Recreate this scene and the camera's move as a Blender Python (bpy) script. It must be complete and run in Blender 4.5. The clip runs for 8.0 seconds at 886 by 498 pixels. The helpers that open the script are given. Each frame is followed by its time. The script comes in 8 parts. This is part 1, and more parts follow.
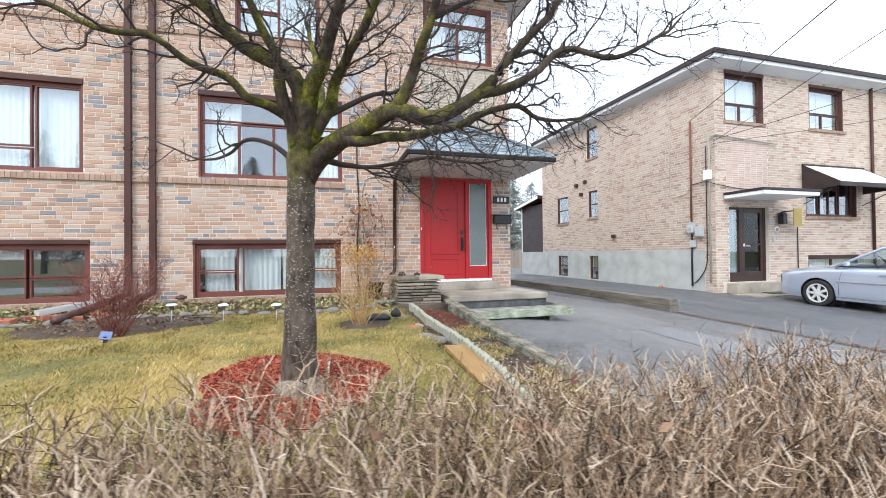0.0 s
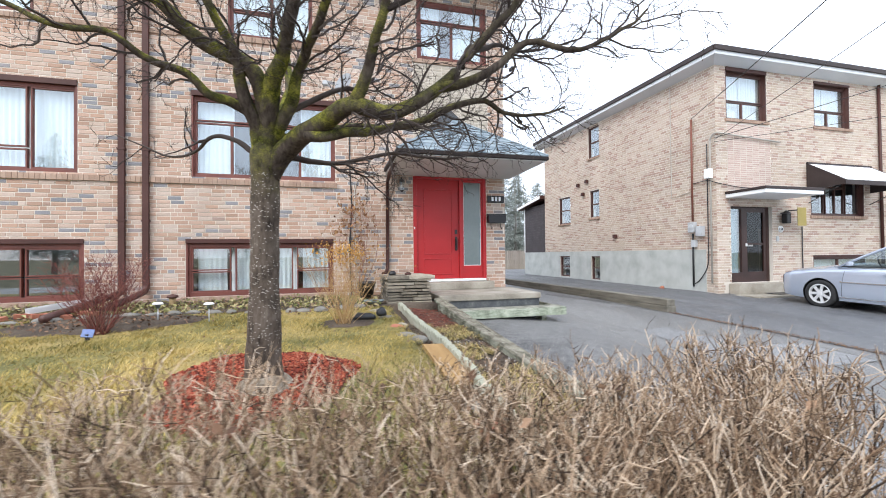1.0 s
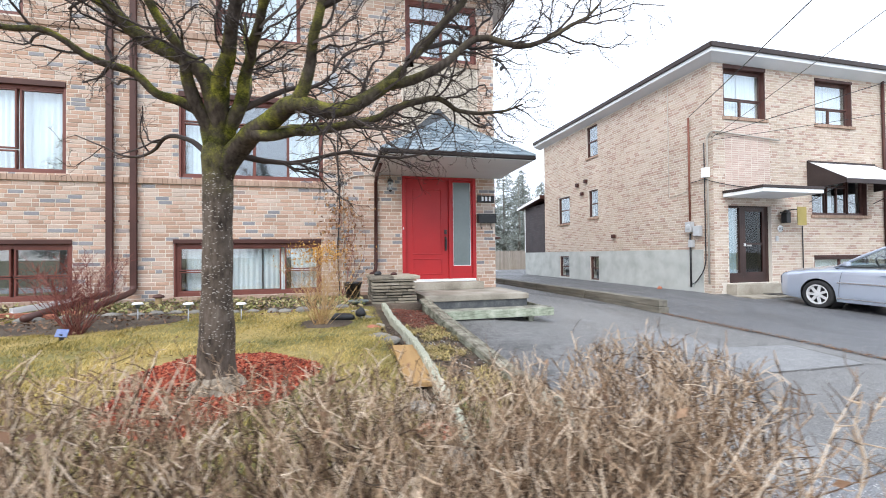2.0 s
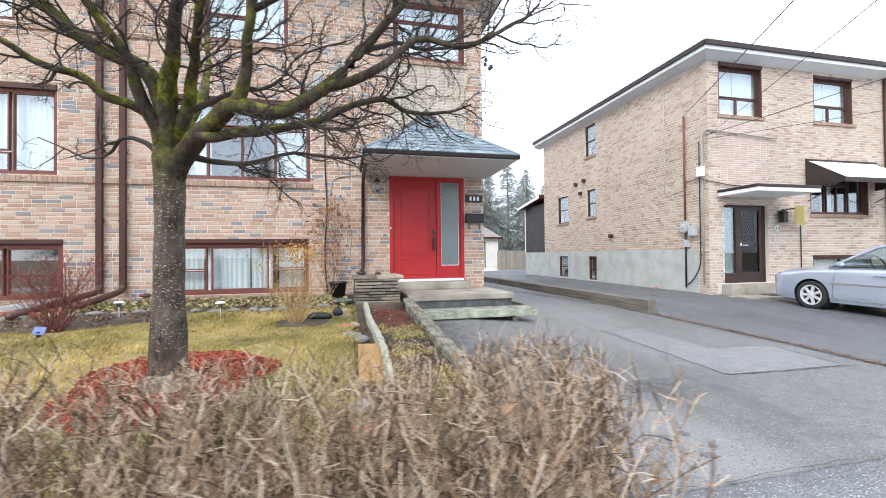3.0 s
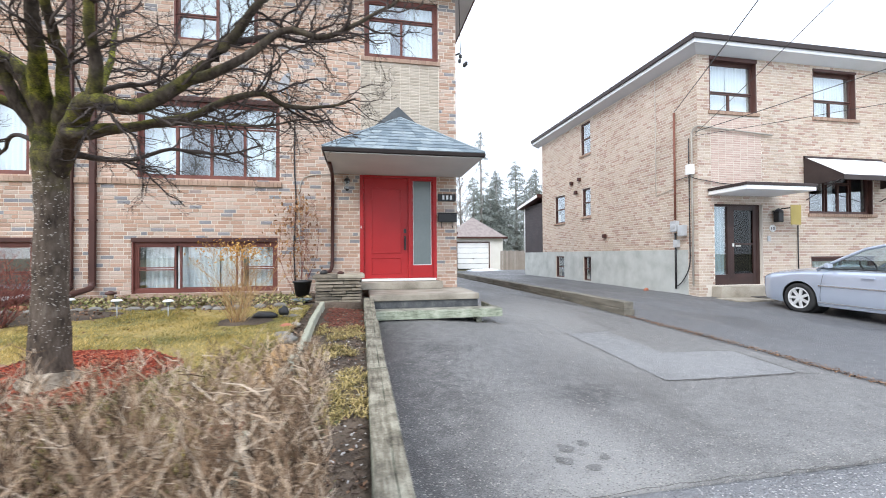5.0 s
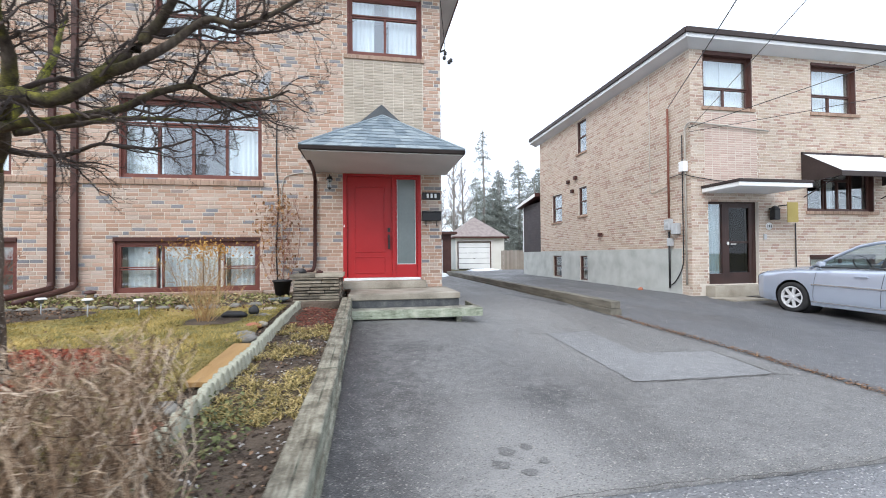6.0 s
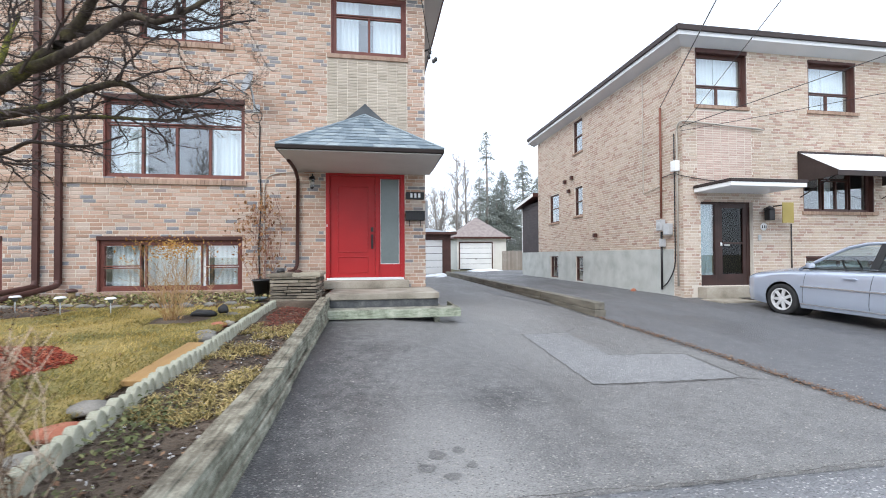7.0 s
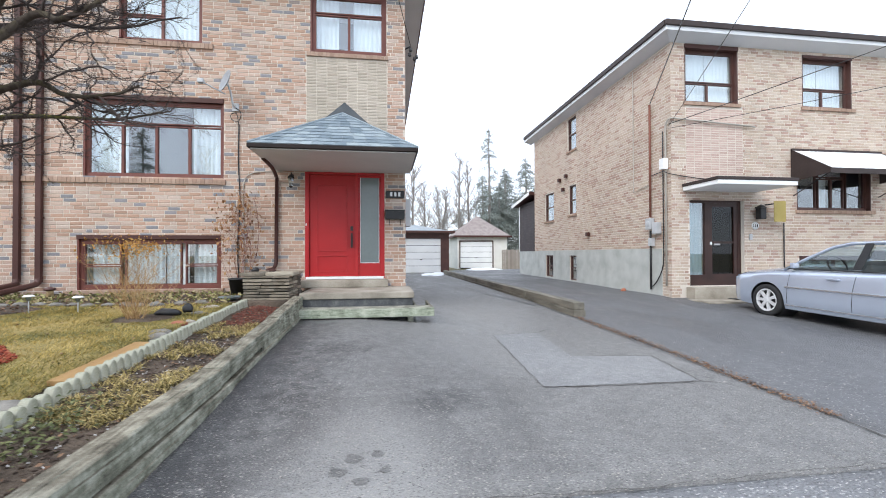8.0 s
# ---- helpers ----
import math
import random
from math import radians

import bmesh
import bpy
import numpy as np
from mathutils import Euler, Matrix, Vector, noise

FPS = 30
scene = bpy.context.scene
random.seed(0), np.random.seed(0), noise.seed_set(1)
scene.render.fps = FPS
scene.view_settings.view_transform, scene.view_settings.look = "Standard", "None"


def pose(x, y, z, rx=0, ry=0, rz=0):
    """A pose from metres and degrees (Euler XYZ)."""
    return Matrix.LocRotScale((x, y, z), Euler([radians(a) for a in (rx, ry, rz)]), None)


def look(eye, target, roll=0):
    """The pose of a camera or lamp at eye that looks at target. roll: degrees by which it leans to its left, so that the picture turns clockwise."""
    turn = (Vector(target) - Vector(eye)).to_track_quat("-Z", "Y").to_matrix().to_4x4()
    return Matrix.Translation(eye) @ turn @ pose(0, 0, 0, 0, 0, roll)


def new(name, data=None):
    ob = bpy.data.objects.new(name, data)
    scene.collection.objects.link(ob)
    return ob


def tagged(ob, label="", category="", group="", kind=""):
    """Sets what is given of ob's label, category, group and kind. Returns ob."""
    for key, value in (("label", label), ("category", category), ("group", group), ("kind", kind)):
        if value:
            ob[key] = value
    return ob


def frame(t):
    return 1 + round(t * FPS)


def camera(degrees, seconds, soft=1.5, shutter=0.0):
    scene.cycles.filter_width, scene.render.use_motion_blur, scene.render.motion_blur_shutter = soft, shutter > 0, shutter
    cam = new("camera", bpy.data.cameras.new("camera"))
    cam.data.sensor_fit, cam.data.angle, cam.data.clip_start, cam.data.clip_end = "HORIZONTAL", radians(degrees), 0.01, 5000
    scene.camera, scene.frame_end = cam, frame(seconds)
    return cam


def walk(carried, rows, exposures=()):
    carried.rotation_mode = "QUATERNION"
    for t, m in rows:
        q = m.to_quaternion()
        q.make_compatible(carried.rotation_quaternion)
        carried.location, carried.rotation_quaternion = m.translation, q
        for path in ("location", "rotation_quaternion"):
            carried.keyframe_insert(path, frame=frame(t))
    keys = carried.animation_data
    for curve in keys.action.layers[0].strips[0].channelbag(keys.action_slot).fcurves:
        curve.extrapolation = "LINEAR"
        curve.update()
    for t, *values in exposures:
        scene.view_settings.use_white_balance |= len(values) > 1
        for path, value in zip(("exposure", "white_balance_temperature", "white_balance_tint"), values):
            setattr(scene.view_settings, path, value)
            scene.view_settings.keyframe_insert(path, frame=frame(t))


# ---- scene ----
cam = camera(93.8, 8.0, soft=0.95, shutter=0.7)
PATH = [
    (0, (2.559, -0.177, 1.63), (3.119, 1.743, 1.65), -0.6),
    (0.5, (2.691, -0.213, 1.619), (3.236, 1.711, 1.641), -0.7),
    (1, (2.845, -0.219, 1.6), (3.369, 1.711, 1.625), -0.6),
    (1.5, (3.017, -0.227, 1.597), (3.525, 1.707, 1.623), -0.6),
    (3, (3.59, -0.388, 1.589), (4.046, 1.559, 1.615), -0.6),
    (3.5, (3.805, -0.417, 1.572), (4.241, 1.535, 1.599), -0.6),
    (4, (4.018, -0.446, 1.575), (4.437, 1.51, 1.603), -0.6),
    (4.5, (4.25, -0.472, 1.588), (4.651, 1.488, 1.614), -0.4),
    (6, (4.947, -0.464, 1.548), (5.297, 1.505, 1.575), -0.5),
    (6.5, (5.196, -0.471, 1.551), (5.528, 1.501, 1.579), -0.4),
    (7, (5.438, -0.497, 1.537), (5.751, 1.479, 1.566), -0.3),
    (7.5, (5.723, -0.506, 1.544), (6.017, 1.472, 1.569), -0.3),
    (8, (5.998, -0.527, 1.547), (6.274, 1.454, 1.569), -0.2),
]
walk(cam, [(t, look(eye, target, roll)) for t, eye, target, roll in PATH], exposures=[(0, 0.75), (1.5, 0.76), (3, 0.79), (4.6, 0.81), (5.9, 0.55), (8, 0.56)])

# ---- light: a bright overcast sky and a very soft sun behind the cloud ----
SUN_EL, SUN_AZ = 40.0, 222.0
world = bpy.data.worlds.new("sky")
scene.world = world
world.use_nodes = True
wn, wl = world.node_tree.nodes, world.node_tree.links
wn.clear()
sky = wn.new("ShaderNodeTexSky")
sky.sky_type, sky.sun_disc = "NISHITA", False
sky.sun_elevation, sky.sun_rotation = radians(SUN_EL), radians(SUN_AZ)
blue = wn.new("ShaderNodeBackground")
blue.inputs["Strength"].default_value = 0.03
wl.new(sky.outputs[0], blue.inputs["Color"])
cloud = wn.new("ShaderNodeBackground")
cloud.inputs["Color"].default_value = (0.885, 0.97, 1.11, 1)
both = wn.new("ShaderNodeAddShader")
wtc, wsep, wmap = (wn.new("ShaderNode" + k) for k in ("TexCoord", "SeparateXYZ", "MapRange"))
wmap.inputs["To Min"].default_value, wmap.inputs["To Max"].default_value = 0.85, 1.38
wl.new(wtc.outputs["Generated"], wsep.inputs[0])
wl.new(wsep.outputs["Z"], wmap.inputs["Value"])
wl.new(wmap.outputs[0], cloud.inputs["Strength"])
wl.new(blue.outputs[0], both.inputs[0])
wl.new(cloud.outputs[0], both.inputs[1])
wout = wn.new("ShaderNodeOutputWorld")
wl.new(both.outputs[0], wout.inputs["Surface"])

sun = new("sun", bpy.data.lights.new("sun", "SUN"))
sun.data.energy, sun.data.angle, sun.data.color = 1.25, radians(35), (1.0, 0.96, 0.9)
az, el = radians(SUN_AZ), radians(SUN_EL)
sun.matrix_world = look((math.sin(az) * math.cos(el) * 50, math.cos(az) * math.cos(el) * 50, math.sin(el) * 50), (0, 0, 0))


# ---- materials ----
def rgba(c):
    return (c[0], c[1], c[2], 1)


def surface(name, colors, rough=0.8, scale=3.0, fine=60.0, bump=0.3, metal=0.0, vary="", spread=0.5, spec=0.4, stretch=None, far=0.02):
    """A procedural surface: colours mixed by two scales of noise, and by the piece's own random number where vary is set."""
    m = bpy.data.materials.new(name)
    m.use_nodes = True
    n, l = m.node_tree.nodes, m.node_tree.links
    bsdf = n["Principled BSDF"]
    bsdf.inputs["Roughness"].default_value = rough
    bsdf.inputs["Metallic"].default_value = metal
    bsdf.inputs["Specular IOR Level"].default_value = spec
    co = n.new("ShaderNodeTexCoord")
    src = co.outputs["Object"]
    if stretch:
        mp = n.new("ShaderNodeMapping")
        mp.inputs["Scale"].default_value = stretch
        l.new(src, mp.inputs["Vector"])
        src = mp.outputs["Vector"]
    a, b = n.new("ShaderNodeTexNoise"), n.new("ShaderNodeTexNoise")
    a.inputs["Scale"].default_value, a.inputs["Detail"].default_value = scale, 4
    b.inputs["Scale"].default_value, b.inputs["Detail"].default_value = fine, 3
    l.new(src, a.inputs["Vector"]), l.new(src, b.inputs["Vector"])
    mix = n.new("ShaderNodeMath")
    mix.operation = "MULTIPLY_ADD"
    l.new(b.outputs["Fac"], mix.inputs[0])
    mix.inputs[1].default_value = 0.45
    mul = n.new("ShaderNodeMath")
    mul.operation = "MULTIPLY_ADD"
    l.new(a.outputs["Fac"], mul.inputs[0])
    mul.inputs[1].default_value, mul.inputs[2].default_value = 1.3, -0.38
    l.new(mul.outputs[0], mix.inputs[2])
    fac = mix.outputs[0]
    if vary:
        if vary == "island":
            g = n.new("ShaderNodeNewGeometry")
            rnd = g.outputs["Random Per Island"]
        else:
            g = n.new("ShaderNodeObjectInfo")
            rnd = g.outputs["Random"]
        mm = n.new("ShaderNodeMix")
        mm.inputs["Factor"].default_value = 1 - spread
        l.new(rnd, mm.inputs[2]), l.new(fac, mm.inputs[3])
        fac = mm.outputs[0]
    ramp = n.new("ShaderNodeValToRGB")
    els = ramp.color_ramp.elements
    while len(els) < len(colors):
        els.new(0.5)
    for i, c in enumerate(colors):
        els[i].position = 0.15 + 0.7 * i / max(1, len(colors) - 1)
        els[i].color = rgba(c)
    l.new(fac, ramp.inputs["Fac"])
    l.new(ramp.outputs["Color"], bsdf.inputs["Base Color"])
    if bump:
        bp = n.new("ShaderNodeBump")
        bp.inputs["Strength"].default_value, bp.inputs["Distance"].default_value = bump, far
        l.new(b.outputs["Fac"], bp.inputs["Height"])
        l.new(bp.outputs["Normal"], bsdf.inputs["Normal"])
    return m


def brick_surface(name, vary, tones):
    """Fired clay: each brick one tone of the range, with pores and a sanded face."""
    m = bpy.data.materials.new(name)
    m.use_nodes = True
    n, l = m.node_tree.nodes, m.node_tree.links
    bsdf = n["Principled BSDF"]
    bsdf.inputs["Roughness"].default_value = 0.9
    bsdf.inputs["Specular IOR Level"].default_value = 0.25
    if vary == "island":
        rnd = n.new("ShaderNodeNewGeometry").outputs["Random Per Island"]
    else:
        rnd = n.new("ShaderNodeObjectInfo").outputs["Random"]
    ramp = n.new("ShaderNodeValToRGB")
    ramp.color_ramp.interpolation = "LINEAR"
    els = ramp.color_ramp.elements
    while len(els) < len(tones):
        els.new(0.5)
    for i, (p, c) in enumerate(tones):
        els[i].position, els[i].color = p, rgba(c)
    l.new(rnd, ramp.inputs["Fac"])
    co = n.new("ShaderNodeTexCoord")
    tx = n.new("ShaderNodeTexNoise")
    tx.inputs["Scale"].default_value, tx.inputs["Detail"].default_value = 45, 5
    l.new(co.outputs["Object"], tx.inputs["Vector"])
    big = n.new("ShaderNodeTexNoise")
    big.inputs["Scale"].default_value, big.inputs["Detail"].default_value = 0.9, 4
    l.new(co.outputs["Object"], big.inputs["Vector"])
    add = n.new("ShaderNodeMath")
    l.new(tx.outputs["Fac"], add.inputs[0]), l.new(big.outputs["Fac"], add.inputs[1])
    mr = n.new("ShaderNodeMapRange")
    mr.inputs["From Min"].default_value, mr.inputs["From Max"].default_value = 0.6, 1.4
    mr.inputs["To Min"].default_value, mr.inputs["To Max"].default_value = 0.78, 1.14
    l.new(add.outputs[0], mr.inputs["Value"])
    mul = n.new("ShaderNodeVectorMath")
    mul.operation = "SCALE"
    l.new(ramp.outputs["Color"], mul.inputs[0]), l.new(mr.outputs[0], mul.inputs["Scale"])
    l.new(mul.outputs[0], bsdf.inputs["Base Color"])
    bp = n.new("ShaderNodeBump")
    bp.inputs["Strength"].default_value, bp.inputs["Distance"].default_value = 0.35, 0.006
    l.new(tx.outputs["Fac"], bp.inputs["Height"])
    l.new(bp.outputs["Normal"], bsdf.inputs["Normal"])
    return m


def asphalt_surface(name, dark, light, chip, scale=95.0, chips=0.12, worn=None):
    """Old asphalt: stained binder with pale and dark aggregate in it. worn: paler worn (gain above 0) and darker (below
    0) stretches as (x, y, half width, half length, gain).
    """
    m = bpy.data.materials.new(name)
    m.use_nodes = True
    n, l = m.node_tree.nodes, m.node_tree.links
    bsdf = n["Principled BSDF"]
    bsdf.inputs["Specular IOR Level"].default_value = 0.5

    def calc(op, a, b, clamp=False):
        q = n.new("ShaderNodeMath")
        q.operation, q.use_clamp = op, clamp
        for k, x in enumerate((a, b)):
            if isinstance(x, (int, float)):
                q.inputs[k].default_value = x
            else:
                l.new(x, q.inputs[k])
        return q.outputs[0]

    def span(x, lo, hi, to0=0.0, to1=1.0):
        q = n.new("ShaderNodeMapRange")
        for key, val in (("From Min", lo), ("From Max", hi), ("To Min", to0), ("To Max", to1)):
            q.inputs[key].default_value = val
        l.new(x, q.inputs["Value"])
        return q.outputs[0]

    def blend(fac, a, b):
        q = n.new("ShaderNodeMix")
        q.data_type = "RGBA"
        l.new(fac, q.inputs["Factor"])
        for k, x in ((6, a), (7, b)):
            if isinstance(x, tuple):
                q.inputs[k].default_value = rgba(x)
            else:
                l.new(x, q.inputs[k])
        return q.outputs[2]

    co = n.new("ShaderNodeTexCoord").outputs["Object"]
    lanes = n.new("ShaderNodeMapping")
    lanes.inputs["Scale"].default_value = (1.0, 0.38, 1.0)
    l.new(co, lanes.inputs["Vector"])
    big, mid, fine = (n.new("ShaderNodeTexNoise") for _ in range(3))
    for t, sc, det, src in ((big, 1.1, 7, lanes.outputs[0]), (mid, 9, 6, co), (fine, 120, 3, co)):
        t.inputs["Scale"].default_value, t.inputs["Detail"].default_value, t.inputs["Roughness"].default_value = sc, det, 0.62
        l.new(src, t.inputs["Vector"])
    vor = n.new("ShaderNodeTexVoronoi")
    vor.inputs["Scale"].default_value = scale
    l.new(co, vor.inputs["Vector"])
    tone = calc("ADD", calc("MULTIPLY", big.outputs["Fac"], 0.8), calc("ADD", calc("MULTIPLY", mid.outputs["Fac"], 0.7), calc("MULTIPLY", fine.outputs["Fac"], 1.5)))
    tone = span(tone, 1.14, 1.88)
    if worn:
        sep = n.new("ShaderNodeSeparateXYZ")
        l.new(co, sep.inputs[0])
    for wx, wy, half, reach, gain in worn or ():
        dx = calc("DIVIDE", calc("SUBTRACT", sep.outputs["X"], wx), half)
        dy = calc("DIVIDE", calc("SUBTRACT", sep.outputs["Y"], wy), reach)
        far2 = calc("ADD", calc("MULTIPLY", dx, dx), calc("MULTIPLY", dy, dy))
        far2 = calc("ADD", far2, calc("MULTIPLY", calc("SUBTRACT", mid.outputs["Fac"], 0.5), 1.8))
        far2 = calc("ADD", far2, calc("MULTIPLY", calc("SUBTRACT", big.outputs["Fac"], 0.5), 1.2))
        tone = calc("ADD", tone, span(far2, 1.3, 0.0, 0.0, gain), True)
    col = blend(tone, dark, light)
    pick = n.new("ShaderNodeSeparateColor")
    l.new(vor.outputs["Color"], pick.inputs[0])
    near = calc("LESS_THAN", vor.outputs["Distance"], 0.45)
    col = blend(calc("MULTIPLY", calc("LESS_THAN", pick.outputs[0], chips), near), col, chip)
    col = blend(calc("MULTIPLY", calc("MULTIPLY", calc("LESS_THAN", pick.outputs[1], 0.16), near), 0.75), col, tuple(0.55 * c for c in dark))
    l.new(col, bsdf.inputs["Base Color"])
    l.new(span(big.outputs["Fac"], 0.35, 0.65, 0.36, 0.72), bsdf.inputs["Roughness"])
    bp = n.new("ShaderNodeBump")
    bp.inputs["Strength"].default_value, bp.inputs["Distance"].default_value = 0.9, 0.009
    l.new(vor.outputs["Distance"], bp.inputs["Height"])
    l.new(bp.outputs["Normal"], bsdf.inputs["Normal"])
    return m


def bark_surface(name, moss_from=2.05, moss_to=2.45, amount=0.62, shade=1.0, reach=None):
    """Grey-brown fissured bark, with yellow-green moss that grows over its upper parts from one height on, out to reach metres from the stem."""
    m = bpy.data.materials.new(name)
    m.use_nodes = True
    n, l = m.node_tree.nodes, m.node_tree.links
    bsdf = n["Principled BSDF"]
    bsdf.inputs["Roughness"].default_value, bsdf.inputs["Specular IOR Level"].default_value = 0.92, 0.2

    def noise_of(vec, sc, det):
        q = n.new("ShaderNodeTexNoise")
        q.inputs["Scale"].default_value, q.inputs["Detail"].default_value, q.inputs["Roughness"].default_value = sc, det, 0.6
        l.new(vec, q.inputs["Vector"])
        return q.outputs["Fac"]

    def calc(op, a, b, clamp=False):
        q = n.new("ShaderNodeMath")
        q.operation, q.use_clamp = op, clamp
        for k, x in enumerate((a, b)):
            if isinstance(x, (int, float)):
                q.inputs[k].default_value = x
            else:
                l.new(x, q.inputs[k])
        return q.outputs[0]

    def ramp_of(fac, stops):
        q = n.new("ShaderNodeValToRGB")
        els = q.color_ramp.elements
        while len(els) < len(stops):
            els.new(0.5)
        for e, (p, c) in zip(els, stops):
            e.position, e.color = p, rgba(c)
        l.new(fac, q.inputs["Fac"])
        return q.outputs["Color"]

    co = n.new("ShaderNodeTexCoord").outputs["Object"]
    tall = n.new("ShaderNodeMapping")
    tall.inputs["Scale"].default_value = (1, 1, 0.28)
    l.new(co, tall.inputs["Vector"])
    fissure, patches, grain = noise_of(tall.outputs[0], 46, 5), noise_of(co, 7, 5), noise_of(co, 130, 3)
    bark = ramp_of(calc("ADD", calc("MULTIPLY", fissure, 0.50), calc("MULTIPLY", patches, 0.50)),
                   [(p, tuple(shade * q for q in c)) for p, c in ((0.34, (0.030, 0.023, 0.018)), (0.46, (0.095, 0.073, 0.058)), (0.56, (0.145, 0.114, 0.092)), (0.70, (0.235, 0.195, 0.16)))])
    moss = ramp_of(calc("ADD", calc("MULTIPLY", noise_of(co, 16, 4), 0.6), calc("MULTIPLY", grain, 0.4)),
                   [(0.36, (0.020, 0.020, 0.007)), (0.47, (0.070, 0.074, 0.013)), (0.56, (0.185, 0.180, 0.024)), (0.68, (0.37, 0.335, 0.06))])
    geo = n.new("ShaderNodeNewGeometry")
    nz, pz = n.new("ShaderNodeSeparateXYZ"), n.new("ShaderNodeSeparateXYZ")
    l.new(geo.outputs["Normal"], nz.inputs[0]), l.new(co, pz.inputs[0])
    height = n.new("ShaderNodeMapRange")
    height.inputs["From Min"].default_value, height.inputs["From Max"].default_value = moss_from, moss_to
    l.new(pz.outputs["Z"], height.inputs["Value"])
    grown = calc("ADD", calc("MULTIPLY", nz.outputs["Z"], 0.12), noise_of(co, 4.5, 5))
    mask = n.new("ShaderNodeMapRange")
    mask.inputs["From Min"].default_value, mask.inputs["From Max"].default_value = amount - 0.10, amount + 0.08
    l.new(grown, mask.inputs["Value"])
    mix = n.new("ShaderNodeMix")
    mix.data_type = "RGBA"
    grown_over = calc("MULTIPLY", mask.outputs[0], height.outputs[0])
    if reach:
        dx, dy = calc("SUBTRACT", pz.outputs["X"], 2.43), calc("SUBTRACT", pz.outputs["Y"], 2.72)
        out2 = calc("ADD", calc("MULTIPLY", dx, dx), calc("MULTIPLY", dy, dy))
        thin = n.new("ShaderNodeMapRange")
        thin.inputs["From Min"].default_value, thin.inputs["From Max"].default_value = reach * reach, 0.05
        thin.inputs["To Min"].default_value = 0.12
        l.new(out2, thin.inputs["Value"])
        grown_over = calc("MULTIPLY", grown_over, thin.outputs[0])
    l.new(grown_over, mix.inputs["Factor"])
    l.new(bark, mix.inputs[6]), l.new(moss, mix.inputs[7])
    l.new(mix.outputs[2], bsdf.inputs["Base Color"])
    bp = n.new("ShaderNodeBump")
    bp.inputs["Strength"].default_value, bp.inputs["Distance"].default_value = 0.8, 0.010
    l.new(calc("ADD", fissure, calc("MULTIPLY", grain, 0.4)), bp.inputs["Height"])
    l.new(bp.outputs["Normal"], bsdf.inputs["Normal"])
    return m


def weathered_surface(name, side, top, along, fine=46.0):
    """Old treated timber: grain along one axis, mossy sides and a browner trodden top. side and top: three tones, dark to light."""
    m = bpy.data.materials.new(name)
    m.use_nodes = True
    n, l = m.node_tree.nodes, m.node_tree.links
    bsdf = n["Principled BSDF"]
    bsdf.inputs["Roughness"].default_value, bsdf.inputs["Specular IOR Level"].default_value = 0.9, 0.25
    co = n.new("ShaderNodeTexCoord").outputs["Object"]
    grain_map = n.new("ShaderNodeMapping")
    grain_map.inputs["Scale"].default_value = along
    l.new(co, grain_map.inputs["Vector"])
    outs = []
    for src, sc, det in ((grain_map.outputs[0], fine, 5), (co, 5.0, 6), (co, 60.0, 3)):
        q = n.new("ShaderNodeTexNoise")
        q.inputs["Scale"].default_value, q.inputs["Detail"].default_value, q.inputs["Roughness"].default_value = sc, det, 0.65
        l.new(src, q.inputs["Vector"])
        outs.append(q.outputs["Fac"])
    total = None
    for o, w in zip(outs, (0.35, 0.5, 0.15)):
        q = n.new("ShaderNodeMath")
        q.operation = "MULTIPLY_ADD"
        l.new(o, q.inputs[0])
        q.inputs[1].default_value = w
        if total is None:
            q.inputs[2].default_value = 0
        else:
            l.new(total, q.inputs[2])
        total = q.outputs[0]
    ramps = []
    for tones in (side, top):
        q = n.new("ShaderNodeValToRGB")
        els = q.color_ramp.elements
        els.new(0.5)
        for e, p, c in zip(els, (0.38, 0.49, 0.62), tones):
            e.position, e.color = p, rgba(c)
        l.new(total, q.inputs["Fac"])
        ramps.append(q.outputs["Color"])
    geo, nz, up = n.new("ShaderNodeNewGeometry"), n.new("ShaderNodeSeparateXYZ"), n.new("ShaderNodeMapRange")
    l.new(geo.outputs["Normal"], nz.inputs[0])
    up.inputs["From Min"].default_value, up.inputs["From Max"].default_value = 0.35, 0.85
    l.new(nz.outputs["Z"], up.inputs["Value"])
    mix = n.new("ShaderNodeMix")
    mix.data_type = "RGBA"
    l.new(up.outputs[0], mix.inputs["Factor"]), l.new(ramps[0], mix.inputs[6]), l.new(ramps[1], mix.inputs[7])
    l.new(mix.outputs[2], bsdf.inputs["Base Color"])
    bp = n.new("ShaderNodeBump")
    bp.inputs["Strength"].default_value, bp.inputs["Distance"].default_value = 0.6, 0.008
    l.new(outs[0], bp.inputs["Height"]), l.new(bp.outputs["Normal"], bsdf.inputs["Normal"])
    return m


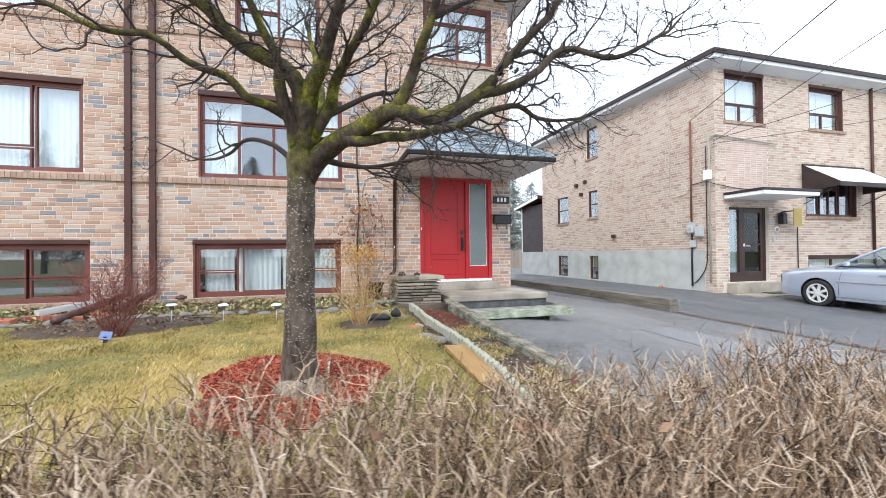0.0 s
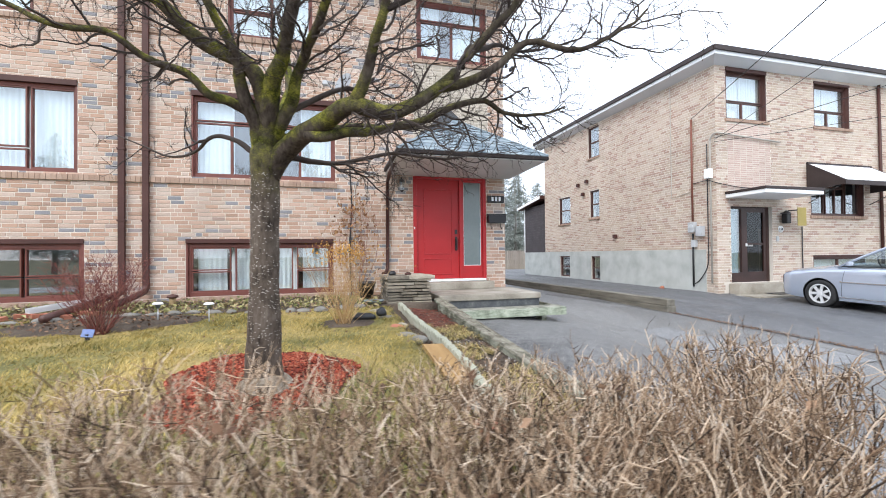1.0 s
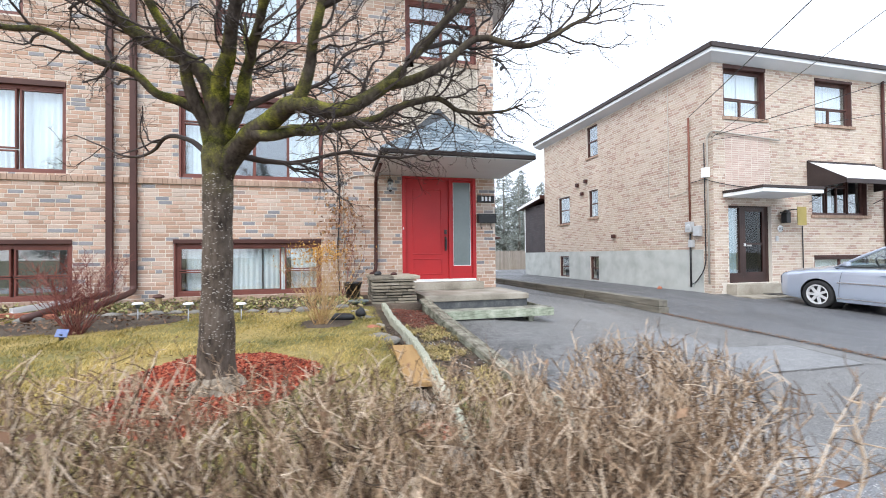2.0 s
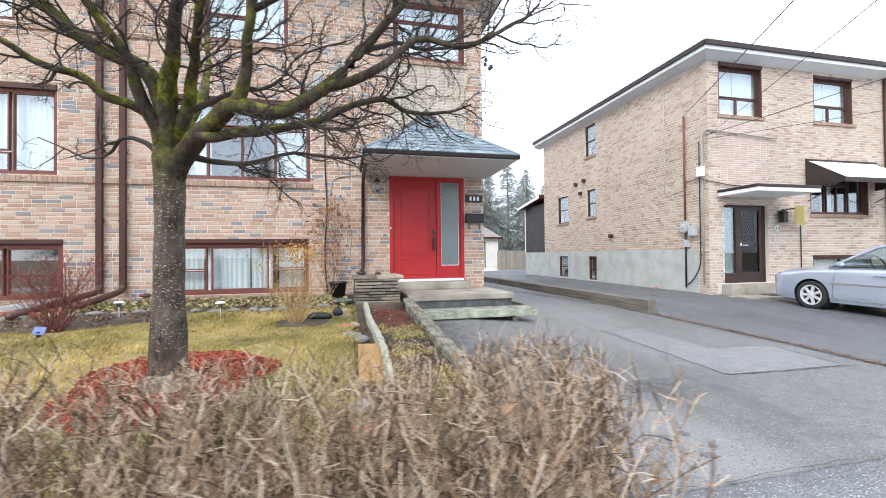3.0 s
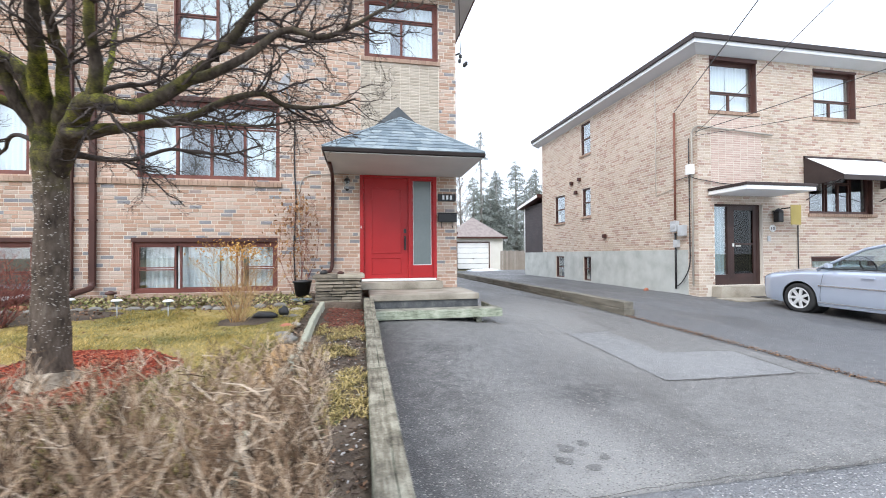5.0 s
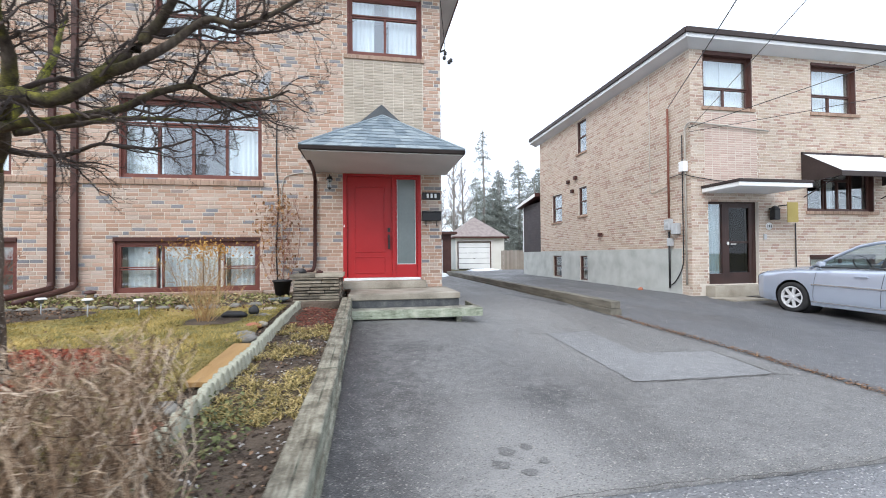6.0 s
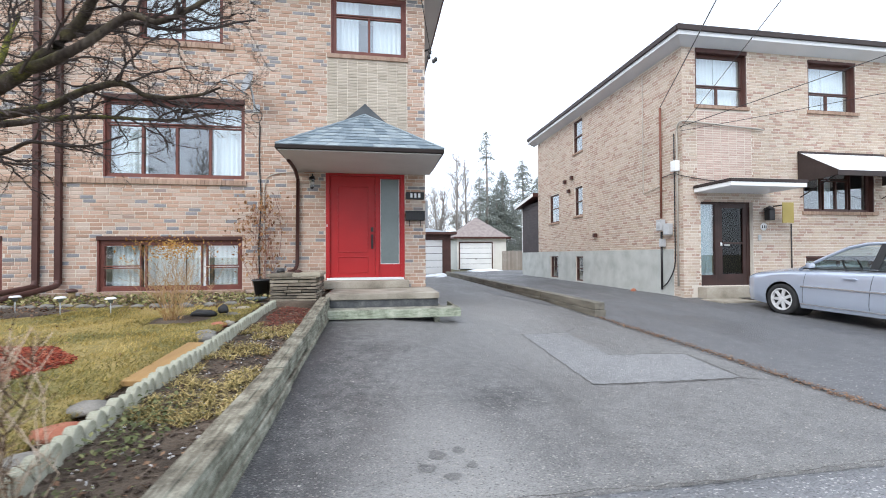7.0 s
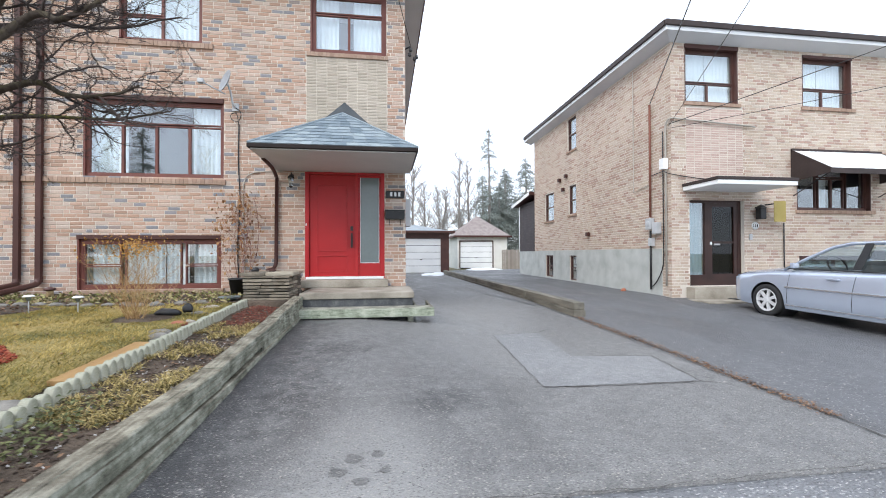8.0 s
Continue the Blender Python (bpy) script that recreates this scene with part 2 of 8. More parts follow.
def glass_surface(name, front=0.10, tint=(0.92, 0.96, 0.97)):
    """Clear glass: its gloss grows towards the grazing angle; the rest is let through."""
    m = bpy.data.materials.new(name)
    m.use_nodes = True
    n, l = m.node_tree.nodes, m.node_tree.links
    n.clear()
    tr, gl, lw, mx, out = (n.new("ShaderNode" + k) for k in ("BsdfTransparent", "BsdfGlossy", "LayerWeight", "MixShader", "OutputMaterial"))
    tr.inputs["Color"].default_value = rgba(tint)
    gl.inputs["Roughness"].default_value = 0.015
    gl.inputs["Color"].default_value = (0.95, 0.97, 1, 1)
    lw.inputs["Blend"].default_value = 0.5
    pw, mr = n.new("ShaderNodeMath"), n.new("ShaderNodeMapRange")
    pw.operation = "POWER"
    pw.inputs[1].default_value = 4.0
    mr.inputs["To Min"].default_value = front
    l.new(lw.outputs["Facing"], pw.inputs[0]), l.new(pw.outputs[0], mr.inputs["Value"])
    l.new(mr.outputs[0], mx.inputs[0]), l.new(tr.outputs[0], mx.inputs[1]), l.new(gl.outputs[0], mx.inputs[2])
    l.new(mx.outputs[0], out.inputs["Surface"])
    return m


TONES_A = [(0.0, (0.228, 0.226, 0.242)), (0.10, (0.285, 0.274, 0.284)), (0.13, (0.378, 0.250, 0.188)), (0.35, (0.472, 0.308, 0.226)),
           (0.6, (0.525, 0.369, 0.293)), (0.85, (0.496, 0.386, 0.319)), (1.0, (0.545, 0.438, 0.375))]
TONES_B = [(0.0, (0.415, 0.285, 0.232)), (0.17, (0.465, 0.335, 0.272)), (0.30, (0.51, 0.405, 0.32)), (0.5, (0.55, 0.455, 0.365)), (0.75, (0.555, 0.445, 0.37)), (1.0, (0.595, 0.515, 0.435))]
BRICK = brick_surface("brick", "island", TONES_A)
BRICK_ONE = brick_surface("brick_single", "object", TONES_A)
BRICK_R = brick_surface("pink_brick", "island", TONES_B)
BRICK_CREAM = brick_surface("cream_brick", "island", [(0, (0.40, 0.35, 0.285)), (0.5, (0.455, 0.40, 0.33)), (1, (0.51, 0.45, 0.38))])
BRICK_SILL = brick_surface("sill_brick", "island", [(0, (0.33, 0.225, 0.17)), (0.5, (0.38, 0.265, 0.20)), (1, (0.43, 0.31, 0.24))])
MORTAR = surface("mortar", [(0.56, 0.50, 0.43), (0.72, 0.66, 0.58)], 0.95, 2.0, 80, 0.3)
MORTAR_R = surface("dull_mortar", [(0.62, 0.57, 0.50), (0.76, 0.71, 0.64)], 0.95, 2.0, 80, 0.3)
TRIM = surface("brown_trim_paint", [(0.070, 0.031, 0.026), (0.11, 0.050, 0.040)], 0.45, 3, 40, 0.08)
REDTRIM = surface("russet_trim_paint", [(0.115, 0.036, 0.028), (0.18, 0.058, 0.043)], 0.5, 3, 50, 0.1)
BROWN = surface("brown_aluminium", [(0.055, 0.024, 0.020), (0.088, 0.038, 0.032)], 0.5, 2, 30, 0.05, spec=0.25)
UMBER = surface("dark_umber_metal", [(0.034, 0.025, 0.024), (0.058, 0.043, 0.041)], 0.5, 2, 30, 0.05, spec=0.25)
DARK = surface("dark_metal", [(0.014, 0.014, 0.016), (0.03, 0.03, 0.032)], 0.4, 5, 60, 0.05)
WHITE = surface("white_paint", [(0.78, 0.79, 0.80), (0.88, 0.89, 0.89)], 0.5, 1.5, 40, 0.05)
SOFFIT = surface("soffit_paint", [(0.50, 0.49, 0.48), (0.60, 0.59, 0.58)], 0.55, 1.5, 40, 0.05)
REDDOOR = surface("red_door_paint", [(0.36, 0.013, 0.016), (0.45, 0.020, 0.023)], 0.4, 2, 30, 0.04, spec=0.4)
GLASS = glass_surface("window_glass", 0.15)
DOORGLASS = glass_surface("dark_door_glass", 0.03, (0.45, 0.45, 0.46))
GUTTER = surface("black_brown_gutter", [(0.016, 0.012, 0.012), (0.03, 0.022, 0.02)], 0.6, 3, 40, 0.05, spec=0.2)
FROST = surface("frosted_glass", [(0.13, 0.165, 0.17), (0.19, 0.23, 0.23)], 0.15, 1.2, 20, 0.02, spec=0.6)
CURTAIN = surface("sheer_curtain", [(0.72, 0.76, 0.78), (0.86, 0.88, 0.88)], 0.9, 2, 40, 0.1)
# Room linings: the unlit room's dimness is put into their colour
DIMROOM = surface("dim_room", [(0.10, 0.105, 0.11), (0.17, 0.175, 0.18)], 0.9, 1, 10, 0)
DARK_INTERIOR = surface("dark_interior", [(0.045, 0.05, 0.055), (0.08, 0.085, 0.09)], 0.6, 2, 40, 0.05)
CONCRETE = surface("concrete", [(0.17, 0.15, 0.12), (0.34, 0.305, 0.25), (0.47, 0.43, 0.37)], 0.85, 2.5, 70, 0.3)
PARGE = surface("parged_foundation", [(0.36, 0.38, 0.36), (0.47, 0.49, 0.47), (0.56, 0.58, 0.56)], 0.9, 2.2, 50, 0.25)
# Porch riser: a dark, mottled tone
SLATE_STEP = surface("dark_mottled_step", [(0.035, 0.038, 0.042), (0.085, 0.09, 0.095), (0.19, 0.19, 0.185)], 0.5, 4, 40, 0.3)
SHINGLE = surface("slate_blue_shingle", [(0.13, 0.17, 0.20), (0.22, 0.27, 0.305), (0.31, 0.36, 0.385)], 0.85, 8, 160, 0.4, vary="island", spread=0.65)
SHINGLE_BR = surface("brown_shingle", [(0.16, 0.105, 0.085), (0.24, 0.165, 0.14)], 0.9, 4, 60, 0.3)
SHINGLE_GR = surface("grey_shingle", [(0.22, 0.25, 0.27), (0.33, 0.36, 0.38)], 0.9, 4, 60, 0.3)
# Last stretch darkens the timber wall's foot: damp, and shade put into the colour.
ASPHALT = asphalt_surface("drive_asphalt", (0.060, 0.059, 0.060), (0.262, 0.257, 0.250), (0.36, 0.34, 0.31), 92, 0.13, ((5.8, 1.85, 0.60, 1.0, 0.50), (8.2, 2.0, 1.6, 1.2, 0.12), (7.6, 6.5, 1.2, 3.0, 0.24), (6.5, 2.95, 0.34, 0.26, -0.40), (5.5, 4.6, 0.35, 0.3, -0.25), (4.75, 3.2, 0.80, 3.6, -0.36)))
ASPHALT_N = asphalt_surface("neighbour_asphalt", (0.075, 0.077, 0.083), (0.165, 0.166, 0.172), (0.36, 0.35, 0.34), 80, 0.10)
PATCH = asphalt_surface("patch_asphalt", (0.125, 0.127, 0.131), (0.30, 0.30, 0.302), (0.44, 0.43, 0.41), 92, 0.14)
ROADMAT = asphalt_surface("road_asphalt", (0.20, 0.203, 0.21), (0.36, 0.362, 0.37), (0.68, 0.66, 0.65), 70, 0.22)
CRACK = surface("crack_filler", [(0.07, 0.066, 0.062), (0.13, 0.122, 0.115)], 0.9, 5, 60, 0.2)
LITTER = surface("leaf_litter", [(0.085, 0.045, 0.028), (0.18, 0.10, 0.06), (0.32, 0.20, 0.125)], 0.9, 6, 80, 0.2, vary="island", spread=0.7)
SOIL = surface("dark_soil", [(0.045, 0.032, 0.024), (0.10, 0.075, 0.055), (0.16, 0.12, 0.09)], 0.95, 3, 50, 0.8, far=0.04)
TURF = surface("dormant_turf", [(0.065, 0.062, 0.022), (0.155, 0.145, 0.05), (0.33, 0.25, 0.095), (0.42, 0.32, 0.14)], 0.95, 1.0, 26, 0.8, far=0.03)
BLADE = surface("grass_blades", [(0.048, 0.062, 0.016), (0.145, 0.140, 0.038), (0.36, 0.272, 0.075), (0.60, 0.44, 0.15), (0.74, 0.585, 0.31)], 0.8, 0.85, 5, 0, vary="island", spread=0.34)
MULCH = surface("red_mulch", [(0.065, 0.014, 0.008), (0.235, 0.034, 0.016), (0.37, 0.070, 0.032), (0.43, 0.17, 0.10)], 0.85, 8, 60, 0.3, vary="island", spread=0.75)
TIMBER = weathered_surface("weathered_timber", ((0.042, 0.040, 0.030), (0.180, 0.184, 0.140), (0.43, 0.435, 0.365)), ((0.055, 0.047, 0.035), (0.180, 0.160, 0.122), (0.37, 0.35, 0.275)), (1.0, 0.10, 1.0))
TIMBER_X = weathered_surface("weathered_step_board", ((0.10, 0.115, 0.08), (0.31, 0.345, 0.26), (0.52, 0.54, 0.44)), ((0.09, 0.085, 0.07), (0.24, 0.235, 0.19), (0.42, 0.40, 0.34)), (0.10, 1.0, 1.0))
PLANK = surface("new_pine_plank", [(0.29, 0.165, 0.065), (0.44, 0.275, 0.115)], 0.7, 2.5, 30, 0.3, stretch=(6, 0.7, 6), far=0.008)
EDGING = surface("mossy_cast_edging", [(0.18, 0.19, 0.12), (0.38, 0.38, 0.30), (0.52, 0.51, 0.43)], 0.9, 5, 60, 0.4)
STONE = surface("stacked_flagstone", [(0.055, 0.05, 0.042), (0.16, 0.14, 0.11), (0.33, 0.285, 0.22), (0.50, 0.45, 0.36)], 0.9, 7, 60, 0.8, vary="object", spread=0.6, far=0.03)
ROCK = surface("garden_rock", [(0.12, 0.115, 0.10), (0.30, 0.28, 0.25)], 0.9, 6, 60, 0.5)
REDROCK = surface("red_clay_brick", [(0.30, 0.10, 0.06), (0.46, 0.19, 0.12)], 0.9, 6, 60, 0.4)


# ---- mesh helpers ----
def put_under(ob, parent):
    if parent is not None:
        ob.parent = parent
        ob.matrix_parent_inverse = parent_world(parent).inverted()
    return ob


def parent_world(ob):
    m = ob.matrix_basis.copy()
    if ob.parent is not None:
        m = parent_world(ob.parent) @ ob.matrix_parent_inverse @ m
    return m


def thing(name, at, label, category, group="", kind=""):
    """An Empty at a thing's base, which holds its parts."""
    ob = new(name)
    ob.empty_display_size = 0.1
    ob.matrix_basis = Matrix.Translation(at)
    return tagged(ob, label, category, group, kind)


def part(name, bm, material, parent=None, label="", smooth=False):
    me = bpy.data.meshes.new(name)
    bm.to_mesh(me)
    bm.free()
    return mesh_part(name, me, material, parent, label, smooth)


def mesh_part(name, me, material, parent=None, label="", smooth=False):
    me.materials.append(material)
    if smooth:
        for p in me.polygons:
            p.use_smooth = True
    ob = put_under(new(name, me), parent)
    return tagged(ob, label) if label else ob


def raw(name, verts, faces, material, parent=None, label="", smooth=False):
    me = bpy.data.meshes.new(name)
    me.from_pydata(verts, [], faces)
    me.update()
    return mesh_part(name, me, material, parent, label, smooth)


def boxes(*spans, bevel=0.0, turn=None):
    """One bmesh of boxes (x0, x1, y0, y1, z0, z1)."""
    bm = bmesh.new()
    for x0, x1, y0, y1, z0, z1 in spans:
        m = Matrix.LocRotScale(((x0 + x1) / 2, (y0 + y1) / 2, (z0 + z1) / 2), None, (abs(x1 - x0), abs(y1 - y0), abs(z1 - z0)))
        bmesh.ops.create_cube(bm, size=1, matrix=m)
    if bevel:
        bmesh.ops.bevel(bm, geom=list(bm.edges), offset=bevel, segments=2, affect="EDGES", profile=0.6)
    if turn is not None:
        bmesh.ops.transform(bm, matrix=turn, verts=bm.verts)
    return bm


def prism(outline, axis, a, b, bevel=0.0):
    """A solid with the given outline (2D), drawn out along an axis from a to b."""
    bm = bmesh.new()
    spot = {"x": lambda p, d: (d, p[0], p[1]), "y": lambda p, d: (p[0], d, p[1]), "z": lambda p, d: (p[0], p[1], d)}[axis]
    low = [bm.verts.new(spot(p, a)) for p in outline]
    high = [bm.verts.new(spot(p, b)) for p in outline]
    bm.faces.new(low), bm.faces.new(high)
    n = len(outline)
    for i in range(n):
        bm.faces.new((low[i], low[(i + 1) % n], high[(i + 1) % n], high[i]))
    bmesh.ops.recalc_face_normals(bm, faces=bm.faces)
    if bevel:
        bmesh.ops.bevel(bm, geom=list(bm.edges), offset=bevel, segments=2, affect="EDGES", profile=0.6)
    return bm


def tube_into(verts, faces, pts, radii, sides=6, cap=True):
    """A tapering tube along pts, added to the lists."""
    pts = [Vector(p) for p in pts]
    base = len(verts)
    up = Vector((0.31, 0.17, 0.93))
    for i, p in enumerate(pts):
        d = (pts[min(i + 1, len(pts) - 1)] - pts[max(i - 1, 0)])
        d = d.normalized() if d.length > 1e-6 else Vector((0, 0, 1))
        u = d.cross(up if abs(d.dot(up)) < 0.95 else Vector((1, 0, 0))).normalized()
        v = d.cross(u)
        for k in range(sides):
            w = 2 * math.pi * k / sides
            verts.append(tuple(p + float(radii[i]) * (math.cos(w) * u + math.sin(w) * v)))
    for i in range(len(pts) - 1):
        for k in range(sides):
            a, b = base + i * sides + k, base + i * sides + (k + 1) % sides
            faces.append((a, b, b + sides, a + sides))
    if cap:
        faces.append(tuple(base + k for k in range(sides))[::-1])
        faces.append(tuple(base + (len(pts) - 1) * sides + k for k in range(sides)))


def tube(name, pts, radius, material, parent=None, label="", sides=10):
    v, f = [], []
    radii = radius if isinstance(radius, (list, tuple)) else [radius] * len(pts)
    tube_into(v, f, pts, radii, sides)
    return raw(name, v, f, material, parent, label, True)


def smooth_line(pts, steps=4):
    """A Catmull-Rom line through the points."""
    pts = [Vector(p) for p in pts]
    out = []
    for i in range(len(pts) - 1):
        p0, p1, p2, p3 = pts[max(i - 1, 0)], pts[i], pts[i + 1], pts[min(i + 2, len(pts) - 1)]
        for s in range(steps):
            t = s / steps
            out.append(0.5 * ((2 * p1) + (p2 - p0) * t + (2 * p0 - 5 * p1 + 4 * p2 - p3) * t * t + (3 * p1 - p0 - 3 * p2 + p3) * t ** 3))
    return out + [pts[-1]]


def lathe(profile, at, sides=20):
    """A turned body: profile of (radius, height) about a vertical axis at a place."""
    bm = bmesh.new()
    rings = []
    for r, h in profile:
        rings.append([bm.verts.new((at[0] + r * math.cos(2 * math.pi * k / sides), at[1] + r * math.sin(2 * math.pi * k / sides), at[2] + h)) for k in range(sides)])
    for a, b in zip(rings, rings[1:]):
        for k in range(sides):
            bm.faces.new((a[k], a[(k + 1) % sides], b[(k + 1) % sides], b[k]))
    bm.faces.new(rings[0][::-1]), bm.faces.new(rings[-1])
    bmesh.ops.recalc_face_normals(bm, faces=bm.faces)
    return bm


# ---- lie of the land ----
def ramp(v, table):
    for (a, fa), (b, fb) in zip(table, table[1:]):
        if v <= b:
            return fa + (fb - fa) * max(0.0, (v - a) / (b - a))
    return table[-1][1]


def drive_z(x, y):
    base = ramp(y, [(-60, 0.16), (-6, 0.16), (0, 0.24), (9, 0.411), (14, 0.43), (60, 0.43)])
    base += 0.05 * min(1, max(0, (5.15 - x) / 0.5)) * min(1, max(0, (5.6 - y) / 1.5)) * min(1, max(0, (y - 0.8) / 0.8))
    base += 0.155 * min(1, max(0, (y - 2.5) / 3.5)) * min(1, max(0, (7.3 - x) / 1.7)) * min(1, max(0, (10 - y) / 3))
    return base + 0.085 * min(1, max(0, (x - 9.7) / 3)) * min(1, max(0, (y - 5) / 4))


def lawn_z(x, y):
    z = ramp(y, [(-1, 0.36), (0.2, 0.45), (1.2, 0.56), (2.8, 0.69), (3.6, 0.72), (5.0, 0.765), (6.0, 0.80), (7.9, 0.84)])
    z -= 0.035 * min(1, max(0, (x - 2.9) / 1.0)) * min(1, max(0, (5 - y) / 2))
    return z + 0.018 * noise.noise((x * 0.9, y * 0.9, 0.3)) + 0.006 * noise.noise((x * 4, y * 4, 2))


def sheet(name, x0, x1, y0, y1, nx, ny, height, material, label, skirt=0.0, category=""):
    v, f = [], []
    for j in range(ny + 1):
        for i in range(nx + 1):
            x, y = x0 + (x1 - x0) * i / nx, y0 + (y1 - y0) * j / ny
            v.append((x, y, height(x, y)))
    w = nx + 1
    for j in range(ny):
        for i in range(nx):
            f.append((j * w + i, j * w + i + 1, (j + 1) * w + i + 1, (j + 1) * w + i))
    if skirt:
        rim = [i for i in range(w)] + [j * w + nx for j in range(1, ny + 1)] + [ny * w + i for i in range(nx - 1, -1, -1)] + [j * w for j in range(ny - 1, 0, -1)]
        low = len(v)
        v += [(v[i][0], v[i][1], v[i][2] - skirt) for i in rim]
        for k in range(len(rim)):
            k2 = (k + 1) % len(rim)
            f.append((rim[k2], rim[k], low + k, low + k2))
    ob = raw(name, v, f, material, None, "", True)
    return tagged(ob, label, category, "", "structure")


GROUNDMAT = surface("yard_ground", [(0.07, 0.065, 0.035), (0.15, 0.135, 0.07), (0.24, 0.20, 0.11)], 0.95, 0.4, 12, 0.5)


def ground_z(x, y):
    return drive_z(8, y) - 0.06 - (0.05 if y < 1.7 else 0)


gx = [-400, -60, -12, 0, 4, 12, 30, 80, 400]
gy = [-400, -60, -6, 0, 1.5, 4, 9, 14, 24, 60, 400]
tagged(raw("ground", [(x, y, ground_z(x, y)) for y in gy for x in gx],
           [(j * 9 + i, j * 9 + i + 1, j * 9 + i + 10, j * 9 + i + 9) for j in range(10) for i in range(8)], GROUNDMAT),
       "damp winter earth and thin grass of the yards", "ground", "", "structure")
sheet("road", -60, 80, -9, 1.575, 80, 12, lambda x, y: drive_z(8, y) - 0.012, ROADMAT,
      "pale worn asphalt road with coarse aggregate", 0.04, "road")
DRIVE_X0, DRIVE_X1 = 4.62, 19.2


def drive_top(x, y):
    return drive_z(x, y) + 0.008 * noise.noise((x * 0.7, y * 0.7, 5))


sheet("driveway", DRIVE_X0, 9.44, 1.57, 26.0, 40, 90, drive_top, ASPHALT, "grey stained asphalt driveway beside the red-doored house", 0.05, "driveway")
sheet("neighbour_driveway", 9.44, DRIVE_X1, 1.57, 26.0, 40, 90, drive_top, ASPHALT_N, "darker smooth asphalt driveway of the neighbouring house", 0.05, "driveway")
sheet("lawn", -14, 3.66, 1.05, 6.25, 90, 40, lawn_z, TURF, "dormant yellow-green front lawn sloping to the street", 0.4, "lawn")


sheet("garden_bed", 3.66, 4.52, 0.95, 6.5, 20, 90, lambda x, y: lawn_z(3.4, y) - 0.055 - 0.06 * min(1, max(0, (x - 3.9) * 2)) + 0.02 * noise.noise((x * 4, y * 4, 7)), SOIL,
      "dark soil bed with dry grass and bark between edging and timber", 0.4, "flower bed")
sheet("flower_border", -14, 4.5, 6.25, 7.9, 90, 20, lambda x, y: lawn_z(2, y) + 0.03 * noise.noise((x * 3, y * 3, 9)), SOIL, "leaf-strewn soil border under the basement windows", 0.3, "flower bed")
sheet("hedge_strip", -14, 4.5, -0.05, 1.06, 60, 10, lambda x, y: lawn_z(2, y) - 0.03 + 0.02 * noise.noise((x * 3, y * 3, 11)), SOIL, "bare earth strip beneath the hedge", 0.4, "flower bed")


# ---- walls with openings and laid bricks ----
def to_world(frame_, u, n, z):
    """frame_: origin (x, y), direction of u (x, y), outward normal (x, y)."""
    (ox, oy), (ux, uy), (nx, ny) = frame_
    return (ox + u * ux + n * nx, oy + u * uy + n * ny, z)


def wall(name, frame_, u0, u1, z0, z1, holes, depth, material, parent, label):
    us = sorted({u0, u1, *[min(u1, max(u0, h[k])) for h in holes for k in (0, 1)]})
    zs = sorted({z0, z1, *[min(z1, max(z0, h[k])) for h in holes for k in (2, 3)]})
    solid = {}
    for i in range(len(us) - 1):
        for j in range(len(zs) - 1):
            cu, cz = (us[i] + us[i + 1]) / 2, (zs[j] + zs[j + 1]) / 2
            solid[i, j] = not any(h[0] < cu < h[1] and h[2] < cz < h[3] for h in holes)
    v, f = [], []

    def quad(*pts):
        b = len(v)
        v.extend(to_world(frame_, *p) for p in pts)
        f.append(tuple(range(b, b + 4)))
    for (i, j), s in solid.items():
        if not s:
            continue
        a, b, c, d = us[i], us[i + 1], zs[j], zs[j + 1]
        quad((a, 0, c), (b, 0, c), (b, 0, d), (a, 0, d))
        quad((a, -depth, c), (a, -depth, d), (b, -depth, d), (b, -depth, c))
        if not solid.get((i - 1, j)):
            quad((a, 0, c), (a, 0, d), (a, -depth, d), (a, -depth, c))
        if not solid.get((i + 1, j)):
            quad((b, 0, c), (b, -depth, c), (b, -depth, d), (b, 0, d))
        if not solid.get((i, j - 1)):
            quad((a, 0, c), (a, -depth, c), (b, -depth, c), (b, 0, c))
        if not solid.get((i, j + 1)):
            quad((a, 0, d), (b, 0, d), (b, -depth, d), (a, -depth, d))
    bm = bmesh.new()
    vs = [bm.verts.new(p) for p in v]
    for q in f:
        bm.faces.new([vs[k] for k in q])
    bmesh.ops.remove_doubles(bm, verts=bm.verts, dist=0.0005)
    bmesh.ops.recalc_face_normals(bm, faces=bm.faces)
    return part(name, bm, material, parent, label)


def brick_box(v, f, frame_, a, b, c, d, proud, tilt):
    """One brick: its face a little smaller than its root, so that the arris is worn."""
    k, e = len(v), 0.0035
    for n, s in ((-0.004, 0.0), (proud - 0.003, 0.0), (proud, e)):
        for u, z in ((a + s, c + s), (b - s, c + s), (b - s, d - s), (a + s, d - s)):
            v.append(to_world(frame_, u, n + (tilt if n > 0 else 0), z))
    for r in (0, 4):
        for q in range(4):
            f.append((k + r + q, k + r + (q + 1) % 4, k + r + 4 + (q + 1) % 4, k + r + 4 + q))
    f.append((k + 8, k + 9, k + 10, k + 11))


